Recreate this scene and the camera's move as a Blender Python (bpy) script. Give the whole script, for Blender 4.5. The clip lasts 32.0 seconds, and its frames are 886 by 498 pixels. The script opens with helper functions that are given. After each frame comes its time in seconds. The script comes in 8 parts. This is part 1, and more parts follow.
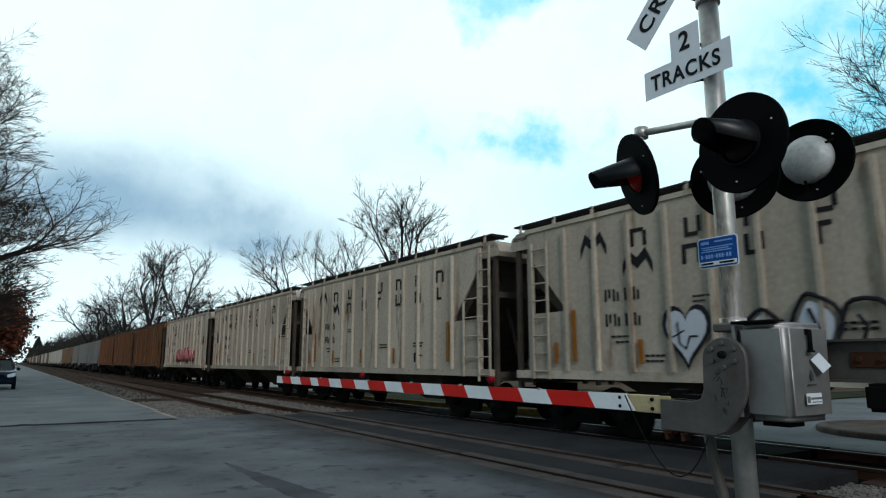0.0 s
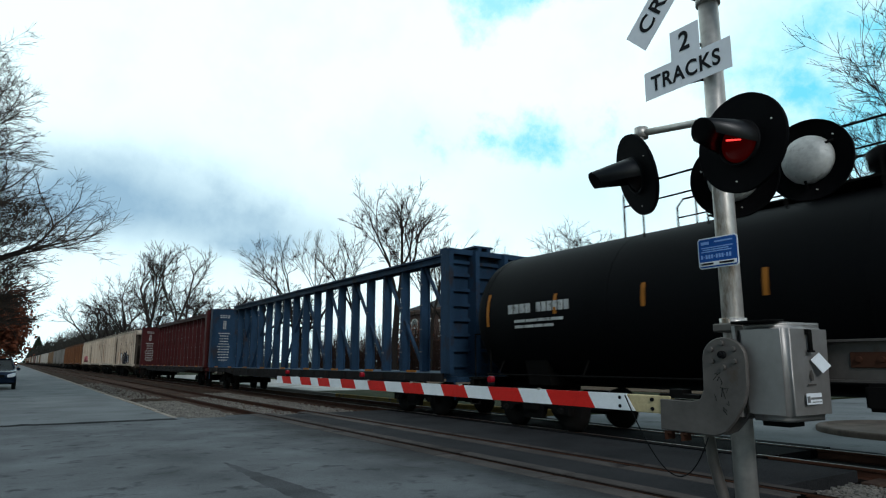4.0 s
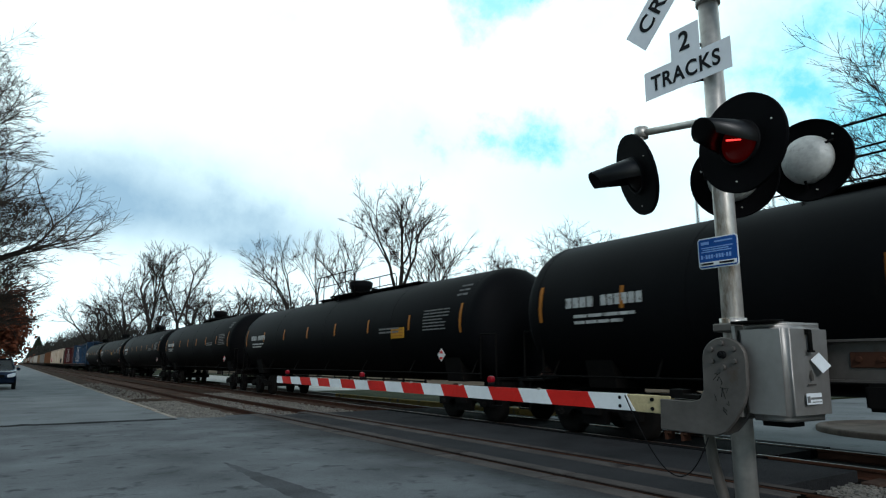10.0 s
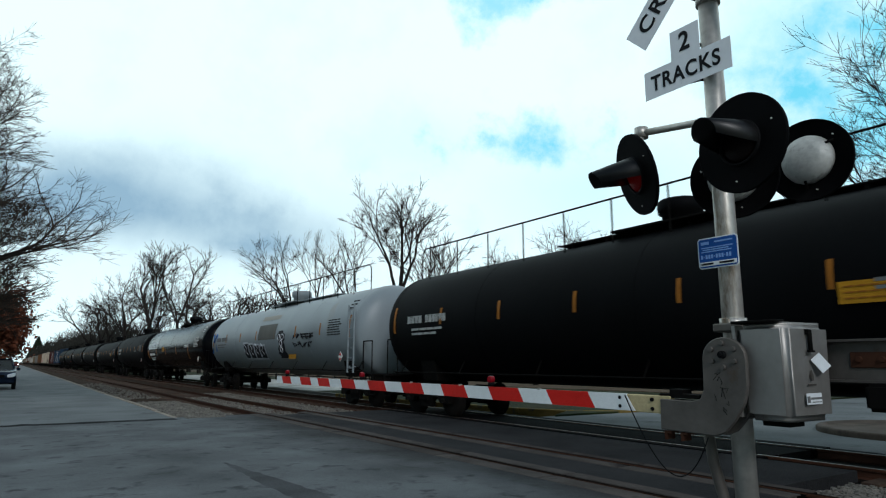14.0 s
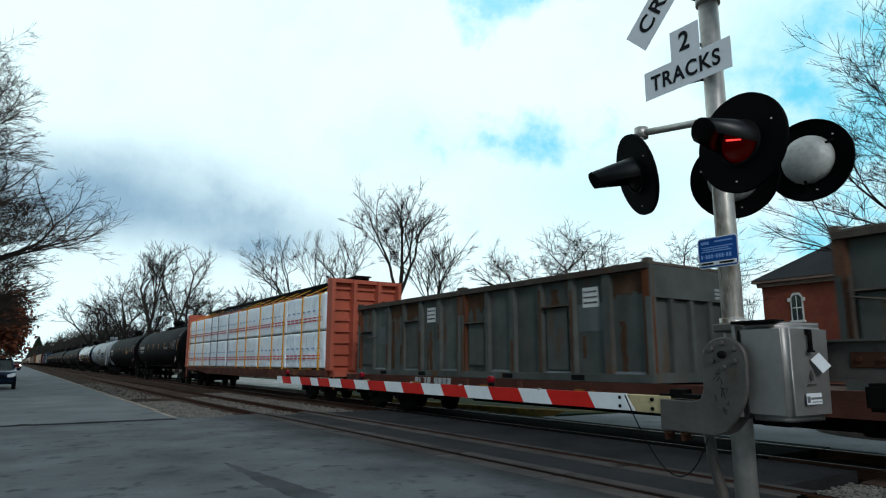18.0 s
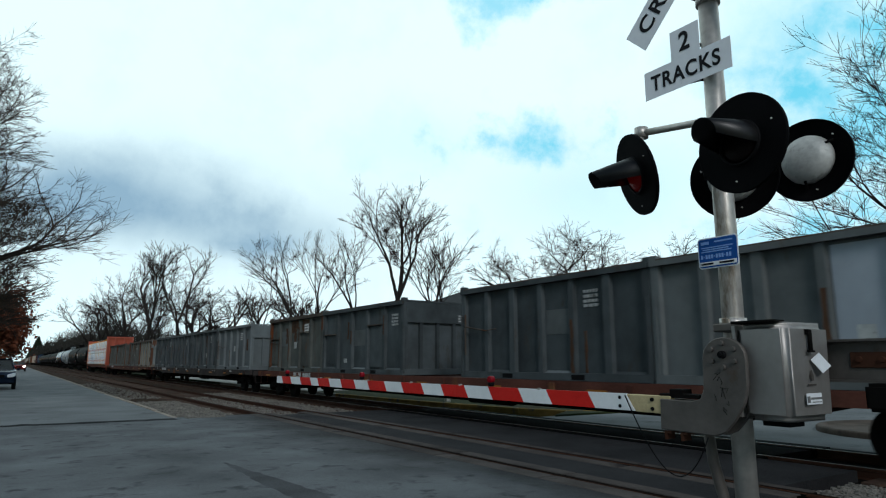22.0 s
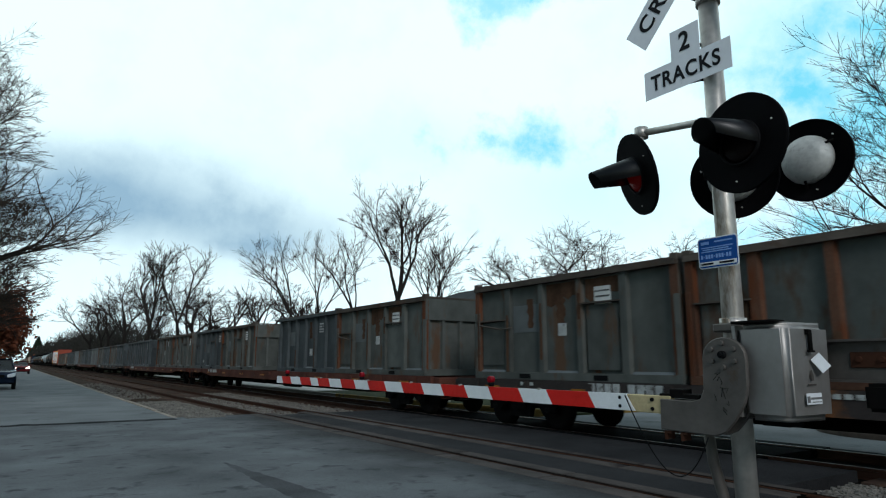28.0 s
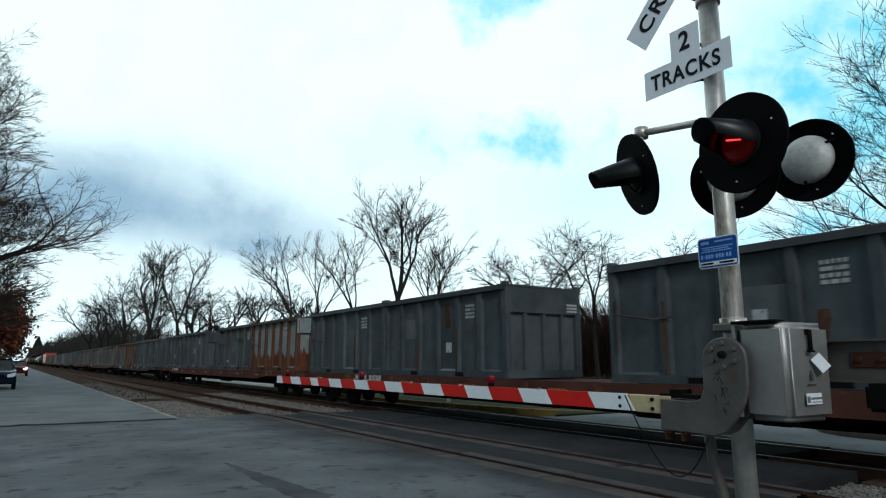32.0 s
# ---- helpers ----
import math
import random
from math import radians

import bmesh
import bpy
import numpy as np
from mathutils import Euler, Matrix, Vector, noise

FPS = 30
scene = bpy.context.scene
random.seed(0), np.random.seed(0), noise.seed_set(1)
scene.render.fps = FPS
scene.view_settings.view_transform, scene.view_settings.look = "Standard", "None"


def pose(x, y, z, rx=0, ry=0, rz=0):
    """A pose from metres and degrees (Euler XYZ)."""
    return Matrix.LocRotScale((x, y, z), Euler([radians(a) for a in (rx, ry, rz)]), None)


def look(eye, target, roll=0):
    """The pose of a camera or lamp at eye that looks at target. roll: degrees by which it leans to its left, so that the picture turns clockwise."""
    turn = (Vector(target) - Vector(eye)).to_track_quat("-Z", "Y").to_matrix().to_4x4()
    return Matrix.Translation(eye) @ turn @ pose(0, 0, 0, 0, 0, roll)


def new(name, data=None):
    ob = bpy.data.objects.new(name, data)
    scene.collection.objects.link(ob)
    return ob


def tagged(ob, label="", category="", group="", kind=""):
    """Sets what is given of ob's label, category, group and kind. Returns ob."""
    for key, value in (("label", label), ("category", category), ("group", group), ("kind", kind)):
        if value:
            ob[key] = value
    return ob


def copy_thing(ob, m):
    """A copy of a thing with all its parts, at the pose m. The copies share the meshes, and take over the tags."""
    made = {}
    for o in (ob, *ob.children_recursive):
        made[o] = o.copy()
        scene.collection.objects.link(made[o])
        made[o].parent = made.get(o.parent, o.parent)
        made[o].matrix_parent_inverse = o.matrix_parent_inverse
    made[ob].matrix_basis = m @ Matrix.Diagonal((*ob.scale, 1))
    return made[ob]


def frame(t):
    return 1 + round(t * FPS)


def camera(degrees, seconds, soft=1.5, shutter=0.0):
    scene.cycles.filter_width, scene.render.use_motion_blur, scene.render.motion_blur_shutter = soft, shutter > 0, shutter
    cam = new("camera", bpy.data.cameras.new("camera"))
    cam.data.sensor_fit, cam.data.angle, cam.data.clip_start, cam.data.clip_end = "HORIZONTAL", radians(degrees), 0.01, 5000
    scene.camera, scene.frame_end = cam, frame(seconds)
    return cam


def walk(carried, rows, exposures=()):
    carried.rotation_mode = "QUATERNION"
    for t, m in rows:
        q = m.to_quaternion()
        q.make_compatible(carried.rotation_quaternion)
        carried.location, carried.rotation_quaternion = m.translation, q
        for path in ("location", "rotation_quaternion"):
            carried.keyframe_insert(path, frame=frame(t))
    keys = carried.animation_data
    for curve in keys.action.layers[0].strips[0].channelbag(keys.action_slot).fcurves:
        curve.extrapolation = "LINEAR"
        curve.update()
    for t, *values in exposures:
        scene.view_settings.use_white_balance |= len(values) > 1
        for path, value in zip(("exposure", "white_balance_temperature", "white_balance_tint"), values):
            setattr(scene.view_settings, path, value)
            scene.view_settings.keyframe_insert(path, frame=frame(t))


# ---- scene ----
# ---- camera ----
cam = camera(70, 32.0, soft=1.15, shutter=0.10)
EYE = (0.0, 0.0, 1.44)
VIEW = pose(0, 0, 1.44, 100.128, 0, -33.89)
# the clip's camera opens up while the black tanks pass and closes again
STOPS = [(0, 0.1), (3, 0.14), (6, 0.22), (9, 0.28), (12, 0.28), (13, 0.12), (14.5, 0.05), (16, 0.18), (17, 0.20), (18, 0.05), (19, -0.02), (23, -0.02), (25.5, 0.02), (28, 0.08), (30, 0.12), (32, 0.12)]
walk(cam, [(0, VIEW), (32, VIEW)], STOPS)

# plan: x across the tracks, y along them, z = 0 at the railheads
NEAR, FAR = 6.77, 10.7          # centre lines of the two tracks
SPEED = 16.2                    # of the train, metres a second


# ---- sky and sun ----
def make_world():
    w = bpy.data.worlds.new("sky")
    scene.world = w
    w.use_nodes = True
    nt = w.node_tree
    nt.nodes.clear()
    N, L = nt.nodes.new, nt.links.new
    out, bg = N("ShaderNodeOutputWorld"), N("ShaderNodeBackground")
    L(bg.outputs[0], out.inputs[0])
    bg.inputs["Strength"].default_value = 1.0
    sky = N("ShaderNodeTexSky")
    sky.sky_type, sky.sun_disc = "NISHITA", False
    sky.sun_elevation, sky.sun_rotation = radians(32), radians(201)
    sky.air_density, sky.dust_density = 1.2, 0.4
    blue = N("ShaderNodeVectorMath")
    blue.operation = "MULTIPLY"
    L(sky.outputs[0], blue.inputs[0])
    blue.inputs[1].default_value = (0.055, 0.066, 0.066)
    tc = N("ShaderNodeTexCoord")
    # clouds on a flat layer overhead
    sep = N("ShaderNodeSeparateXYZ")
    L(tc.outputs["Generated"], sep.inputs[0])
    lift = N("ShaderNodeMath")
    lift.operation = "MAXIMUM"
    L(sep.outputs[2], lift.inputs[0])
    lift.inputs[1].default_value = 0.0
    add = N("ShaderNodeMath")
    add.operation = "ADD"
    L(lift.outputs[0], add.inputs[0])
    add.inputs[1].default_value = 0.22
    comb = N("ShaderNodeCombineXYZ")
    for i in (0, 1):
        d = N("ShaderNodeMath")
        d.operation = "DIVIDE"
        L(sep.outputs[i], d.inputs[0])
        L(add.outputs[0], d.inputs[1])
        L(d.outputs[0], comb.inputs[i])
    n1 = N("ShaderNodeTexNoise")
    n1.inputs["Scale"].default_value, n1.inputs["Detail"].default_value = 1.3, 9
    n1.inputs["Roughness"].default_value = 0.55
    L(comb.outputs[0], n1.inputs["Vector"])
    n2 = N("ShaderNodeTexNoise")
    n2.inputs["Scale"].default_value, n2.inputs["Detail"].default_value = 5.5, 8
    n2.inputs["Roughness"].default_value = 0.6
    L(tc.outputs["Generated"], n2.inputs["Vector"])

    def puff(direction, size, soft, amount, flat, ragged=0.55):
        """amount near one direction of the sky, fading out, with a ragged edge; flat stretches it sideways."""
        off = N("ShaderNodeVectorMath")
        off.operation = "SUBTRACT"
        L(tc.outputs["Generated"], off.inputs[0])
        off.inputs[1].default_value = direction
        sq = N("ShaderNodeVectorMath")
        sq.operation = "MULTIPLY"
        L(off.outputs[0], sq.inputs[0])
        sq.inputs[1].default_value = (1, 1, flat)
        dist = N("ShaderNodeVectorMath")
        dist.operation = "LENGTH"
        L(sq.outputs[0], dist.inputs[0])
        rag = N("ShaderNodeMath")
        rag.operation = "MULTIPLY_ADD"
        L(n2.outputs["Fac"], rag.inputs[0])
        rag.inputs[1].default_value = ragged
        L(dist.outputs["Value"], rag.inputs[2])
        mr = N("ShaderNodeMapRange")
        mr.interpolation_type = "SMOOTHSTEP"
        L(rag.outputs[0], mr.inputs[0])
        mr.inputs[1].default_value, mr.inputs[2].default_value = 0.5 * ragged + size - 0.5 * soft, 0.5 * ragged + size + 0.5 * soft
        mr.inputs[3].default_value, mr.inputs[4].default_value = amount, 0.0
        return mr.outputs[0]

    def plus(a, b):
        m = N("ShaderNodeMath")
        m.operation = "ADD"
        m.use_clamp = True
        L(a, m.inputs[0])
        L(b, m.inputs[1])
        return m.outputs[0]

    # a bank of bright cloud over the railway that breaks up into clearer sky the other way
    dot = N("ShaderNodeVectorMath")
    dot.operation = "DOT_PRODUCT"
    L(tc.outputs["Generated"], dot.inputs[0])
    dot.inputs[1].default_value = (0.55, 0.80, 0.24)
    bank = N("ShaderNodeMath")
    bank.operation = "MULTIPLY_ADD"
    L(n1.outputs["Fac"], bank.inputs[0])
    bank.inputs[1].default_value = 0.9
    L(dot.outputs["Value"], bank.inputs[2])
    clear = N("ShaderNodeMapRange")
    clear.interpolation_type = "SMOOTHSTEP"
    L(bank.outputs[0], clear.inputs[0])
    clear.inputs[1].default_value, clear.inputs[2].default_value = 0.45, 1.15
    clear.inputs[3].default_value, clear.inputs[4].default_value = 0.92, 0.0
    gap = clear.outputs[0]
    grey = N("ShaderNodeMapRange")
    L(n2.outputs["Fac"], grey.inputs[0])
    grey.inputs[1].default_value, grey.inputs[2].default_value = 0.50, 0.80
    grey.inputs[3].default_value, grey.inputs[4].default_value = 0.0, 0.22
    shade = grey.outputs[0]
    for h in GREY_CLOUDS:
        shade = plus(shade, puff(*h, 0.28))
    cloud = N("ShaderNodeMix")
    cloud.data_type = "RGBA"
    L(shade, cloud.inputs[0])
    cloud.inputs[6].default_value = (0.87, 1.10, 1.15, 1)
    cloud.inputs[7].default_value = (0.29, 0.47, 0.62, 1)
    allsky = N("ShaderNodeMix")
    allsky.data_type = "RGBA"
    L(gap, allsky.inputs[0])
    L(cloud.outputs[2], allsky.inputs[6])
    L(blue.outputs[0], allsky.inputs[7])
    veil = None
    for h in BLUE_GAPS:
        p = puff(*h)
        veil = p if veil is None else plus(veil, p)
    thin = N("ShaderNodeMix")
    thin.data_type = "RGBA"
    L(veil, thin.inputs[0])
    L(allsky.outputs[2], thin.inputs[6])
    thin.inputs[7].default_value = (0.17, 0.70, 0.93, 1)
    L(thin.outputs[2], bg.inputs[0])


# openings and darker clouds: direction, size, softness, amount, flatness
BLUE_GAPS = [((0.645, 0.690, 0.329), 0.085, 0.13, 1.0, 2.4), ((0.72, 0.64, 0.26), 0.17, 0.26, 0.24, 2.2), ((0.50, 0.80, 0.33), 0.10, 0.2, 0.16, 2.4), ((0.52, 0.655, 0.545), 0.05, 0.10, 0.75, 2.0), ((0.665, 0.535, 0.525), 0.04, 0.10, 0.75, 2.4),
             ((0.812, 0.396, 0.428), 0.08, 0.20, 0.40, 1.3), ((0.905, 0.345, 0.29), 0.10, 0.18, 0.85, 1.0), ((0.884, 0.43, 0.184), 0.07, 0.14, 0.60, 1.6)]
GREY_CLOUDS = [((0.20, 0.955, 0.22), 0.24, 0.30, 0.16, 2.4), ((0.03, 0.975, 0.225), 0.12, 0.26, 0.44, 2.6), ((0.12, 0.965, 0.235), 0.13, 0.26, 0.40, 2.6), ((0.25, 0.952, 0.195), 0.14, 0.24, 0.38, 3.4), ((0.36, 0.915, 0.19), 0.10, 0.2, 0.20, 3.6), ((0.30, 0.935, 0.17), 0.05, 0.12, 0.30, 4.0), ((0.45, 0.86, 0.24), 0.05, 0.2, 0.14, 2.0)]
make_world()
sun = new("sun", bpy.data.lights.new("sun", "SUN"))
sun.data.energy, sun.data.angle, sun.data.color = 1.25, radians(14), (0.95, 0.97, 1.0)
sun.matrix_world = look((-18, -47, 32), (0, 0, 0))


# ---- materials ----
def mat(name, col, rough=0.6, metal=0.0, var=0.18, scale=1.2, fine=30.0, bump=0.15, streak=1.0, stain=None, stain_amount=0.0,
        stain_scale=1.5, each=0.0, spec=0.10, emit=None, crease=0.0, darker_x=None, corroded=None):
    """A painted, weathered or mineral surface: broad and fine variation, fine relief, and stains with an edge of their own.
    streak below 1 draws the broad variation out downwards."""
    m = bpy.data.materials.new(name)
    m.use_nodes = True
    nt = m.node_tree
    N, L = nt.nodes.new, nt.links.new
    b = nt.nodes["Principled BSDF"]
    b.inputs["Roughness"].default_value, b.inputs["Metallic"].default_value = rough, metal
    b.inputs["Specular IOR Level"].default_value = spec
    tc, mp = N("ShaderNodeTexCoord"), N("ShaderNodeMapping")
    L(tc.outputs["Object"], mp.inputs[0])
    mp.inputs["Scale"].default_value = (1, 1, streak)
    if each:
        info = N("ShaderNodeObjectInfo")
        off = N("ShaderNodeVectorMath")
        off.operation = "SCALE"
        off.inputs[0].default_value = (37.0, 19.0, 53.0)
        L(info.outputs["Random"], off.inputs["Scale"])
        L(off.outputs[0], mp.inputs["Location"])
    n1, n2 = N("ShaderNodeTexNoise"), N("ShaderNodeTexNoise")
    n1.inputs["Scale"].default_value, n1.inputs["Detail"].default_value = scale, 6
    n2.inputs["Scale"].default_value, n2.inputs["Detail"].default_value = fine, 4
    L(mp.outputs[0], n1.inputs["Vector"])
    L(tc.outputs["Object"], n2.inputs["Vector"])
    mixn = N("ShaderNodeMath")
    mixn.operation = "MULTIPLY_ADD"
    L(n2.outputs["Fac"], mixn.inputs[0])
    mixn.inputs[1].default_value = 0.45
    L(n1.outputs["Fac"], mixn.inputs[2])
    mr = N("ShaderNodeMapRange")
    L(mixn.outputs[0], mr.inputs[0])
    mr.inputs[1].default_value, mr.inputs[2].default_value = 0.45, 1.0
    mr.inputs[3].default_value, mr.inputs[4].default_value = 1 - var, 1 + var
    val = mr.outputs[0]
    if each:
        e = N("ShaderNodeMapRange")
        L(info.outputs["Random"], e.inputs[0])
        e.inputs[3].default_value, e.inputs[4].default_value = 1 - each, 1 + each
        mul = N("ShaderNodeMath")
        mul.operation = "MULTIPLY"
        L(val, mul.inputs[0])
        L(e.outputs[0], mul.inputs[1])
        val = mul.outputs[0]
    c = N("ShaderNodeVectorMath")
    c.operation = "SCALE"
    c.inputs[0].default_value = col
    L(val, c.inputs["Scale"])
    colour = c.outputs[0]
    if stain:
        n3 = N("ShaderNodeTexNoise")
        n3.inputs["Scale"].default_value, n3.inputs["Detail"].default_value = stain_scale, 8
        n3.inputs["Roughness"].default_value = 0.65
        L(mp.outputs[0], n3.inputs["Vector"])
        sr = N("ShaderNodeMapRange")
        L(n3.outputs["Fac"], sr.inputs[0])
        top = 0.72 - 0.36 * stain_amount
        sr.inputs[1].default_value, sr.inputs[2].default_value = top, top + 0.10
        mx = N("ShaderNodeMix")
        mx.data_type = "RGBA"
        L(sr.outputs[0], mx.inputs[0])
        L(colour, mx.inputs[6])
        mx.inputs[7].default_value = (*stain, 1)
        colour = mx.outputs[2]
    for limits, axis, noisy, fuzz in ((darker_x, 0, 2.4, 0.5), (corroded, 2, 1.6, 2.6)):
        if not limits:
            continue
        # darker or rusted through on one side of a ragged, wandering line
        lo, hi, tint = limits
        n5 = N("ShaderNodeTexNoise")
        n5.inputs["Scale"].default_value, n5.inputs["Detail"].default_value, n5.inputs["Roughness"].default_value = fuzz, 9, 0.68
        L(tc.outputs["Object"] if axis == 0 else mp.outputs[0], n5.inputs["Vector"])
        sp = N("ShaderNodeSeparateXYZ")
        L(tc.outputs["Object"], sp.inputs[0])
        along = N("ShaderNodeMath")
        along.operation = "MULTIPLY_ADD"
        L(n5.outputs["Fac"], along.inputs[0])
        along.inputs[1].default_value = noisy
        L(sp.outputs[axis], along.inputs[2])
        cover = N("ShaderNodeMapRange")
        cover.interpolation_type = "SMOOTHSTEP"
        L(along.outputs[0], cover.inputs[0])
        cover.inputs[1].default_value, cover.inputs[2].default_value = lo + noisy / 2, hi + noisy / 2
        if axis == 2:
            cover.inputs[3].default_value, cover.inputs[4].default_value = 1.0, 0.0
        tone = N("ShaderNodeVectorMath")
        tone.operation = "SCALE"
        tone.inputs[0].default_value = tint
        L(val, tone.inputs["Scale"])
        mx = N("ShaderNodeMix")
        mx.data_type = "RGBA"
        L(cover.outputs[0], mx.inputs[0])
        L(colour, mx.inputs[6])
        L(tone.outputs[0], mx.inputs[7])
        colour = mx.outputs[2]
    L(colour, b.inputs["Base Color"])
    if bump:
        bp = N("ShaderNodeBump")
        bp.inputs["Strength"].default_value, bp.inputs["Distance"].default_value = bump, 0.02
        L(n2.outputs["Fac"], bp.inputs["Height"])
        L(bp.outputs[0], b.inputs["Normal"])
    if crease:
        # sharp folds that run aslant, as in a sheet pulled tight
        normal = bp.outputs[0]
        for turn, size in ((38, 1.0), (-47, 1.5), (12, 2.2)):
            rot = N("ShaderNodeMapping")
            rot.inputs["Rotation"].default_value = (radians(turn), 0, 0)
            rot.inputs["Scale"].default_value = (1, 1.6 * size, 0.45 * size)
            L(tc.outputs["Object"], rot.inputs[0])
            n4 = N("ShaderNodeTexNoise")
            n4.inputs["Scale"].default_value, n4.inputs["Detail"].default_value = 1.0, 2
            L(rot.outputs[0], n4.inputs["Vector"])
            off = N("ShaderNodeMath")
            off.operation = "SUBTRACT"
            L(n4.outputs["Fac"], off.inputs[0])
            off.inputs[1].default_value = 0.5
            ab = N("ShaderNodeMath")
            ab.operation = "ABSOLUTE"
            L(off.outputs[0], ab.inputs[0])
            rid = N("ShaderNodeMapRange")
            L(ab.outputs[0], rid.inputs[0])
            rid.inputs[1].default_value, rid.inputs[2].default_value = 0.0, 0.07
            rid.inputs[3].default_value, rid.inputs[4].default_value = 1.0, 0.0
            fold = N("ShaderNodeBump")
            fold.inputs["Strength"].default_value, fold.inputs["Distance"].default_value = crease, 0.03
            L(rid.outputs[0], fold.inputs["Height"])
            L(normal, fold.inputs["Normal"])
            normal = fold.outputs[0]
        L(normal, b.inputs["Normal"])
    if emit:
        b.inputs["Emission Color"].default_value = (*emit[:3], 1)
        b.inputs["Emission Strength"].default_value = emit[3]
    return m


def brick_mat(name, a, b2, mortar, width=0.2, height=0.065):
    m = mat(name, a, 0.85)
    nt = m.node_tree
    N, L = nt.nodes.new, nt.links.new
    b = nt.nodes["Principled BSDF"]
    tc, sep, comb = N("ShaderNodeTexCoord"), N("ShaderNodeSeparateXYZ"), N("ShaderNodeCombineXYZ")
    L(tc.outputs["Object"], sep.inputs[0])
    s = N("ShaderNodeMath")
    s.operation = "ADD"
    L(sep.outputs[0], s.inputs[0])
    L(sep.outputs[1], s.inputs[1])
    L(s.outputs[0], comb.inputs[0])
    L(sep.outputs[2], comb.inputs[1])
    t = N("ShaderNodeTexBrick")
    L(comb.outputs[0], t.inputs["Vector"])
    t.inputs["Color1"].default_value, t.inputs["Color2"].default_value = (*a, 1), (*b2, 1)
    t.inputs["Mortar"].default_value = (*mortar, 1)
    t.inputs["Scale"].default_value, t.inputs["Mortar Size"].default_value = 1.0, 0.006
    t.inputs["Brick Width"].default_value, t.inputs["Row Height"].default_value = width, height
    n = N("ShaderNodeTexNoise")
    n.inputs["Scale"].default_value = 0.6
    L(tc.outputs["Object"], n.inputs["Vector"])
    mr = N("ShaderNodeMapRange")
    L(n.outputs["Fac"], mr.inputs[0])
    mr.inputs[3].default_value, mr.inputs[4].default_value = 0.65, 1.3
    v = N("ShaderNodeVectorMath")
    v.operation = "SCALE"
    L(t.outputs["Color"], v.inputs[0])
    L(mr.outputs[0], v.inputs["Scale"])
    L(v.outputs[0], b.inputs["Base Color"])
    return m


RUST = (0.16, 0.055, 0.022)
M = {}


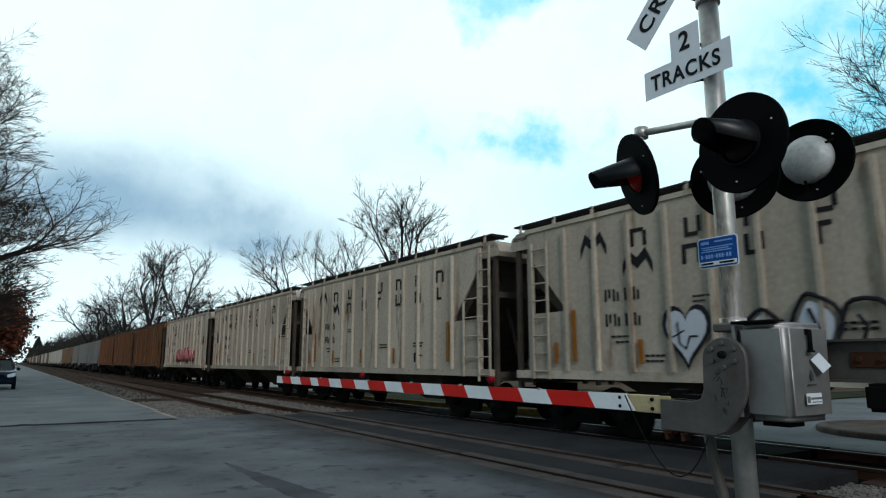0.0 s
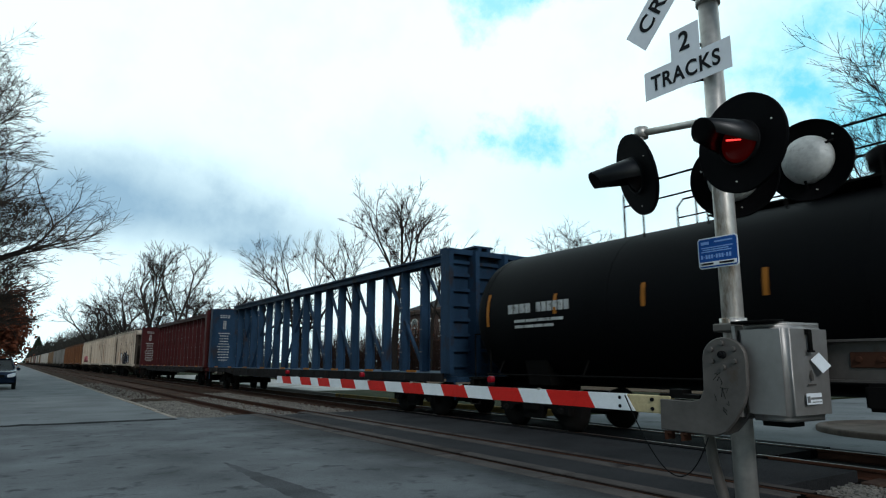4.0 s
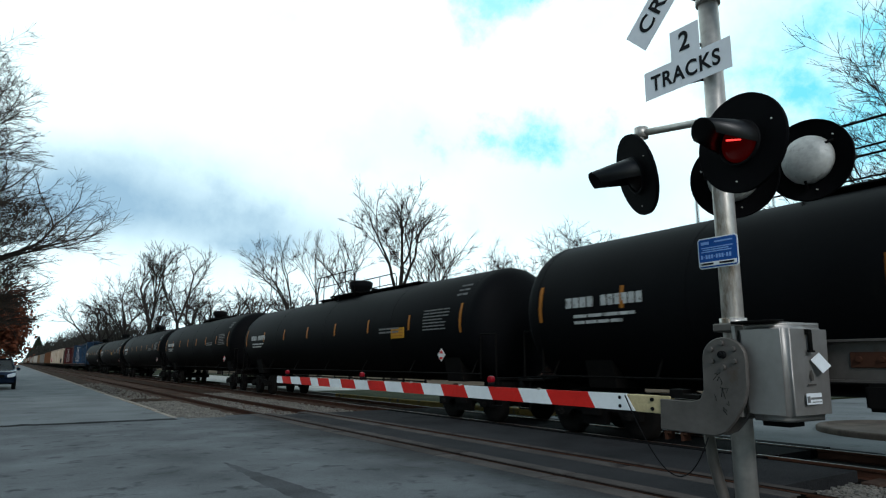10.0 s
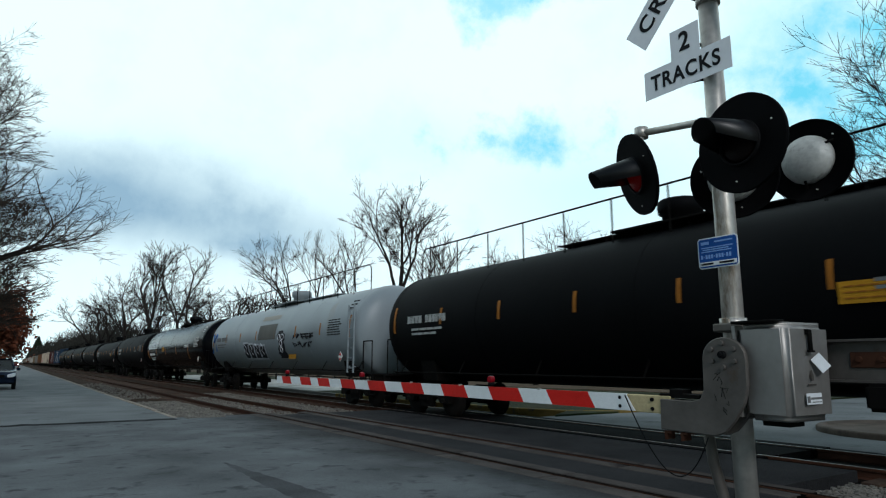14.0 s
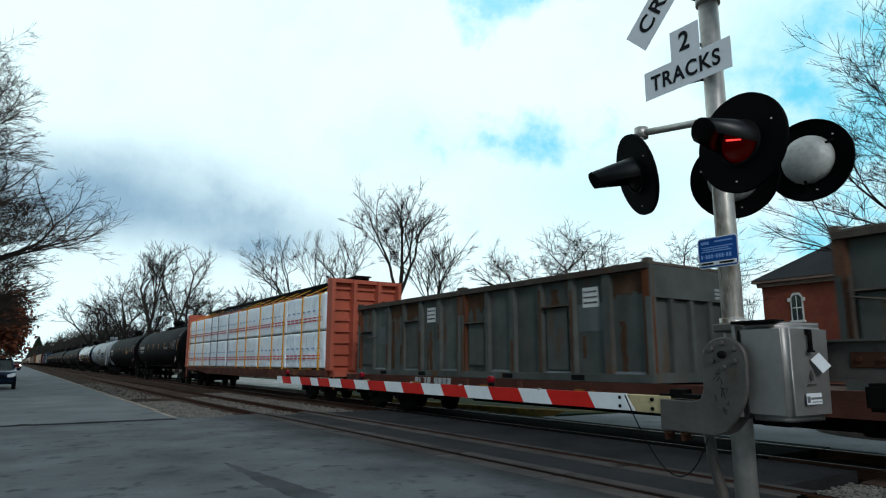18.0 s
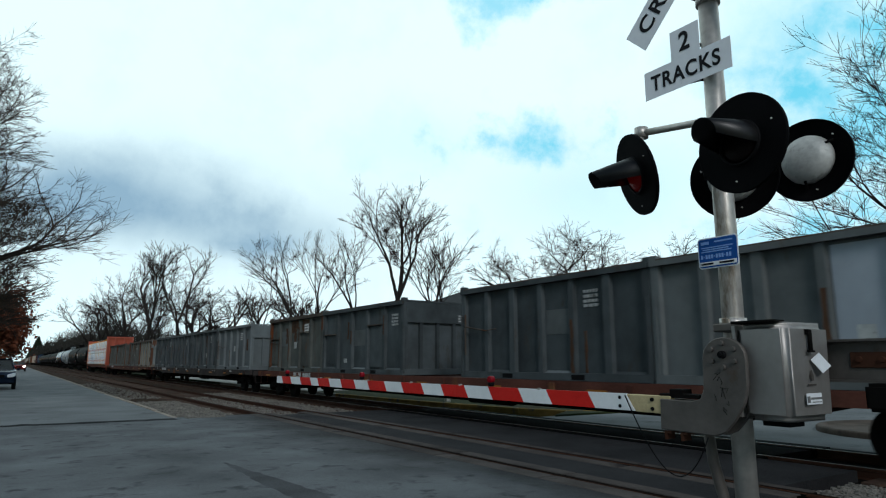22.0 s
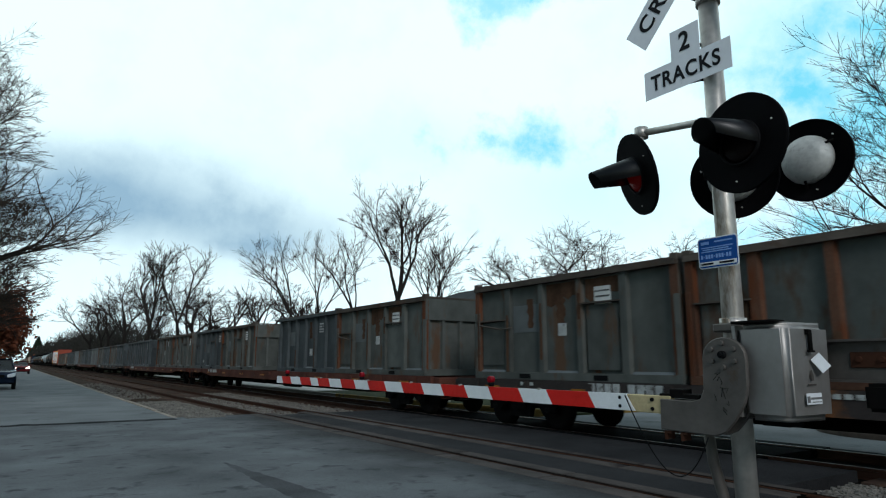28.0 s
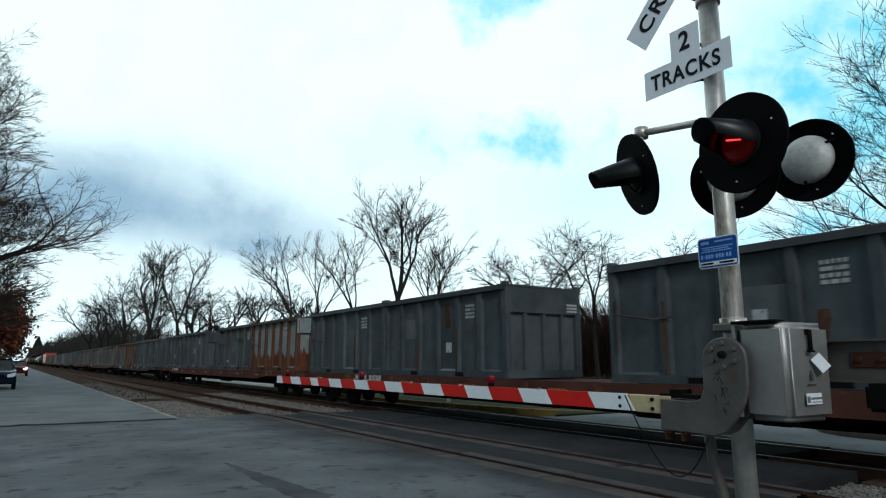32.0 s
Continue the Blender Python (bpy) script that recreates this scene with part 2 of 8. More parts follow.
def materials():
    # the crossing road gets darker towards the tracks
    M["asphalt"] = mat("asphalt", (0.099, 0.105, 0.110), 0.9, darker_x=(3.9, 6.0, (0.030, 0.030, 0.031)), var=0.5, scale=0.7, fine=38, bump=0.9, stain=(0.045, 0.047, 0.050), stain_amount=0.46, stain_scale=2.4, spec=0.12)
    M["asphalt_old"] = mat("asphalt_old", (0.120, 0.128, 0.132), 0.88, var=0.35, scale=0.5, fine=30, bump=0.6, stain=(0.055, 0.058, 0.062), stain_amount=0.36, stain_scale=0.7, spec=0.15)
    M["asphalt_tar"] = mat("asphalt_tar", (0.058, 0.060, 0.064), 0.9, var=0.5, scale=1.2, fine=40, bump=0.8, spec=0.1)
    M["asphalt_new"] = mat("asphalt_new", (0.023, 0.023, 0.0245), 0.9, var=0.55, scale=0.8, fine=30, bump=0.5, spec=0.08, stain=(0.022, 0.021, 0.022), stain_amount=0.45, stain_scale=0.8)
    M["patch"] = mat("patch", (0.018, 0.019, 0.020), 0.9, spec=0.03, var=0.4, scale=0.8, fine=60, bump=0.5)
    M["concrete"] = mat("concrete", (0.16, 0.153, 0.14), 0.85, var=0.25, scale=1.0, stain=(0.12, 0.11, 0.10), stain_amount=0.3)
    M["edging"] = mat("edging", (0.24, 0.205, 0.165), 0.9, var=0.4, scale=1.5, fine=20, bump=0.5, stain=(0.10, 0.075, 0.055), stain_amount=0.45, stain_scale=1.5)
    M["panel"] = mat("panel", (0.064, 0.055, 0.051), 0.9, var=0.5, scale=1.5, fine=25, spec=0.05, stain=(0.024, 0.021, 0.020), stain_amount=0.40, stain_scale=1.5, each=0.2)
    # near-black stands in for the shade down in a flangeway
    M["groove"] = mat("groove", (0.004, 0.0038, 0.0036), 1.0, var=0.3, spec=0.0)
    M["ballast"] = mat("ballast", (0.030, 0.019, 0.013), 0.95, var=0.6, scale=2.0, fine=22, bump=1.0, spec=0.04, stain=(0.046, 0.022, 0.012), stain_amount=0.5)
    # pavement colour raised to stand in for the skylight on it
    M["pale_pavement"] = mat("pale_pavement", (0.34, 0.33, 0.31), 0.9, var=0.4, scale=0.8, fine=25, bump=0.5, stain=(0.16, 0.14, 0.11), stain_amount=0.35, stain_scale=0.6)
    M["stone"] = mat("stone", (0.150, 0.138, 0.122), 0.9, var=0.45, scale=3, fine=30)
    M["railtop_rust"] = mat("railtop_rust", (0.012, 0.007, 0.005), 0.9, 0.0, spec=0.02, var=0.3, scale=2, fine=50)
    M["rail"] = mat("rail", (0.060, 0.025, 0.015), 0.8, 0.1, var=0.3, scale=2, fine=50)
    M["railtop"] = mat("railtop", (0.17, 0.14, 0.125), 0.4, 0.9, var=0.2, scale=2, fine=50, stain=(0.10, 0.05, 0.03), stain_amount=0.4)
    M["tie"] = mat("tie", (0.055, 0.035, 0.026), 0.9, var=0.4, scale=3, fine=30, each=0.25)
    M["grass"] = mat("grass", (0.021, 0.027, 0.011), 0.95, var=0.5, scale=0.5, fine=25, bump=0.6, stain=(0.045, 0.032, 0.021), stain_amount=0.5, stain_scale=0.35)
    M["earth"] = mat("earth", (0.085, 0.06, 0.04), 0.95, var=0.4, scale=0.4, fine=15, bump=0.6)
    M["yellow_kerb"] = mat("yellow_kerb", (0.17, 0.115, 0.035), 0.85, var=0.35, scale=2, stain=(0.08, 0.07, 0.055), stain_amount=0.5, stain_scale=3)
    M["galv"] = mat("galv", (0.50, 0.47, 0.43), 0.42, 0.6, var=0.35, scale=3, fine=18, bump=0.12, stain=(0.20, 0.15, 0.11), stain_amount=0.36, stain_scale=3, streak=0.25)
    M["casting"] = mat("casting", (0.105, 0.094, 0.085), 0.55, 0.35, var=0.2, scale=5, fine=22, bump=0.15, stain=(0.085, 0.06, 0.045), stain_amount=0.36, stain_scale=4)
    M["case"] = mat("case", (0.29, 0.275, 0.26), 0.44, 0.58, var=0.2, scale=2.5, fine=14, bump=0.04, stain=(0.20, 0.155, 0.12), stain_amount=0.42, stain_scale=2.5, streak=0.5)
    M["black"] = mat("black", (0.0045, 0.0045, 0.005), 0.7, spec=0.08, var=0.25, scale=5, bump=0.05)
    M["black_disc"] = mat("black_disc", (0.0025, 0.0025, 0.003), 0.75, spec=0.05, var=0.3, scale=6, bump=0.05)
    M["lampback"] = mat("lampback", (0.42, 0.42, 0.40), 0.5, 0.15, var=0.3, scale=5, stain=(0.24, 0.22, 0.2), stain_amount=0.3, stain_scale=6)
    M["lens"] = mat("lens", (0.03, 0.002, 0.002), 0.12, var=0.05, fine=80, bump=0.2, emit=(1.0, 0.03, 0.02, 0.004), spec=0.5)
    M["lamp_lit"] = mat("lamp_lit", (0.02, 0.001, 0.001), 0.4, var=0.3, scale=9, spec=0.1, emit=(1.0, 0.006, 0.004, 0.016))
    # strong glow for the glint painted into a lit lens
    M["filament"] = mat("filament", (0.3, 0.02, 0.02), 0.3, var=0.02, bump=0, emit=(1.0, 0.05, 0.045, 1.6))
    M["gate_lamp"] = mat("gate_lamp", (0.16, 0.004, 0.010), 0.2, var=0.1, emit=(1.0, 0.02, 0.03, 0.02))
    M["white_sheet"] = mat("white_sheet", (0.74, 0.76, 0.79), 0.45, var=0.06, scale=2, fine=25, bump=0.02, stain=(0.55, 0.55, 0.55), stain_amount=0.1)
    M["gate_white"] = mat("gate_white", (0.74, 0.75, 0.75), 0.5, var=0.08, scale=4, stain=(0.45, 0.42, 0.38), stain_amount=0.15, stain_scale=4)
    M["gate_red"] = mat("gate_red", (0.56, 0.018, 0.013), 0.45, var=0.12, scale=4)
    M["gate_wood"] = mat("gate_wood", (0.42, 0.34, 0.19), 0.75, var=0.25, scale=2, fine=40, stain=(0.16, 0.11, 0.07), stain_amount=0.3, stain_scale=6)
    M["ink"] = mat("ink", (0.012, 0.012, 0.014), 0.6, var=0.2)
    M["sign_blue"] = mat("sign_blue", (0.012, 0.075, 0.30), 0.45, var=0.1, scale=6, bump=0.02)
    M["sign_ink"] = mat("sign_ink", (0.20, 0.36, 0.68), 0.5, var=0.1)
    M["sign_green"] = mat("sign_green", (0.012, 0.035, 0.022), 0.5, var=0.1)
    M["sign_white"] = mat("sign_white", (0.72, 0.74, 0.76), 0.5, var=0.1)
    M["hop_tan"] = mat("hop_tan", (0.42, 0.355, 0.280), 0.8, var=0.32, scale=0.9, streak=0.2, fine=14, each=0.12, stain=(0.22, 0.150, 0.100), stain_amount=0.44, stain_scale=1.8)
    M["hop_grey"] = mat("hop_grey", (0.15, 0.147, 0.135), 0.75, var=0.2, scale=0.9, streak=0.25, each=0.15, stain=(0.13, 0.09, 0.06), stain_amount=0.25)
    M["hop_rust"] = mat("hop_rust", (0.12, 0.055, 0.027), 0.85, var=0.35, scale=0.9, streak=0.3, each=0.2, stain=(0.09, 0.045, 0.028), stain_amount=0.4)
    M["hop_white"] = mat("hop_white", (0.36, 0.34, 0.30), 0.7, var=0.15, scale=0.9, streak=0.25, each=0.12)
    M["hop_brown"] = mat("hop_brown", (0.15, 0.10, 0.06), 0.75, var=0.2, scale=0.9, streak=0.25, each=0.15)
    M["hop_red"] = mat("hop_red", (0.12, 0.03, 0.025), 0.75, var=0.2, each=0.1)
    M["hop_dark"] = mat("hop_dark", (0.060, 0.048, 0.038), 0.85, var=0.35, scale=2, stain=(0.11, 0.05, 0.03), stain_amount=0.3)
    M["hop_roof"] = mat("hop_roof", (0.022, 0.021, 0.020), 0.9, var=0.3, scale=2)
    M["conspicuity"] = mat("conspicuity", (0.27, 0.10, 0.014), 0.5, var=0.2, scale=5)
    M["notice_yellow"] = mat("notice_yellow", (0.42, 0.20, 0.015), 0.6, var=0.15, scale=5)
    M["under"] = mat("under", (0.0045, 0.0040, 0.0036), 0.9, var=0.4, scale=4, fine=25, bump=0.2, spec=0.08, stain=(0.018, 0.012, 0.009), stain_amount=0.25, stain_scale=5)
    M["wheel"] = mat("wheel", (0.009, 0.0075, 0.0065), 0.85, 0.0, var=0.4, scale=4, spec=0.1, stain=(0.022, 0.014, 0.010), stain_amount=0.3, stain_scale=4)
    M["tank_black"] = mat("tank_black", (0.0036, 0.0038, 0.0043), 0.6, var=0.3, scale=0.8, fine=14, bump=0.02, each=0.25, spec=0.035, stain=(0.006, 0.0055, 0.005), stain_amount=0.22, streak=0.4)
    M["tank_gloss"] = mat("tank_gloss", (0.0022, 0.0024, 0.0034), 0.20, var=0.2, scale=0.8, bump=0.006, spec=0.075)
    M["tank_grey"] = mat("tank_grey", (0.215, 0.245, 0.262), 0.42, spec=0.35, var=0.14, scale=0.7, bump=0.02, streak=0.35, stain=(0.21, 0.215, 0.21), stain_amount=0.3, stain_scale=1.3)
    M["red_car"] = mat("red_car", (0.046, 0.010, 0.010), 0.6, var=0.3, scale=1.5, stain=(0.045, 0.016, 0.014), stain_amount=0.3, streak=0.4, fine=25)
    M["sill_dark"] = mat("sill_dark", (0.012, 0.011, 0.011), 0.9, var=0.4, scale=2, stain=(0.03, 0.018, 0.012), stain_amount=0.3)
    M["blue_car"] = mat("blue_car", (0.015, 0.036, 0.068), 0.6, var=0.5, scale=1.5, stain=(0.022, 0.022, 0.028), stain_amount=0.46, stain_scale=2.2, streak=0.4)
    M["pink_car"] = mat("pink_car", (0.40, 0.10, 0.062), 0.6, var=0.2, scale=1.5, stain=(0.24, 0.07, 0.04), stain_amount=0.3, streak=0.4)
    M["wrap"] = mat("wrap", (0.84, 0.91, 0.98), 0.30, var=0.08, scale=1.4, fine=4.0, bump=0.5, spec=0.5, stain=(0.72, 0.75, 0.78), stain_amount=0.25, stain_scale=1.8, each=0.03, crease=0.42)
    M["wrap_red"] = mat("wrap_red", (0.50, 0.05, 0.055), 0.5, var=0.2)
    M["wrap_blue"] = mat("wrap_blue", (0.16, 0.30, 0.52), 0.5, var=0.2)
    M["strap"] = mat("strap", (0.80, 0.36, 0.02), 0.55, var=0.2, scale=5)
    M["strap_grey"] = mat("strap_grey", (0.20, 0.20, 0.20), 0.6, var=0.2)
    M["box_grey"] = mat("box_grey", (0.054, 0.063, 0.066), 0.6, var=0.4, scale=1.0, streak=0.4, fine=3.2, bump=0.5, each=0.22, stain=(0.047, 0.040, 0.034), stain_amount=0.36, stain_scale=1.6)
    M["box_light"] = mat("box_light", (0.115, 0.130, 0.134), 0.55, var=0.25, scale=1.0, streak=0.4, fine=3.2, bump=0.5, each=0.12, stain=(0.13, 0.10, 0.075), stain_amount=0.2, stain_scale=1.8)
    M["box_worn"] = mat("box_worn", (0.076, 0.081, 0.074), 0.65, var=0.38, scale=1.2, streak=0.35, fine=3.2, bump=0.5, each=0.12, stain=(0.095, 0.055, 0.034), stain_amount=0.44, stain_scale=1.4)
    M["box_rust"] = mat("box_rust", (0.215, 0.245, 0.240), 0.7, var=0.3, scale=1.2, streak=0.35, fine=5, bump=0.3, stain=(0.10, 0.046, 0.026), stain_amount=0.34, stain_scale=2.2, corroded=(0.62, 0.80, (0.118, 0.040, 0.018)))
    M["box_edge"] = mat("box_edge", (0.175, 0.205, 0.205), 0.7, var=0.3, scale=1.2, streak=0.30, fine=5, bump=0.3, stain=(0.095, 0.040, 0.022), stain_amount=0.40, stain_scale=1.6, corroded=(-0.10, 0.25, (0.115, 0.040, 0.019)))
    M["box_post_pale"] = mat("box_post_pale", (0.155, 0.140, 0.112), 0.8, var=0.4, scale=2, streak=0.3, stain=(0.10, 0.042, 0.022), stain_amount=0.48, stain_scale=2.4, each=0.2)
    M["box_brown"] = mat("box_brown", (0.078, 0.086, 0.080), 0.7, var=0.35, scale=1.2, streak=0.35, fine=5, bump=0.4, stain=(0.066, 0.036, 0.022), stain_amount=0.62, stain_scale=1.2, corroded=(0.30, 0.50, (0.060, 0.032, 0.020)))
    M["box_rim"] = mat("box_rim", (0.075, 0.062, 0.052), 0.85, var=0.4, scale=2, each=0.25, stain=(0.070, 0.034, 0.020), stain_amount=0.42, stain_scale=1.2)
    M["deck_red"] = mat("deck_red", (0.080, 0.030, 0.021), 0.8, var=0.4, scale=1.2, each=0.15, stain=(0.17, 0.075, 0.03), stain_amount=0.34, stain_scale=0.7)
    M["deck_dark"] = mat("deck_dark", (0.036, 0.030, 0.028), 0.8, var=0.4, scale=1.2, stain=(0.13, 0.055, 0.024), stain_amount=0.38, stain_scale=0.7)
    M["bar_white"] = mat("bar_white", (0.60, 0.60, 0.58), 0.6, var=0.15, stain=(0.3, 0.3, 0.3), stain_amount=0.25, stain_scale=6)
    M["bar_worn"] = mat("bar_worn", (0.36, 0.37, 0.36), 0.7, var=0.3, scale=4, fine=40, stain=(0.12, 0.12, 0.11), stain_amount=0.5, stain_scale=7)
    M["rust_run"] = mat("rust_run", (0.075, 0.040, 0.024), 0.9, var=0.5, scale=3.0, streak=0.3, fine=14, bump=0.4, stain=(0.055, 0.055, 0.050), stain_amount=0.35, stain_scale=3.0)
    M["bar_grey"] = mat("bar_grey", (0.15, 0.15, 0.15), 0.6, var=0.15)
    M["paint_dark"] = mat("paint_dark", (0.016, 0.015, 0.016), 0.6, var=0.2)
    M["paint_heart"] = mat("paint_heart", (0.50, 0.52, 0.56), 0.6, var=0.15)
    M["paint_black"] = mat("paint_black", (0.015, 0.015, 0.02), 0.6, var=0.2)
    M["paint_pink"] = mat("paint_pink", (0.5, 0.16, 0.17), 0.6, var=0.3, scale=3)
    M["paint_blue"] = mat("paint_blue", (0.06, 0.16, 0.42), 0.6, var=0.2)
    M["bark"] = mat("bark", (0.019, 0.016, 0.014), 0.95, var=0.35, scale=1.2, streak=0.3, fine=12, bump=0.5, spec=0.08)
    M["twig"] = mat("twig", (0.019, 0.0145, 0.0125), 0.95, var=0.3, scale=0.6, spec=0.05)
    M["twig_pale"] = mat("twig_pale", (0.032, 0.025, 0.020), 0.95, var=0.3, scale=0.6, spec=0.05)
    M["brush"] = mat("brush", (0.024, 0.014, 0.011), 0.95, var=0.4, scale=0.3)
    M["rust_leaf"] = mat("rust_leaf", (0.115, 0.036, 0.018), 0.85, var=0.5, scale=0.8, fine=5)
    M["pine"] = mat("pine", (0.018, 0.028, 0.016), 0.95, var=0.4, scale=0.6)
    M["far_wood"] = mat("far_wood", (0.030, 0.028, 0.024), 0.95, var=0.5, scale=0.15, fine=2)
    M["brick"] = brick_mat("brick", (0.21, 0.043, 0.024), (0.15, 0.031, 0.019), (0.19, 0.10, 0.07))
    M["brick_far"] = brick_mat("brick_far", (0.105, 0.062, 0.048), (0.080, 0.048, 0.040), (0.10, 0.08, 0.07))
    M["slate"] = mat("slate", (0.019, 0.020, 0.022), 0.8, var=0.35, scale=0.7, fine=6, bump=0.3)
    M["cornice"] = mat("cornice", (0.20, 0.135, 0.11), 0.8, var=0.2, scale=2)
    M["trim"] = mat("trim", (0.58, 0.57, 0.54), 0.7, var=0.15, scale=2)
    M["glass"] = mat("glass", (0.02, 0.025, 0.03), 0.06, var=0.05, bump=0, spec=0.9)
    M["car_blue"] = mat("car_blue", (0.010, 0.018, 0.036), 0.16, 0.3, var=0.08, bump=0.0)
    M["car_wine"] = mat("car_wine", (0.10, 0.012, 0.014), 0.25, 0.3, var=0.08, bump=0.0)
    M["chrome"] = mat("chrome", (0.6, 0.6, 0.6), 0.2, 0.9, var=0.05, bump=0)
    M["headlamp"] = mat("headlamp", (0.85, 0.87, 0.90), 0.1, var=0.05, bump=0)
    M["headlamp_on"] = mat("headlamp_on", (0.9, 0.9, 0.85), 0.2, var=0.02, bump=0, emit=(1.0, 0.95, 0.85, 6.0))
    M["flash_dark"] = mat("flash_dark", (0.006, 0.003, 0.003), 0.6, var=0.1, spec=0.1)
    M["box_post_rust"] = mat("box_post_rust", (0.090, 0.045, 0.029), 0.85, var=0.5, scale=2, streak=0.3, stain=(0.105, 0.034, 0.015), stain_amount=0.6, stain_scale=1.8, each=0.15)
    # darker copy of the ballast, with the shade beside the train in its colour
    M["ballast_shaded"] = mat("ballast_shaded", (0.010, 0.0085, 0.007), 0.95, var=0.55, scale=2.0, fine=22, bump=1.0, spec=0.05)
    M["hood"] = mat("hood", (0.004, 0.004, 0.0045), 0.36, var=0.3, scale=6, bump=0.04, spec=0.28)
    # near-black: the shade under the train is put into this colour
    M["asphalt_shaded"] = mat("asphalt_shaded", (0.007, 0.0068, 0.007), 0.9, var=0.5, scale=0.8, fine=30, bump=0.5, spec=0.04)
    M["belt"] = mat("belt", (0.030, 0.029, 0.024), 0.95, var=0.5, scale=0.2, fine=1.5, bump=0.8)
    M["box_mid"] = mat("box_mid", (0.105, 0.115, 0.115), 0.6, var=0.3, scale=1.0, streak=0.4, fine=3.2, bump=0.5, stain=(0.08, 0.062, 0.048), stain_amount=0.3, stain_scale=1.6)
    M["box_pale"] = mat("box_pale", (0.32, 0.36, 0.40), 0.6, var=0.15, scale=1.0, streak=0.4, fine=3.2, bump=0.4)
    M["car_glass"] = mat("car_glass", (0.008, 0.010, 0.012), 0.15, var=0.05, bump=0, spec=0.25)
    M["tyre"] = mat("tyre", (0.014, 0.014, 0.014), 0.9, var=0.2)
    M["island"] = mat("island", (0.075, 0.062, 0.052), 0.9, var=0.35, scale=2, stain=(0.04, 0.035, 0.03), stain_amount=0.4)


materials()


# ---- building helpers ----
def box(bm, x, y, z, sx, sy, sz, m=None):
    """A box by its centre and its sizes, turned by m if given."""
    vs = [bm.verts.new(Vector((x + dx * sx / 2, y + dy * sy / 2, z + dz * sz / 2))) for dx in (-1, 1) for dy in (-1, 1) for dz in (-1, 1)]
    if m is not None:
        for v in vs:
            v.co = m @ v.co
    for f in ((0, 1, 3, 2), (4, 6, 7, 5), (0, 4, 5, 1), (2, 3, 7, 6), (0, 2, 6, 4), (1, 5, 7, 3)):
        bm.faces.new([vs[i] for i in f])
    return vs


def tube(bm, a, b, ra, rb=None, n=10, caps=True):
    """A round bar from a to b."""
    a, b, rb = Vector(a), Vector(b), ra if rb is None else rb
    q = (b - a).to_track_quat("Z", "Y").to_matrix()
    rings = []
    for p, r in ((a, ra), (b, rb)):
        rings.append([bm.verts.new(p + q @ Vector((r * math.cos(i * math.tau / n), r * math.sin(i * math.tau / n), 0))) for i in range(n)])
    for i in range(n):
        f = bm.faces.new((rings[0][i], rings[0][(i + 1) % n], rings[1][(i + 1) % n], rings[1][i]))
        f.smooth = n > 6
    if caps:
        bm.faces.new(rings[0][::-1])
        bm.faces.new(rings[1])


def bent(bm, pts, r, n=6):
    """One unbroken round bar through several points."""
    pts = [Vector(p) for p in pts]
    rings = []
    for i, p in enumerate(pts):
        d = (pts[min(i + 1, len(pts) - 1)] - pts[max(i - 1, 0)]).normalized()
        u = d.cross(Vector((0.31, 0.22, 0.92)))
        u = (u if u.length > 0.1 else d.cross(Vector((1, 0, 0)))).normalized()
        v = d.cross(u)
        rings.append([bm.verts.new(p + (u * math.cos(k * math.tau / n) + v * math.sin(k * math.tau / n)) * r) for k in range(n)])
    for a, b in zip(rings, rings[1:]):
        for k in range(n):
            bm.faces.new((a[k], a[(k + 1) % n], b[(k + 1) % n], b[k])).smooth = True
    bm.faces.new(rings[0][::-1])
    bm.faces.new(rings[-1])


def turned(bm, profile, axis="y", n=32, at=(0, 0, 0), close=True):
    """A lathe body: profile of (along, radius) pairs about an axis."""
    at = Vector(at)
    rings = []
    for t, r in profile:
        ring = []
        for i in range(n):
            c, s = r * math.cos(i * math.tau / n), r * math.sin(i * math.tau / n)
            ring.append(bm.verts.new(at + Vector({"x": (t, c, s), "y": (s, t, c), "z": (c, s, t)}[axis])))
        rings.append(ring)
    for p, q in zip(rings, rings[1:]):
        for i in range(n):
            f = bm.faces.new((p[i], p[(i + 1) % n], q[(i + 1) % n], q[i]))
            f.smooth = True
    if close:
        bm.faces.new(rings[0][::-1])
        bm.faces.new(rings[-1])


def slab(bm, pts, axis, lo, hi):
    """A flat polygon given in the other two axes, thick from lo to hi along an axis."""
    def put(p, t):
        return Vector({"x": (t, p[0], p[1]), "y": (p[0], t, p[1]), "z": (p[0], p[1], t)}[axis])
    a, b = [bm.verts.new(put(p, lo)) for p in pts], [bm.verts.new(put(p, hi)) for p in pts]
    bm.faces.new(a[::-1])
    bm.faces.new(b)
    for i in range(len(pts)):
        j = (i + 1) % len(pts)
        bm.faces.new((a[i], a[j], b[j], b[i]))


def soften(bm, width=0.01, segments=2):
    bmesh.ops.recalc_face_normals(bm, faces=bm.faces)
    bmesh.ops.bevel(bm, geom=[e for e in bm.edges if len(e.link_faces) == 2 and e.calc_face_angle(0) > 0.6], offset=width, segments=segments,
                    affect="EDGES", clamp_overlap=True)


def part(name, bm, material, parent=None, label="", at=None):
    me = bpy.data.meshes.new(name)
    bmesh.ops.recalc_face_normals(bm, faces=bm.faces)
    bm.to_mesh(me)
    bm.free()
    me.materials.append(M[material] if isinstance(material, str) else material)
    ob = new(name, me)
    if parent is not None:
        ob.parent = parent
    if at is not None:
        ob.matrix_basis = at
    if label:
        ob["label"] = label
    return ob


def B():
    return bmesh.new()


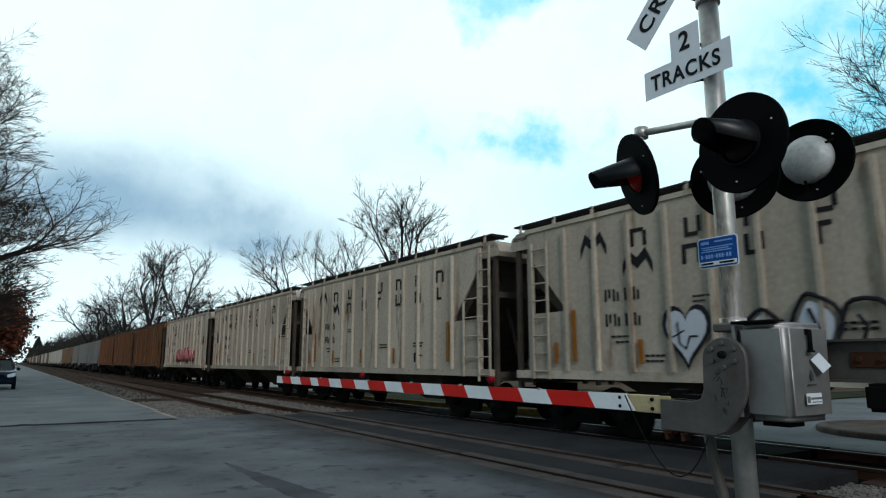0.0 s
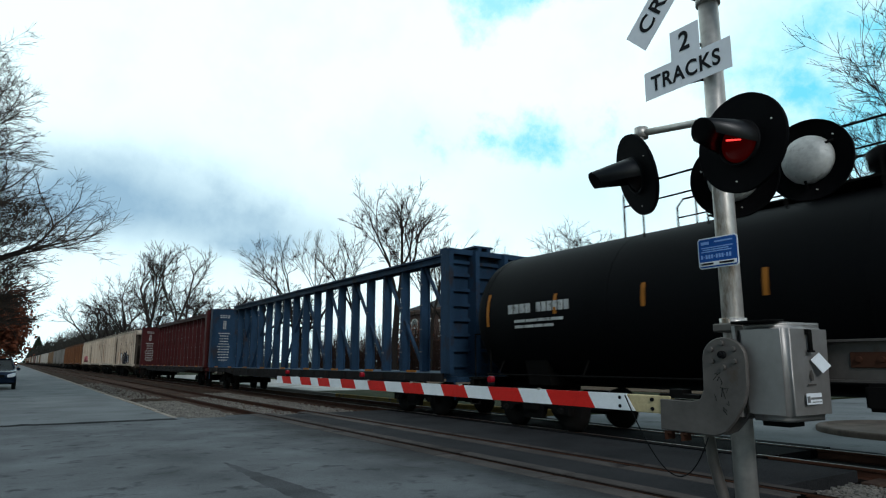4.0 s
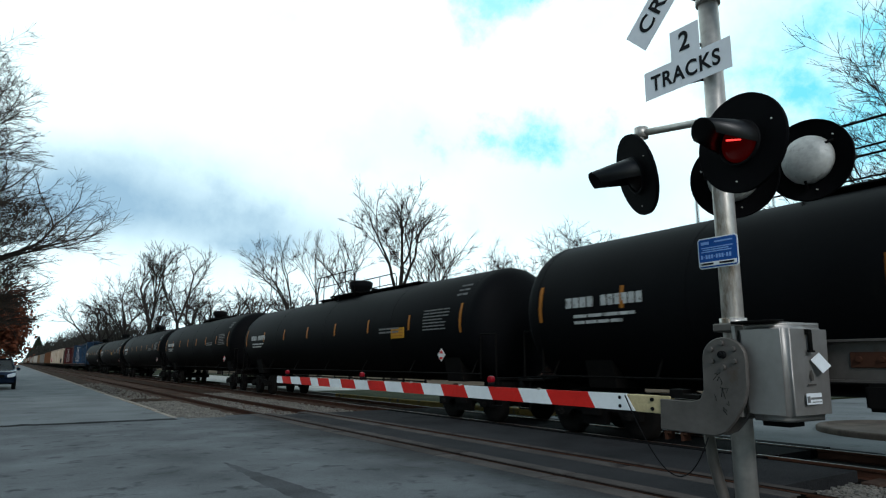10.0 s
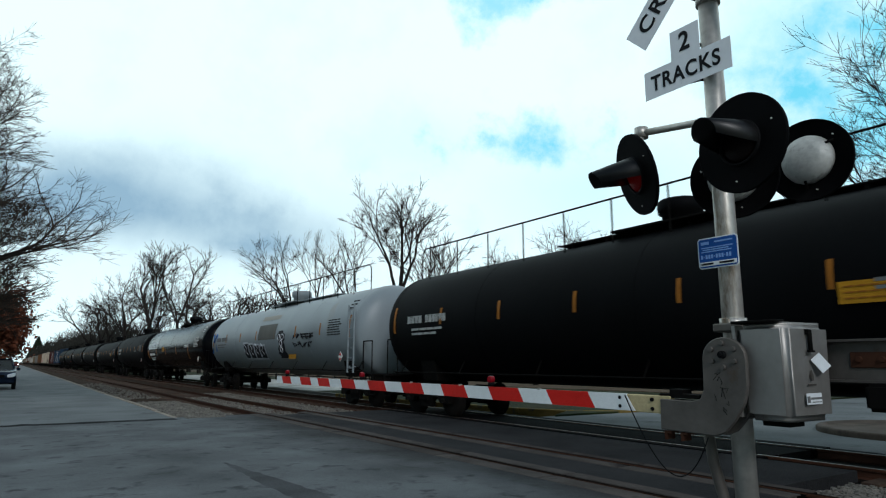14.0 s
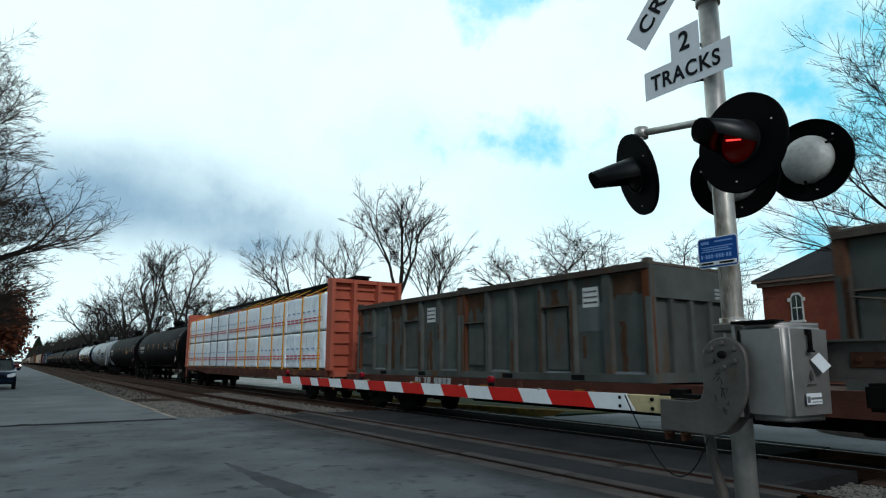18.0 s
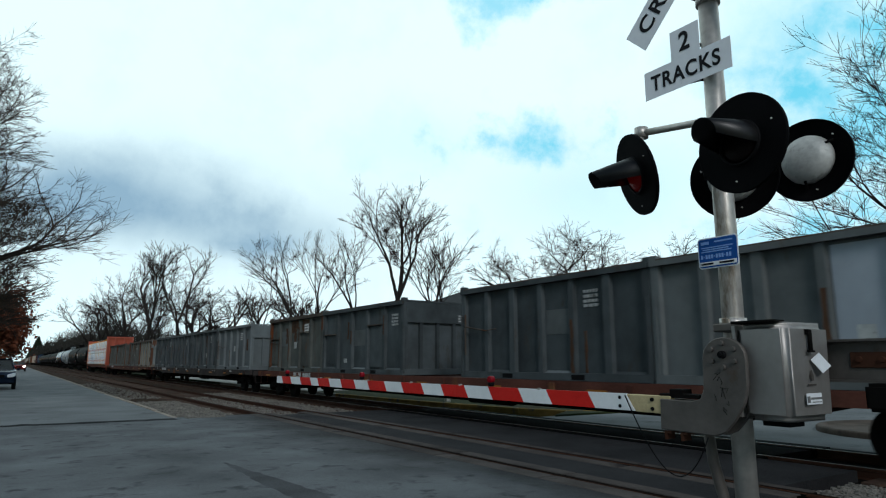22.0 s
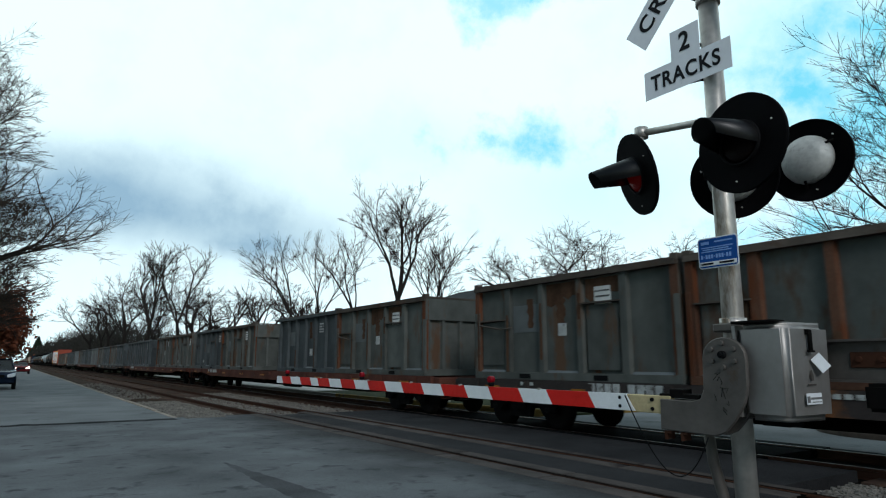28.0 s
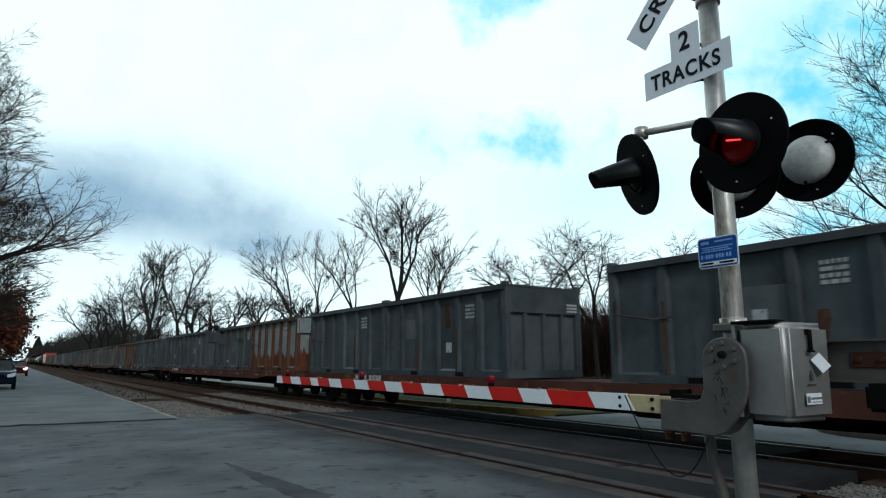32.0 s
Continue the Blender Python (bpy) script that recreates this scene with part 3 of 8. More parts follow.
def thing(name, label, category, group="", m=None):
    ob = tagged(new(name), label, category, group)
    ob.empty_display_size = 0.2
    if m is not None:
        ob.matrix_basis = m
    return ob


def setting(ob, label="", category=""):
    return tagged(ob, label, category, kind="structure")


def letters(txt, size, material, parent, m, name="lettering", bold=0.0, label="", apart=1.0):
    cu = bpy.data.curves.new(name, "FONT")
    cu.space_character = apart
    cu.body, cu.size, cu.align_x, cu.align_y, cu.extrude, cu.offset = txt, size, "CENTER", "CENTER", 0.0012, bold
    tmp = bpy.data.objects.new("tmp", cu)
    me = bpy.data.meshes.new_from_object(tmp)
    bpy.data.objects.remove(tmp)
    me.materials.clear()
    me.materials.append(M[material])
    ob = new(name, me)
    ob.parent, ob.matrix_basis = parent, m
    if label:
        ob["label"] = label
    return ob


# a frame on a plane that faces -x: its x runs to -y, its y upwards
FACE_MINUS_X = Matrix(((0, 0, -1, 0), (-1, 0, 0, 0), (0, 1, 0, 0), (0, 0, 0, 1)))


# ---- ground, roads and tracks ----
def sheet(name, x0, x1, y0, y1, z, thick, material, label, category):
    bm = B()
    box(bm, (x0 + x1) / 2, (y0 + y1) / 2, z - thick / 2, x1 - x0, y1 - y0, thick)
    return setting(part(name, bm, material), label, category)


def ground():
    bm = B()
    n = 40
    rng = random.Random(4)
    edge = [-2500, -600, -200, -80, -40, -20, -8, 0, 12.4, 13.2, 16, 20, 26, 32, 40, 50, 65, 90, 150, 300, 700, 2500]
    ys = [-2500, -500, -120, -40, -10, 0, 8, 13, 18, 24, 32, 44, 60, 85, 120, 180, 280, 450, 800, 1500, 2600]
    grid = [[bm.verts.new((x, y, -0.42 + (0.14 * rng.random() if x > 14 else 0) + (0.25 if x > 24 else 0))) for y in ys] for x in edge]
    for i in range(len(edge) - 1):
        for j in range(len(ys) - 1):
            bm.faces.new((grid[i][j], grid[i + 1][j], grid[i + 1][j + 1], grid[i][j + 1])).smooth = True
    setting(part("ground", bm, "grass"), "winter grass and leaf litter beyond the railway", "ground")
    sheet("road", -60, 5.655, -60, 18.25, -0.004, 0.3, "asphalt", "dark patched asphalt of the crossing road", "road")
    sheet("road_parallel", -2.1, 3.68, 18.25, 900, -0.008, 0.3, "asphalt_old", "pale worn asphalt street beside the railway", "road")
    sheet("road_beyond", 11.88, 70, -14, 13.2, -0.02, 0.3, "asphalt_old", "grey asphalt road on the other side of the tracks", "road")
    sheet("verge", -40, -2.1, 18.25, 900, -0.06, 0.3, "earth", "leaf-strewn verge beside the street", "ground")
    # asphalt between the rails and the tracks at the crossing
    # beyond x = 9 the train's shade is painted into the asphalt
    for name, x0, x1 in (("crossing_infill", 6.36, 7.12), ("crossing_between", 7.74, 9.62), ("crossing_infill_far", 10.2, 11.2), ("crossing_edge", 11.70, 11.88)):
        sheet(name, x0, x1, 3.9 if x0 < 7 else 4.3 if x0 < 9 else 5.7, 17.6, -0.006, 0.3, "asphalt_new" if x0 < 9 else "asphalt_shaded", "dark asphalt between the rails of the crossing", "road")
    # lengthwise crossing planks at each rail
    for rail in (NEAR - 0.75, NEAR + 0.75, FAR - 0.75, FAR + 0.75):
        inner = 1 if rail in (NEAR - 0.75, FAR - 0.75) else -1
        # shallow strip; the shade of a deep groove is painted into its colour
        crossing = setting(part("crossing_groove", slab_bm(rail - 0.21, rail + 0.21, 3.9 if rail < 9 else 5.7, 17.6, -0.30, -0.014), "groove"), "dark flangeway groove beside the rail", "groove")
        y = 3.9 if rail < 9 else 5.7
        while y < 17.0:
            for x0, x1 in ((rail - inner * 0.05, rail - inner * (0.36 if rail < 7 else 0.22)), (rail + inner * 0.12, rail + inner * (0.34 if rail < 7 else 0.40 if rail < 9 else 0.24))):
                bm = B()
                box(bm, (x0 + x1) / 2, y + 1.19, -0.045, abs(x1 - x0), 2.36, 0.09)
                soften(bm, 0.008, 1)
                # far planks take the colour that holds the train's shade
                part("plank", bm, "panel" if rail < 9 else "asphalt_shaded", crossing)
            y += 2.4
    # the tarred joint where the street meets the crossing road
    rng = random.Random(21)
    bm = B()
    n = 44
    lo = [(-7.5 + 11.15 * k / n, 18.05 - 0.012 * k * k / n + rng.uniform(-0.07, 0.07)) for k in range(n + 1)]
    hi = [(x, y + rng.uniform(0.22, 0.48)) for x, y in lo[::-1]]
    slab(bm, lo + hi, "z", -0.03, 0.001)
    setting(part("asphalt_seam", bm, "patch"), "dark tarred seam in the asphalt", "road")
    # a dark wedge of newer tar
    bm = B()
    n = 40
    left = [(2.62 + 0.10 * abs(k / n - 0.5) + rng.uniform(0, 0.05), 5.2 + 4.6 * k / n) for k in range(n, -1, -1)]
    right = [(3.06 - 0.50 * abs(k / n - 0.4) - rng.uniform(0, 0.05), 5.2 + 4.6 * k / n) for k in range(n + 1)]
    slab(bm, right + left, "z", -0.012, -0.0034)
    setting(part("asphalt_patch", bm, "asphalt_tar"), "dark tarred patch in the asphalt", "road")
    # ballast beds
    for name, y0, y1 in (("ballast_bed", 17.6, 1300), ("ballast_bed_near", -60, 5.7)):
        bm = B()
        prof = [(3.86, -0.16), (4.6, -0.10), (5.3, -0.13), (8.2, -0.15), (8.75, -0.20), (9.3, -0.15), (12.2, -0.15), (12.9, -0.30), (13.4, -0.5), (13.4, -0.8), (3.86, -0.8)]
        slab(bm, prof, "y", y0, y1)
        # the near bed has shade put into its colour
        setting(part(name, bm, "ballast" if y0 > 0 else "ballast_shaded"), "grey and rust-stained ballast under the tracks", "ballast")
    # concrete edge of the street, in lengths
    kerb = setting(new("kerb"), "weathered concrete edging along the street", "kerb")
    y = 18.2
    rng = random.Random(8)
    while y < 140:
        ln = 3.0
        bm = B()
        box(bm, 3.745 + rng.uniform(-0.02, 0.02), y + ln / 2, -0.062 - rng.uniform(0, 0.025), 0.14, ln - rng.uniform(0.03, 0.25), 0.17)
        soften(bm, 0.015, 1)
        part("kerbstone", bm, "edging", kerb)
        y += ln
    bm = B()
    box(bm, 3.76, 140 + 300, -0.075, 0.17, 600, 0.17)
    part("kerb_length", bm, "concrete", kerb)


def slab_bm(x0, x1, y0, y1, z0, z1):
    bm = B()
    box(bm, (x0 + x1) / 2, (y0 + y1) / 2, (z0 + z1) / 2, x1 - x0, y1 - y0, z1 - z0)
    return bm


def tracks():
    for centre, name in ((NEAR, "track_near"), (FAR, "track_far")):
        tr = setting(new(name), "rusty steel rails on wooden ties", "track")
        for side in (-0.75, 0.75):
            bm = B()
            x = centre + side
            prof = [(-0.036, -0.006), (-0.030, 0), (0.030, 0), (0.036, -0.006), (0.036, -0.035), (0.010, -0.045), (0.010, -0.135), (0.07, -0.15), (0.07, -0.165),
                    (-0.07, -0.165), (-0.07, -0.15), (-0.010, -0.135), (-0.010, -0.045), (-0.036, -0.035)]
            slab(bm, [(x + a, b) for a, b in prof], "y", -60, 1300)
            part("rail", bm, "rail", tr)
            bm = B()
            box(bm, x, 620, 0.0015, 0.05 if centre == FAR else 0.064, 1360, 0.003)
            part("railhead", bm, "railtop" if centre == FAR else "railtop_rust", tr, "worn bright top of the rail" if centre == FAR else "dull rusty top of the rail")
        rng = random.Random(3)
        me = None
        y = 17.9
        while y < 70:
            if me is None:
                bm = B()
                box(bm, 0, 0, -0.23, 2.6, 0.22, 0.17)
                soften(bm, 0.012, 1)
                ob = part("tie", bm, "tie", tr)
                me = ob.data
            else:
                ob = new("tie", me)
                ob.parent = tr
            ob.matrix_basis = pose(centre + rng.uniform(-0.03, 0.03), y, 0.035, 0, 0, rng.uniform(-1, 1))
            y += 0.56
        bm = B()
        while y < 320:
            box(bm, centre, y, -0.195, 2.6, 0.22, 0.17)
            y += 0.56
        for k in range(-1, 6):
            box(bm, centre, 3.5 - k * 0.56, -0.195, 2.6, 0.22, 0.17)
        tagged(part("tie_row", bm, "tie", tr), kind="stuff")


def gravel():
    """Loose ballast stones where the bed ends at the road."""
    rng = np.random.RandomState(5)
    base = [(-1, -1, -1), (1, -1, -1), (1, 1, -1), (-1, 1, -1), (-0.8, -0.8, 1), (0.9, -0.7, 0.8), (0.7, 0.9, 1), (-0.9, 0.7, 0.9)]
    faces = [(0, 3, 2, 1), (4, 5, 6, 7), (0, 1, 5, 4), (1, 2, 6, 5), (2, 3, 7, 6), (3, 0, 4, 7)]
    bands = [(4400, 3.95, 5.5, 17.75, 27, -0.10), (700, 3.95, 5.5, 30, 52, -0.11), (2600, 8.0, 9.4, 17.7, 34, -0.16), (1500, 6.2, 7.35, 17.7, 30, -0.14), (5200, 7.5, 9.1, 1.6, 4.15, -0.135), (900, 4.4, 5.8, 0.5, 3.6, -0.12)]
    for count, x0, x1, y0, y1, z in bands:
        vs, fs = [], []
        for k in range(count):
            s = rng.uniform(0.011, 0.026) if y1 < 10 else rng.uniform(0.016, 0.038)
            c = np.array([rng.uniform(x0, x1), rng.uniform(y0, y1) if y0 < 10 else y0 + (y1 - y0) * rng.rand() ** 1.3, z + rng.uniform(-0.01, 0.045)])
            if y0 == 17.75 and c[0] < 4.9 and c[1] < 18.4 + rng.rand() * 1.5:
                c[2] += 0.06
            t = rng.rand() * 6.28
            rot = np.array([[math.cos(t), -math.sin(t), 0], [math.sin(t), math.cos(t), 0], [0, 0, 1]])
            b = np.array(base) * rng.uniform(0.6, 1.25, (8, 3)) * s * np.array([1.15, 1, 0.75])
            n0 = len(vs)
            vs += [tuple(rot @ p + c) for p in b]
            fs += [tuple(n0 + i for i in f) for f in faces]
        me = bpy.data.meshes.new("ballast_stones")
        me.from_pydata(vs, [], fs)
        me.materials.append(M["stone"])
        tagged(new("ballast_stones", me), "loose grey crushed-stone ballast beside the rails", "gravel", kind="stuff")


def far_side():
    # yellow-painted kerb that curves from the crossing road into the parallel verge
    kerb = setting(new("kerb_yellow"), "worn yellow-painted concrete kerb along the grass", "kerb")
    pts = [(17.5, 12.6), (14.75, 12.95), (13.75, 13.9), (13.2, 15.4), (12.85, 18), (12.5, 22), (12.35, 27), (12.3, 34), (12.3, 46)]
    for i, ((xa, ya), (xb, yb)) in enumerate(zip(pts, pts[1:])):
        ln = math.hypot(xb - xa, yb - ya)
        bm = B()
        box(bm, 0, 0, 0, 0.17, ln - 0.015, 0.36)
        soften(bm, 0.02, 1)
        part("kerbstone", bm, "yellow_kerb" if ya < 23 else "concrete", kerb, "" if ya < 23 else "bare concrete kerb",
             pose((xa + xb) / 2, (ya + yb) / 2, -0.135, 0, 0, math.degrees(math.atan2(-(xb - xa), yb - ya))))
    bm = B()
    slab(bm, [(12.4, 13.0), (17.5, 12.7), (60, 12.7), (60, 300), (12.4, 300), (12.4, 30), (12.6, 22), (13.0, 17.8), (13.4, 15), (13.9, 14)], "z", -0.3, 0.03)
    setting(part("lawn", bm, "grass"), "patchy winter lawn behind the kerb", "grass")
    bm = B()
    slab(bm, [(26, 15), (60, 15), (60, 300), (22, 300), (22, 40)], "z", -0.2, 0.06)
    setting(part("ground_wood", bm, "earth"), "brown leaf litter under the trees", "ground")
    # round traffic island
    bm = B()
    turned(bm, [(-0.2, 2.0), (0.07, 2.0), (0.10, 1.96), (0.10, 1.82), (0.07, 1.80), (0.07, 0.02)], "z", 40, (15.75, 5.6, 0), True)
    setting(part("traffic_island", bm, "island"), "round kerbed traffic island in the road", "traffic island")
    # strip with skylit brightness in its colour, showing under the train
    bm = B()
    slab(bm, [(12.5, 30), (18.0, 30), (18.0, 74), (12.5, 74)], "z", -0.2, 0.045)
    setting(part("side_yard", bm, "pale_pavement"), "pale pavement strip beyond the far track, skylight put into its colour", "gravel")


ground()
tracks()
gravel()
far_side()


# ---- the crossing signal ----
MX, MY = 3.95, 2.427


FLASHERS = []        # added turning discs in place of blinking, with their half of the beat


def lamp_unit(parent, name, x, y, z, face, back_grey=False, flash=None, dip=0.0):
    """One flashing lamp: face is the compass turn of its front, in degrees from -y towards -x."""
    root = B()
    turned(root, [(-0.012, 0.30), (-0.012, 0.305), (0.012, 0.305), (0.012, 0.296), (-0.002, 0.290), (-0.002, 0.02)], "y", 44)
    disc = part(name, root, "black_disc", parent, "round black signal background with a hooded red lamp", pose(x, y, z, 0, 0, -face) @ pose(0, 0, 0, dip))
    bm = B()
    turned(bm, [(0.008, 0.182), (0.04, 0.176), (0.085, 0.152), (0.112, 0.105), (0.122, 0.05), (0.123, 0.005)], "y", 32)
    part("housing", bm, "lampback" if back_grey else "black_disc", disc, "grey domed lamp housing" if back_grey else "")
    if back_grey:
        for a in (35, 150, 275):
            bm = B()
            c, sn = math.cos(radians(a)), math.sin(radians(a))
            tube(bm, (0.165 * c, 0.06, 0.165 * sn), (0.212 * c, 0.02, 0.212 * sn), 0.010, None, 6)
            part("clip", bm, "under", disc, "dark spring clip")
    bm = B()
    turned(bm, [(-0.004, 0.142), (-0.03, 0.142), (-0.03, 0.126), (-0.004, 0.126)], "y", 32, close=False)
    part("lens_ring", bm, "black", disc)
    if flash is None:
        bm = B()
        turned(bm, [(-0.012, 0.128), (-0.028, 0.11), (-0.038, 0.07), (-0.042, 0.004)], "y", 32)
        part("lens", bm, "lens", disc, "dark red roundel lens")
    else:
        # added two-faced disc imitates blinking: glowing face for the flash, dark for the pause
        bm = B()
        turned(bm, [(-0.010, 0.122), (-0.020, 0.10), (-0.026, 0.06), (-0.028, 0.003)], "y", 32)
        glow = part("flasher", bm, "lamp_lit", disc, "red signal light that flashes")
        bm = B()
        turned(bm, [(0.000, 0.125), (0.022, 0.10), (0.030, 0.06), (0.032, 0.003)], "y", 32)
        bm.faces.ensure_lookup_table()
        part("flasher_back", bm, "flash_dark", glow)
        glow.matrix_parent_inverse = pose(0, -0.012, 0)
        # two added glowing bars draw the bright glint in the lens
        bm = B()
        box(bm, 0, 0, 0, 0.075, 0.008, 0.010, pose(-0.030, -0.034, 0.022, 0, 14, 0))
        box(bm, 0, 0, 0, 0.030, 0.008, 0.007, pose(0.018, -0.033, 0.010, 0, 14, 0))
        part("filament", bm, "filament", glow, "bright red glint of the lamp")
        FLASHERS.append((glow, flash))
    # hood: a shell open below, longer at the top
    bm = B()
    n = 26
    outer, inner = [], []
    for k, r in ((0, outer), (1, inner)):
        for i in range(n + 1):
            a = radians(-16 + 212 * i / n)
            top = 0.5 + 0.5 * math.sin(a)
            rr = 0.142 - 0.007 * k
            ln = 0.29 + 0.06 * max(0.0, top)
            r.append((bm.verts.new((rr * math.cos(a), -0.004, rr * math.sin(a))), bm.verts.new((0.60 * rr * math.cos(a), -ln, 0.60 * rr * math.sin(a) + 0.012))))
    for i in range(n):
        for r in (outer, inner):
            bm.faces.new((r[i][0], r[i + 1][0], r[i + 1][1], r[i][1])).smooth = True
        bm.faces.new((outer[i][1], outer[i + 1][1], inner[i + 1][1], inner[i][1]))
    part("hood", bm, "hood", disc)
    for a in (20, 140, 260):
        bm = B()
        tube(bm, (0.235 * math.cos(radians(a)), -0.018, 0.235 * math.sin(radians(a))), (0.235 * math.cos(radians(a)), 0.018, 0.235 * math.sin(radians(a))), 0.005, None, 8)
        part("fixing", bm, "galv", disc)
    return disc


def signal():
    s = thing("crossing_signal", "galvanised level-crossing signal mast with red lamps, signs and a lowered gate", "crossing signal", m=pose(0, 0, 0))
    bm = B()
    tube(bm, (MX, MY, -0.1), (MX, MY, 5.0), 0.070, 0.068, 28)
    part("mast", bm, "galv", s)
    bm = B()
    turned(bm, [(-0.02, 0.24), (0.03, 0.24), (0.05, 0.20), (0.08, 0.11), (0.22, 0.10), (0.24, 0.085)], "z", 28, (MX, MY, 0))
    part("base", bm, "casting", s)
    bm = B()
    bent(bm, [(3.93, 2.49, -0.1), (3.92, 2.51, 0.35), (3.88, 2.60, 0.80), (3.84, 2.60, 1.05)], 0.036, 12)
    part("conduit", bm, "casting", s)
    for z, h in ((3.52, 0.05), (3.08, 0.09), (4.02, 0.05), (2.95, 0.05), (1.69, 0.07)):
        bm = B()
        turned(bm, [(-h / 2, 0.071), (-h / 2, 0.084), (h / 2, 0.084), (h / 2, 0.071)], "z", 24, (MX, MY, z))
        box(bm, MX - 0.078, MY, z, 0.03, 0.05, h * 0.8)
        part("clamp", bm, "galv", s)
    # plate "2 TRACKS", in the shape of an upside-down T
    bm = B()
    slab(bm, [(2.935, 3.408), (2.222, 3.408), (2.222, 3.633), (2.452, 3.633), (2.452, 3.862), (2.690, 3.862), (2.690, 3.633), (2.935, 3.633)], "x", 3.848, 3.852)
    plate = part("tracks_sign", bm, "white_sheet", s, "white plate that reads 2 TRACKS")
    letters("TRACKS", 0.165, "ink", plate, Matrix.Translation((3.8455, 2.588, 3.516)) @ FACE_MINUS_X @ Matrix.Diagonal((0.86, 1, 1, 1)), bold=0.0035, apart=1.14)
    letters("2", 0.20, "ink", plate, Matrix.Translation((3.8455, 2.573, 3.745)) @ FACE_MINUS_X @ Matrix.Diagonal((0.9, 1, 1, 1)), bold=0.0045)
    for z in (3.435, 3.70):
        bm = B()
        bent(bm, [(3.86, 2.62, z), (3.90, 2.50, z), (MX - 0.02, MY + 0.05, z)], 0.014, 8)
        part("bracket", bm, "under", s, "dark sign bracket")
    # crossbuck blades
    for tilt, txt in ((45, "CROSSING"), (-45, "RAIL ROAD")):
        dx = 3.838 if tilt > 0 else 3.845
        at = Matrix.Translation((dx, 2.50, 4.39)) @ FACE_MINUS_X @ pose(0, 0, 0, 0, 0, tilt)
        bm = B()
        end = 0.695 if tilt > 0 else 0.64
        slab(bm, [(-end, -0.122), (end, -0.122), (end, 0.122), (-end, 0.122)], "z", -0.002, 0.002)
        blade = part("crossbuck_blade", bm, "white_sheet", s, "white crossbuck blade with black capitals", at)
        letters(txt, 0.185, "ink", blade, pose(-0.06, 0, 0.004) @ Matrix.Diagonal((1.08, 1, 1, 1)), bold=0.0035, apart=1.16)
    bm = B()
    tube(bm, (MX - 0.10, MY, 4.39), (MX, MY, 4.39), 0.02, None, 8)
    part("bracket", bm, "galv", s)
    bm = B()
    turned(bm, [(4.10, 0.085), (4.10, 0.13), (4.16, 0.15), (4.20, 0.085)], "z", 24, (MX, MY, 0))
    part("bell_collar", bm, "black", s, "black collar round the mast")
    # crossarms and lamps
    bm = B()
    tube(bm, (MX - 0.10, MY - 0.35, 3.035), (MX - 0.17, 2.942, 3.14), 0.026, None, 12)
    tube(bm, (MX - 0.17, 2.942, 3.14), (3.73, 2.935, 3.02), 0.028, None, 12)
    tube(bm, (MX - 0.10, MY - 0.35, 3.035), (3.60, 2.05, 2.96), 0.028, None, 12)
    turned(bm, [(-0.04, 0.05), (0.04, 0.05)], "z", 14, (MX - 0.17, 2.942, 3.14))
    part("crossarm", bm, "galv", s)
    bm = B()
    tube(bm, (MX, MY, 3.06), (4.56, 2.30, 2.96), 0.026, None, 12)
    tube(bm, (MX, MY, 2.98), (MX + 0.25, MY + 0.10, 2.97), 0.026, None, 12)
    part("crossarm", bm, "galv", s)
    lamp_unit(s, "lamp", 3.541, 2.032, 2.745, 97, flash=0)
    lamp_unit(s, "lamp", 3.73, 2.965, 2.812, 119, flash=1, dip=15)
    lamp_unit(s, "lamp", 4.715, 2.205, 2.898, 266, True)
    lamp_unit(s, "lamp", 4.262, 2.525, 2.770, 250, True)
    bm = B()
    turned(bm, [(2.70, 0.071), (2.70, 0.115), (2.86, 0.125), (3.0, 0.11), (3.02, 0.071)], "z", 24, (MX, MY, 0))
    part("junction_box", bm, "black", s)
    # blue emergency notice
    bm = B()
    slab(bm, [(2.588, 2.078), (2.572, 2.062), (2.310, 2.062), (2.294, 2.078), (2.294, 2.256), (2.310, 2.272), (2.572, 2.272), (2.588, 2.256)], "x", 3.858, 3.861)
    notice = part("notice", bm, "sign_white", s, "blue emergency notice plate with a white border")
    bm = B()
    slab(bm, [(2.580, 2.080), (2.568, 2.070), (2.314, 2.070), (2.302, 2.080), (2.302, 2.254), (2.314, 2.264), (2.568, 2.264), (2.580, 2.254)], "x", 3.855, 3.858)
    part("notice_field", bm, "sign_blue", notice)
    bm = B()
    for z, y0, y1, h in ((2.236, 2.56, 2.50, 0.020), (2.240, 2.46, 2.33, 0.010), (2.204, 2.56, 2.33, 0.007), (2.190, 2.55, 2.36, 0.007), (2.176, 2.56, 2.34, 0.007)):
        box(bm, 3.8540, (y0 + y1) / 2, z, 0.002, y0 - y1, h)
    x = 2.565
    for k in range(12):
        w = 0.006 if k in (1, 5, 9) else 0.014
        box(bm, 3.8540, x - w / 2, 2.142, 0.002, w, 0.006 if k in (1, 5, 9) else 0.026)
        x -= w + 0.007
    part("notice_line", bm, "sign_ink", notice, "pale blue lines of small print")
    bm = B()
    box(bm, 3.8535, 2.441, 2.093, 0.002, 0.268, 0.028)
    strip = part("notice_strip", bm, "sign_white", notice)
    bm = B()
    for y0, y1 in ((2.565, 2.475), (2.43, 2.325)):
        box(bm, 3.8515, (y0 + y1) / 2, 2.093, 0.002, y0 - y1, 0.013)
    part("notice_print", bm, "ink", notice)
    gate(s)


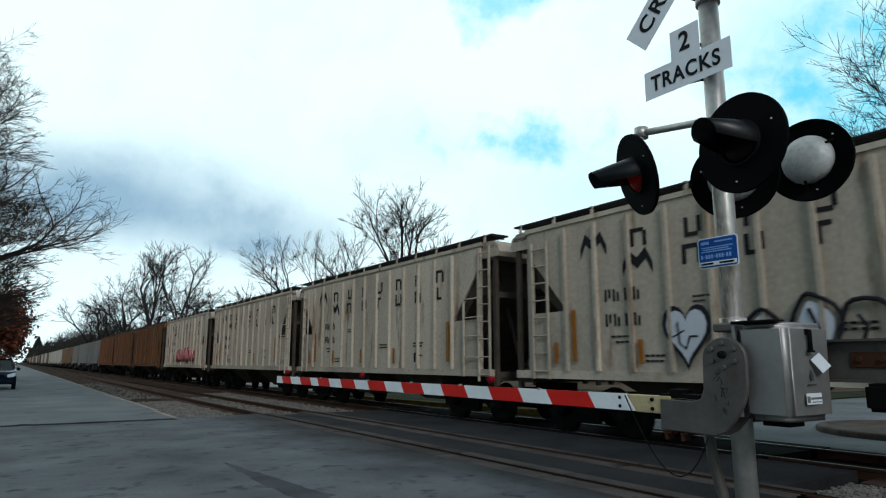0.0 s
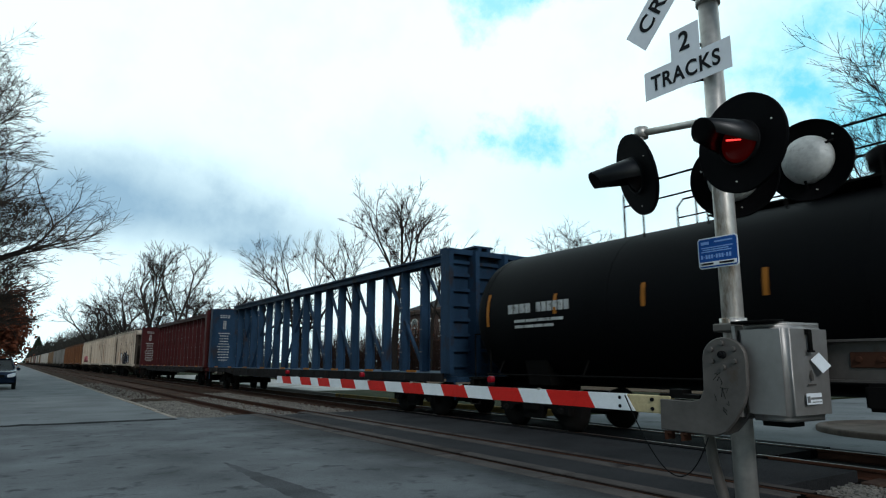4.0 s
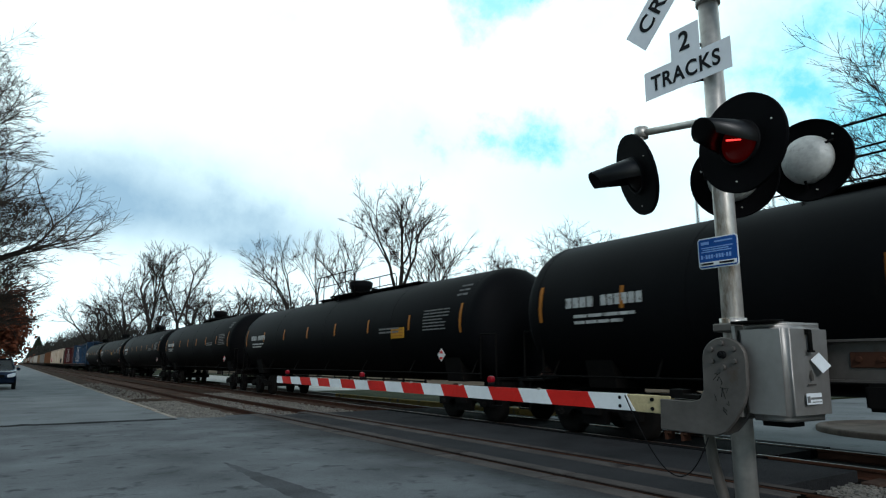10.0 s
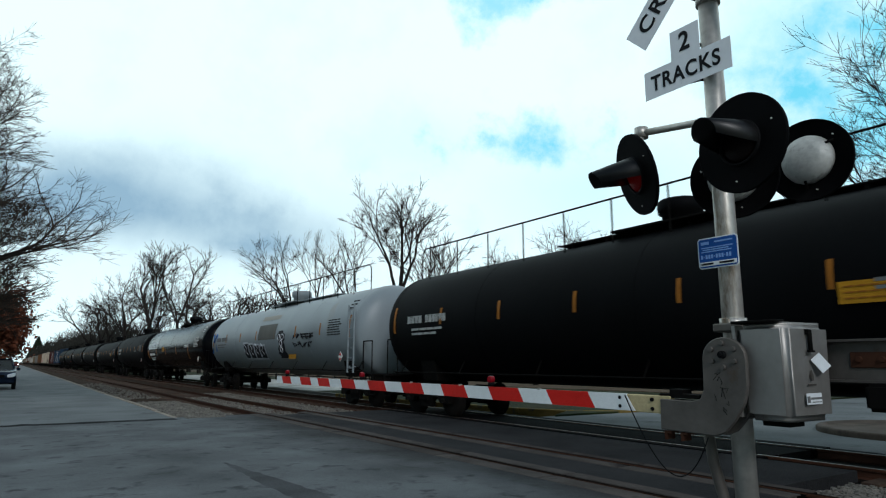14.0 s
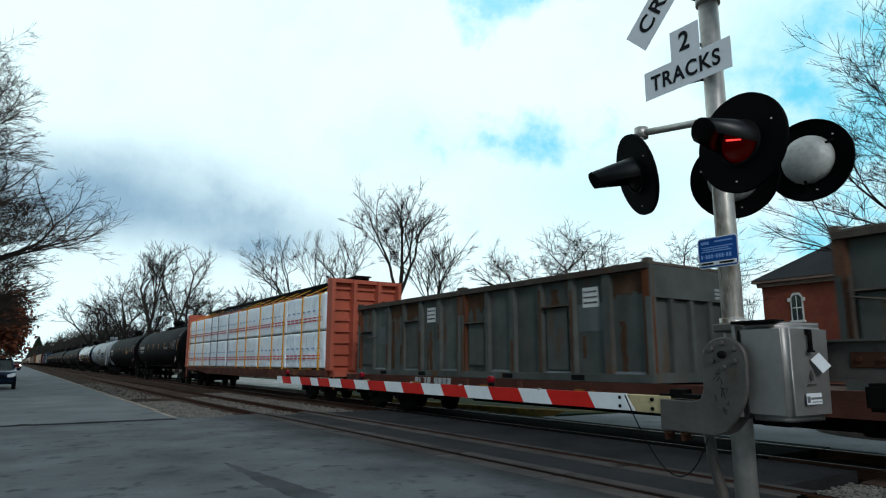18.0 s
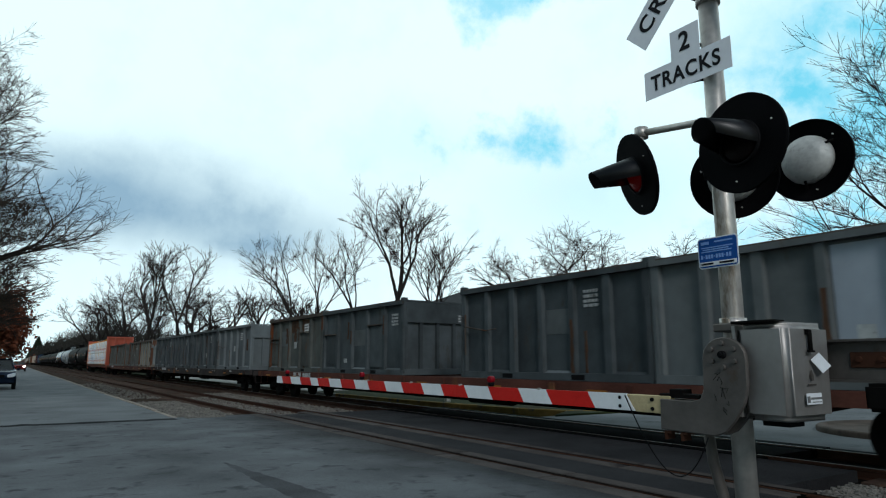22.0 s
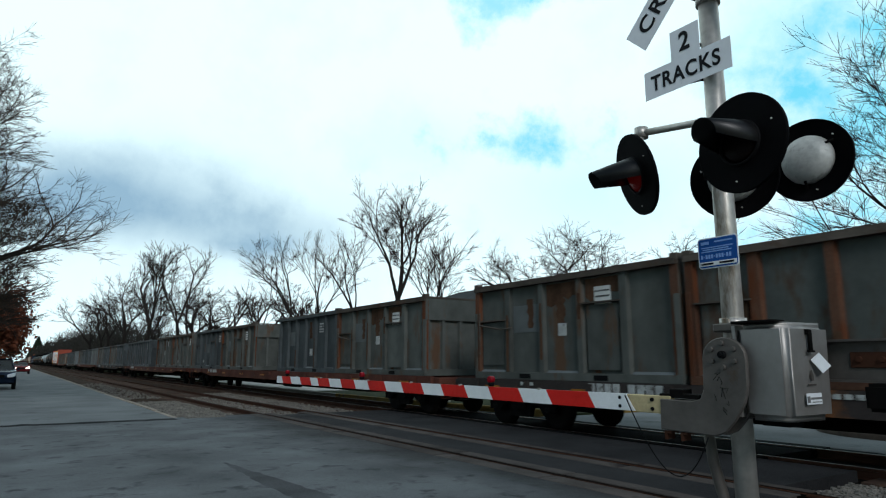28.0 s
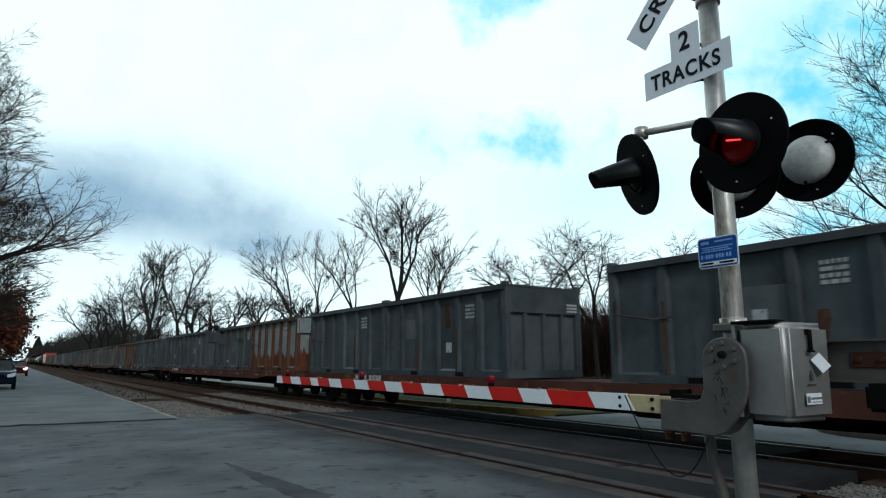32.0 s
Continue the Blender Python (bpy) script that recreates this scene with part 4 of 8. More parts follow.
def gate(s):
    # case of the gate mechanism
    bm = B()
    slab(bm, [(3.60, 2.215), (3.60, 1.900), (4.03, 1.866), (4.03, 2.215)], "z", 1.105, 1.668)
    for v in bm.verts:                     # the case draws in a little towards its foot
        if v.co.z < 1.2:
            v.co.x += 0.012 if v.co.x < 3.8 else -0.006
            v.co.y += 0.012 if v.co.y < 2.0 else -0.02
    soften(bm, 0.040, 5)
    for f in bm.faces:
        f.smooth = True
    case = part("mechanism_case", bm, "case", s, "grey cast-metal gate mechanism case with rounded edges")
    case.modifiers.new("even_normals", "WEIGHTED_NORMAL")
    bm = B()
    slab(bm, [(3.585, 2.225), (3.585, 1.98), (3.60, 1.955), (3.70, 1.955), (3.70, 2.225)], "z", 1.664, 1.682)
    soften(bm, 0.005, 1)
    part("case_lid", bm, "under", case, "dark hinge strip of the lid")
    bm = B()
    slab(bm, [(3.61, 2.235), (3.61, 2.212), (4.0, 2.212), (4.0, 2.235)], "z", 1.12, 1.655)
    part("case_back", bm, "case", case)
    # counterweight beam on the other side of the pivot
    bm = B()
    box(bm, 4.085, 1.45, 1.448, 0.012, 1.30, 0.235)
    box(bm, 4.062, 1.45, 1.565, 0.06, 1.30, 0.014)
    box(bm, 4.062, 1.45, 1.331, 0.06, 1.30, 0.014)
    beam = part("counterweight_beam", bm, "casting", s, "grey steel channel that carries the counterweight")
    for y, z in ((1.74, 1.455), (1.62, 1.455), (1.35, 1.455)):
        bm = B()
        tube(bm, (4.08, y, z), (4.055, y, z), 0.022, 0.016, 6)
        part("bolt", bm, "rail", beam, "rusty bolt head")
    bm = B()
    box(bm, 4.075, 1.69, 1.452, 0.012, 0.20, 0.09)
    soften(bm, 0.003, 1)
    part("plate", bm, "rail", beam, "rusty joint plate")
    bm = B()
    box(bm, 4.07, 1.34, 1.245, 0.22, 0.70, 0.155)
    soften(bm, 0.02, 2)
    part("counterweight", bm, "under", beam, "dark cast counterweight")
    bm = B()
    slab(bm, [(3.785, 1.365), (3.80, 1.395), (3.815, 1.365), (3.81, 1.335), (3.79, 1.335)], "y", 1.879, 1.886)
    box(bm, 3.80, 1.884, 1.313, 0.085, 0.004, 0.009)
    part("case_emblem", bm, "casting", case, "worn cast emblem")
    bm = B()
    box(bm, 3.82, 2.08, 1.095, 0.16, 0.16, 0.05)
    part("case_foot", bm, "black", case)
    bm = B()
    tube(bm, (3.79, 1.868, 1.62), (3.79, 1.868, 1.50), 0.012, None, 10)
    box(bm, 3.79, 1.874, 1.61, 0.04, 0.02, 0.03)
    box(bm, 3.79, 1.868, 1.50, 0.055, 0.02, 0.012)
    part("latch", bm, "under", case, "dark steel hasp")
    bm = B()
    box(bm, 0, 0, 0, 0.066, 0.003, 0.098)
    soften(bm, 0.001, 1)
    part("tag", bm, "sign_white", case, "white card tag hanging from the hasp", pose(3.842, 1.846, 1.435, 0, -40, -35))
    bm = B()
    box(bm, 3.80, 1.8805, 1.235, 0.165, 0.003, 0.062)
    tag = part("label", bm, "sign_white", case, "white maker's label")
    bm = B()
    box(bm, 3.822, 1.8775, 1.237, 0.125, 0.002, 0.012)
    box(bm, 3.822, 1.8775, 1.217, 0.10, 0.002, 0.005)
    box(bm, 3.735, 1.8775, 1.232, 0.03, 0.002, 0.035)
    part("label_print", bm, "bar_grey", case)
    # flanged neck and mast bracket
    for z in (1.655, 1.13):
        bm = B()
        box(bm, 3.86, 2.33, z, 0.28, 0.21, 0.055)
        soften(bm, 0.01, 1)
        part("mast_bracket", bm, "casting", s)
    # swinging arm plate, with its bolts
    arc = [(2.262 + 0.143 * math.cos(radians(a)), 1.460 + 0.128 * math.sin(radians(a))) for a in range(0, 181, 15)]
    outline = arc + [(2.122, 1.30), (2.150, 1.20), (2.215, 1.10), (2.28, 1.03), (2.345, 1.002), (2.742, 1.010), (2.735, 1.205), (2.500, 1.200), (2.440, 1.215), (2.412, 1.272)]
    bm = B()
    slab(bm, outline, "x", 3.545, 3.575)
    soften(bm, 0.006, 1)
    hanger = part("arm_plate", bm, "casting", s, "cast grey swing plate with a ring of bolts")
    bm = B()
    slab(bm, outline, "x", 3.66, 3.68)
    part("arm_plate_back", bm, "casting", hanger)
    for a in range(30, 390, 60):
        bm = B()
        y, z = 2.262 + 0.085 * math.cos(radians(a)), 1.480 + 0.072 * math.sin(radians(a))
        tube(bm, (3.545, y, z), (3.530, y, z), 0.017, 0.013, 10)
        part("bolt", bm, "casting", hanger)
    bm = B()
    tube(bm, (3.62, 2.262, 1.483), (3.520, 2.262, 1.483), 0.026, 0.022, 14)
    tube(bm, (3.520, 2.262, 1.483), (3.512, 2.262, 1.483), 0.014, 0.010, 10)
    part("pivot", bm, "black", hanger)
    bm = B()
    tube(bm, (3.6, 2.262, 1.483), (3.95, 2.22, 1.483), 0.045, None, 16)
    part("pivot_shaft", bm, "casting", s)
    bm = B()
    slab(bm, [(2.75, 1.212), (2.75, 1.238), (2.67, 1.240), (2.67, 1.268), (2.57, 1.268), (2.57, 1.240), (2.45, 1.238), (2.45, 1.212)], "x", 3.56, 3.66)
    soften(bm, 0.004, 1)
    part("arm_clamp", bm, "under", s)
    for y in (2.72, 2.60):
        bm = B()
        slab(bm, [(y - 0.05, 1.004), (y - 0.05, 0.99), (y - 0.016, 0.99), (y - 0.016, 0.95), (y, 0.95), (y, 1.004)], "x", 3.555, 3.64)
        part("lug", bm, "rail", s, "rusty steel lug")
    # scratched writing on the swing plate
    rng = random.Random(2)
    for k in range(7):
        bm = B()
        y, z = 2.275 + rng.uniform(-0.04, 0.04), 1.36 - 0.035 * k
        bent(bm, [(3.5435, y + rng.uniform(-0.03, 0.03), z + rng.uniform(-0.03, 0.03)) for _ in range(4)], 0.0012, 4)
        part("scratch", bm, "under", hanger, "scratched scrawl on the casting")
    # the lowered arm: wooden butt, then striped boards
    arm = B()
    slab(arm, [(3.02, 1.222), (2.66, 1.222), (2.66, 1.108), (2.94, 1.108)], "x", 3.553, 3.605)
    soften(arm, 0.004, 1)
    butt = part("gate_arm", arm, "gate_wood", s, "lowered gate arm with red and white stripes and a bare wooden butt")
    for y, z in ((2.80, 1.135), (2.80, 1.195), (3.07, 1.140), (3.07, 1.198)):
        bm = B()
        tube(bm, (3.556, y, z), (3.543, y, z), 0.013, None, 8)
        part("bolt", bm, "black", butt)
    edges = [9.788, 9.421, 9.031, 8.646, 8.383, 8.002, 7.631, 7.238, 6.875, 6.458, 6.077, 5.661, 5.295, 4.897, 4.531, 4.121, 3.782, 3.337]
    cuts = [10.04] + edges + [2.98]

    def half(y):            # half height of the arm: it tapers towards the tip
        return 0.052 + 0.004 * (10 - y) / 7
    for i, (a, b) in enumerate(zip(cuts, cuts[1:])):
        red = i % 2 == 1
        lb = 0.035
        la = 0.0 if i == 0 else lb
        ha, hb = half(a), half(b)
        ca = cb = 1.169
        bm = B()
        slab(bm, [(a + la, ca + ha), (a - la, ca - ha), (b - lb, cb - hb), (b + lb, cb + hb)], "x", 3.548, 3.566)
        part("stripe", bm, "gate_red" if red else "gate_white", butt, "red reflective stripe" if red else "white stripe")
    for y in (9.2, 8.3, 6.9, 5.9, 5.0, 3.9):
        bm = B()
        box(bm, 3.557, y, 1.226, 0.02, 0.03, 0.016)
        part("clip", bm, "galv", butt)
    for y in (9.605, 7.06, 4.528):
        bm = B()
        turned(bm, [(1.228, 0.022), (1.245, 0.030), (1.262, 0.030)], "z", 16, (3.557, y, 0))
        lamp = part("gate_lamp", bm, "black", butt, "small red warning lamp on the arm")
        bm = B()
        turned(bm, [(-0.026, 0.024), (-0.018, 0.031), (0.018, 0.031), (0.026, 0.024), (0.031, 0.012), (0.032, 0.002)], "x", 20, (3.557, y, 1.288))
        part("lamp_lens", bm, "gate_lamp", lamp, "glowing red lens")
    # cable that hangs from the arm to the mechanism
    pts = []
    for k in range(21):
        u = k / 20
        y = 3.0 + (2.403 - 3.0) * u
        z = 1.215 + (0.99 - 1.215) * u - 1.36 * u * (1 - u) * (0.75 + 0.5 * u)
        pts.append((3.52 + 0.03 * u, y, z))
    bm = B()
    bent(bm, pts, 0.0042, 6)
    part("cable", bm, "black", s, "slack black cable under the arm")


signal()


# ---- the train ----
MOVING = []          # things that ride along, with their place along the train
WHEELS = []          # wheelsets, which turn


def ride(ob, s, x=FAR, z=0.0):
    """A thing on the train whose middle lies at s along the track when the clip starts."""
    ob.matrix_basis = pose(x, s, z)
    MOVING.append((ob, s, x, z))
    return ob


def truck(parent, y, detail=True):
    bm = B()
    box(bm, 0, 0, 0.55, 2.3, 0.42, 0.26)
    for sx in (-0.95, 0.95):
        for dy in (-0.09, 0.09):
            tube(bm, (sx, dy, 0.28), (sx, dy, 0.46), 0.07, None, 8)
    tr = part("truck", bm, "under", parent, at=pose(0, y, 0))
    for sx in (-1.0, 1.0):
        bm = B()
        slab(bm, [(-1.10, 0.36), (-1.10, 0.54), (-0.95, 0.62), (-0.55, 0.66), (-0.35, 0.78), (0.35, 0.78), (0.55, 0.66), (0.95, 0.62), (1.10, 0.54), (1.10, 0.36),
                  (0.72, 0.36), (0.58, 0.50), (0.36, 0.50), (0.28, 0.24), (-0.28, 0.24), (-0.36, 0.50), (-0.58, 0.50), (-0.72, 0.36)], "x", sx - 0.07, sx + 0.07)
        part("side_frame", bm, "under", tr)
    for dy in (-0.89, 0.89):
        bm = B()
        tube(bm, (-1.1, 0, 0), (1.1, 0, 0), 0.075, None, 10)
        for sx in (-0.75, 0.75):
            turned(bm, [(sx - 0.07, 0.30), (sx - 0.07, 0.42), (sx + 0.05, 0.42), (sx + 0.07, 0.45), (sx + 0.09, 0.45), (sx + 0.09, 0.30), (sx + 0.03, 0.27), (sx, 0.14), (sx - 0.09, 0.13)], "x", 24)
        for k in range(3):
            a = k * math.tau / 3
            tube(bm, (-1.12, 0.05 * math.cos(a), 0.05 * math.sin(a)), (-1.09, 0.05 * math.cos(a), 0.05 * math.sin(a)), 0.014, None, 6)
        w = part("wheelset", bm, "wheel", tr)
        w.matrix_parent_inverse = pose(0, dy, 0.43)
        WHEELS.append(w)
    return tr


def coupler(parent, half):
    for s in (-1, 1):
        bm = B()
        box(bm, 0, s * (half - 0.28), 0.86, 0.22, 0.62, 0.24)
        box(bm, 0.06, s * (half - 0.02), 0.86, 0.16, 0.20, 0.30)
        bent(bm, [(-0.35, s * (half - 0.5), 0.78), (-0.33, s * (half - 0.15), 0.55), (-0.30, s * half, 0.52)], 0.025, 6)
        part("coupler", bm, "under", parent)


def ladder(parent, x, y, z0, z1, w, material, rungs=7, out=-0.06):
    bm = B()
    for dy in (-w / 2, w / 2):
        box(bm, x + out, y + dy, (z0 + z1) / 2, 0.045, 0.045, z1 - z0)
    for k in range(rungs):
        z = z0 + 0.15 + (z1 - z0 - 0.3) * k / (rungs - 1)
        tube(bm, (x + out, y - w / 2, z), (x + out, y + w / 2, z), 0.018, None, 6)
    for z in (z0 + 0.2, z1 - 0.2):
        for dy in (-w / 2, w / 2):
            box(bm, x + out / 2, y + dy, z, abs(out), 0.03, 0.03)
    return part("ladder", bm, material, parent)


def bar_line(bm, x, y, z, w, h, n=1, gap=0.02):
    """A row of small plain bars in the place of writing, on the side that faces -x; y is the far end of the row."""
    each = (w - gap * (n - 1)) / n
    for k in range(n):
        box(bm, x, y - k * (each + gap) - each / 2, z, 0.012, each, h)


def bar_line_y(bm, x, y, z, w, h, n=1, gap=0.02):
    """The same on an end that faces along the track; x is the middle of the row."""
    each = (w - gap * (n - 1)) / n
    for k in range(n):
        box(bm, x - w / 2 + k * (each + gap) + each / 2, y, z, each, 0.010, h)


def hopper(material, length=13.1, lettered=True, heart=False, tag=False):
    """A two-bay covered hopper wagon with ribbed sides."""
    hl = length / 2
    body_half = hl - 0.55
    car = thing("hopper_wagon", "", "freight wagon")
    top, bot = 4.20, 1.25
    # hull with sloping ends
    bm = B()
    slab(bm, [(-body_half + 0.25, top), (body_half - 0.25, top), (body_half - 0.55, 3.05), (body_half - 2.3, 1.3), (-body_half + 2.3, 1.3), (-body_half + 0.55, 3.05)], "x", -1.47, 1.47)
    hull = part("hull", bm, "hop_dark", car, "grimy sloping end sheets")
    # side sheets, cut away in a triangle near each end
    e = body_half - 0.30
    for sx in (-1, 1):
        x0, x1 = (-1.55, -1.50) if sx < 0 else (1.50, 1.55)
        bm = B()
        slab(bm, [(-e, top), (e, top), (e, 3.75), (e - 1.15, 2.45), (e - 1.15, bot), (-e + 1.15, bot), (-e + 1.15, 2.45), (-e, 3.75)], "x", x0, x1)
        part("side_sheet", bm, material, car)
        for s in (-1, 1):
            bm = B()
            ya, yb = sorted((s * (e - 1.145), s * (e - 0.15)))
            slab(bm, [(ya, bot), (yb, bot), (yb, 2.45), (ya, 2.45)], "x", x0, x1)
            part("end_skirt", bm, material, car)
            bm = B()
            box(bm, (x0 + x1) / 2, s * (e - 0.07), 2.5, 0.08, 0.14, 2.5)
            part("corner_post", bm, material, car)
        n = 12
        for k in range(n):
            y = -e + 1.15 + (2 * e - 2.3) * k / (n - 1)
            bm = B()
            box(bm, sx * 1.585, y, (top + bot) / 2 - 0.03, 0.085, 0.065, top - bot - 0.10)
            part("rib", bm, material, car)
    bm = B()
    box(bm, 0, 0, top + 0.045, 3.16, 2 * e + 0.1, 0.09)
    slab(bm, [(-1.58, top + 0.09), (1.58, top + 0.09), (0.5, top + 0.19), (-0.5, top + 0.19)], "y", -e, e)
    part("roof", bm, material, car)
    bm = B()
    box(bm, -1.50, 0, bot - 0.06, 0.16, 2 * hl - 0.9, 0.16)
    box(bm, 1.50, 0, bot - 0.06, 0.16, 2 * hl - 0.9, 0.16)
    part("side_sill", bm, material, car)
    # roof walk on stays
    bm = B()
    for sx in (-1, 1):
        for k in range(5):
            box(bm, sx * 1.28 + (k - 2) * 0.11, 0, top + 0.225, 0.07, 2 * e + 0.9, 0.04)
        for k in range(12):
            y = -e - 0.2 + (2 * e + 0.4) * k / 11
            box(bm, sx * 1.28, y, top + 0.20, 0.62, 0.05, 0.03)
    part("roof_walk", bm, "hop_roof", car, "dark grating walkway")
    for k in range(12):
        bm = B()
        box(bm, -1.56, -e - 0.2 + (2 * e + 0.4) * k / 11, top + 0.15, 0.035, 0.06, 0.19)
        part("roof_stay", bm, material, car)
    bm = B()
    box(bm, 0, 0, top + 0.26, 0.75, 2 * e - 1.2, 0.14)
    for k in range(10):
        box(bm, 0, -e + 1 + (2 * e - 2) * k / 9, top + 0.34, 0.8, 0.25, 0.05)
    part("hatch", bm, "hop_roof", car, "long trough hatch")
    # hopper chutes
    for yc in (-2.1, 2.1):
        bm = B()
        lo = [bm.verts.new((sx * 0.6, yc + sy * 0.45, 0.42)) for sx, sy in ((-1, -1), (1, -1), (1, 1), (-1, 1))]
        hi = [bm.verts.new((sx * 1.45, yc + sy * 1.75, 1.32)) for sx, sy in ((-1, -1), (1, -1), (1, 1), (-1, 1))]
        bm.faces.new(lo[::-1])
        bm.faces.new(hi)
        for i in range(4):
            bm.faces.new((lo[i], lo[(i + 1) % 4], hi[(i + 1) % 4], hi[i]))
        part("chute", bm, "hop_dark", car)
    for s in (-1, 1):
        # end frame: corner posts, cross sills, ladders on the corners
        bm = B()
        for sx in (-1.42, 1.42):
            box(bm, sx, s * (hl - 0.42), 2.55, 0.10, 0.10, 3.3)
        for z in (1.15, 3.0):
            box(bm, 0, s * (hl - 0.42), z, 2.9, 0.09, 0.14)
        box(bm, 0, s * (hl - 0.55), top - 0.05, 2.96, 0.5, 0.08)
        for sx in (-0.6, 0.6):
            tube(bm, (sx, s * (hl - 0.45), 1.2), (sx * 0.4, s * (hl - 1.6), 3.2), 0.05, None, 6)
        part("end_frame", bm, "hop_dark", car, "grimy end frame")
        bm = B()
        box(bm, 0, s * (hl - 0.62), 1.06, 2.9, 0.42, 0.10)
        part("end_platform", bm, "hop_dark", car)
        if s > 0:
            ladder(car, -1.55, e - 0.42, 1.1, 3.95, 0.46, material, 8)
        else:
            ladder(car, -1.55, -e - 0.20, 1.0, 4.15, 0.42, material, 8)
            bm = B()
            box(bm, -1.61, -e + 0.62, 2.05, 0.045, 0.045, 1.9)
            for z in (1.55, 2.05, 2.5, 2.95):
                tube(bm, (-1.61, -e + 0.64, z), (-1.61, -e - 0.10, z), 0.018, None, 6)
            for z in (1.3, 2.9):
                box(bm, -1.58, -e + 0.62, z, 0.06, 0.04, 0.04)
            part("grab_rail", bm, material, car)
        # curved light hood over the end platform
        bm = B()
        slab(bm, [(s * (e - 0.1), top - 0.30), (s * (e - 0.1), top + 0.10), (s * (e + 0.42), top + 0.08), (s * (e + 0.60), top - 0.02), (s * (e + 0.66), top - 0.20), (s * (e + 0.60), top - 0.30)][::s], "x", -1.48, 1.48)
        part("end_hood", bm, material, car, "rounded roof end over the platform")
        bm = B()
        box(bm, -1.585, s * (e - 1.35), 1.95, 0.012, 0.11, 1.0)
        part("reflector", bm, "conspicuity", car, "orange reflective strip")
        truck(car, s * (hl - 1.95))
    for k in range(5):
        bm = B()
        box(bm, -1.590, -e + 2.0 + k * 2.1, 1.62, 0.012, 0.10, 0.42)
        part("reflector", bm, "conspicuity", car)
    coupler(car, hl)
    if lettered:
        # company lettering as plain shapes, two lines, each led by a zigzag emblem
        rows = ((3.66, (3.71, 2.63, 1.52, 0.49, -0.55, -1.71, -2.77, -3.87)), (3.21, (2.68, 1.57, 0.49, -0.55, -1.71, -2.77, -3.87)))
        for z, places in rows:
            for k, y in enumerate(places):
                if k == 0:
                    bm = B()
                    peak = [(0.33, -0.13), (0.20, 0.15), (0.0, -0.02), (-0.19, 0.15), (-0.33, -0.13)]
                    for (ya, za), (yb, zb) in zip(peak, peak[1:]):
                        slab(bm, [(y + ya, z + za - 0.10), (y + ya, z + za + 0.10), (y + yb, z + zb + 0.10), (y + yb, z + zb - 0.10)], "x", -1.562, -1.556)
                else:
                    w = 0.10 + 0.02 * ((k * 5) % 3)
                    bm = B()
                    box(bm, -1.559, y + w, z, 0.006, 0.075, 0.33)
                    box(bm, -1.559, y - 0.01, z + (0.13 if k % 2 else -0.13), 0.006, 2 * w - 0.06, 0.07)
                    if k % 3:
                        box(bm, -1.559, y - w, z - (0.03 if k % 2 else -0.03), 0.006, 0.075, 0.27)
                part("letter", bm, "paint_dark", car, "dark painted zigzag emblem" if k == 0 else "dark painted company letter")
        bm = B()
        for y, z in ((3.30, 2.66), (2.84, 2.66), (3.30, 2.20), (2.84, 2.20)):
            for dy in (0.10, -0.10):
                box(bm, -1.559, y + dy + 0.045, z, 0.006, 0.045, 0.23)
                box(bm, -1.559, y + dy - 0.045, z + (0.03 if dy > 0 else -0.03), 0.006, 0.045, 0.17)
        for y, z, w in ((3.35, 1.9, 0.5), (3.25, 1.80, 0.4), (2.6, 1.55, 0.4), (2.6, 1.46, 0.36), (-0.6, 1.95, 0.45), (-0.6, 1.87, 0.45), (-2.55, 1.95, 0.50), (-2.55, 1.87, 0.45), (-2.6, 1.62, 0.42), (1.6, 2.5, 0.3), (1.6, 2.42, 0.22)):
            bar_line(bm, -1.559, y, z, w, 0.035, 4, 0.03)
        box(bm, -1.559, -2.72, 1.565, 0.006, 0.26, 0.26)
        part("marking", bm, "paint_dark", car, "small dark stencilled markings")
    if heart:
        def heart_pts(cy, cz, w, h):
            out = []
            for k in range(28):
                t = k * math.tau / 28
                out.append((cy - w * math.sin(t) ** 3, cz + h * (13 * math.cos(t) - 5 * math.cos(2 * t) - 2 * math.cos(3 * t) - math.cos(4 * t)) / 16))
            return out
        bm = B()
        slab(bm, heart_pts(1.73, 1.92, 0.46, 0.60), "x", -1.612, -1.606)
        part("graffiti", bm, "paint_black", car, "black-edged spray-painted heart")
        bm = B()
        slab(bm, heart_pts(1.73, 1.92, 0.38, 0.49), "x", -1.616, -1.612)
        part("graffiti", bm, "paint_heart", car, "pale grey spray paint")
        bm = B()
        bent(bm, [(-1.618, 1.88, 2.10), (-1.618, 1.86, 1.75), (-1.618, 1.74, 1.65), (-1.618, 1.66, 1.85), (-1.618, 1.52, 1.85)], 0.018, 5)
        bent(bm, [(-1.618, 1.98, 1.85), (-1.618, 1.76, 1.95)], 0.014, 5)
        part("graffiti", bm, "paint_black", car)
        # bubble letters: dark outlines round pale fills
        for k, (y0, y1, z1) in enumerate(((0.75, 0.05, 2.20), (0.02, -0.62, 2.42), (-0.58, -1.25, 2.30), (-1.28, -2.0, 2.48), (-2.05, -3.05, 2.12))):
            ym, hw = (y0 + y1) / 2, (y0 - y1) / 2
            ring = [(ym + hw * (math.cos(a) + 0.16 * math.cos(3 * a + k)), 1.30 + (z1 - 1.30) * (0.5 + 0.5 * math.sin(a) + 0.05 * math.sin(2 * a + k))) for a in [j * math.tau / 18 for j in range(18)]]
            if k != 2:
                bm = B()
                slab(bm, [(ym + (y - ym) * 0.72, 1.86 + (z - 1.86) * 0.8) for y, z in ring], "x", -1.611, -1.608)
                part("graffiti", bm, "paint_heart", car, "pale grey fill of a bubble letter")
            bm = B()
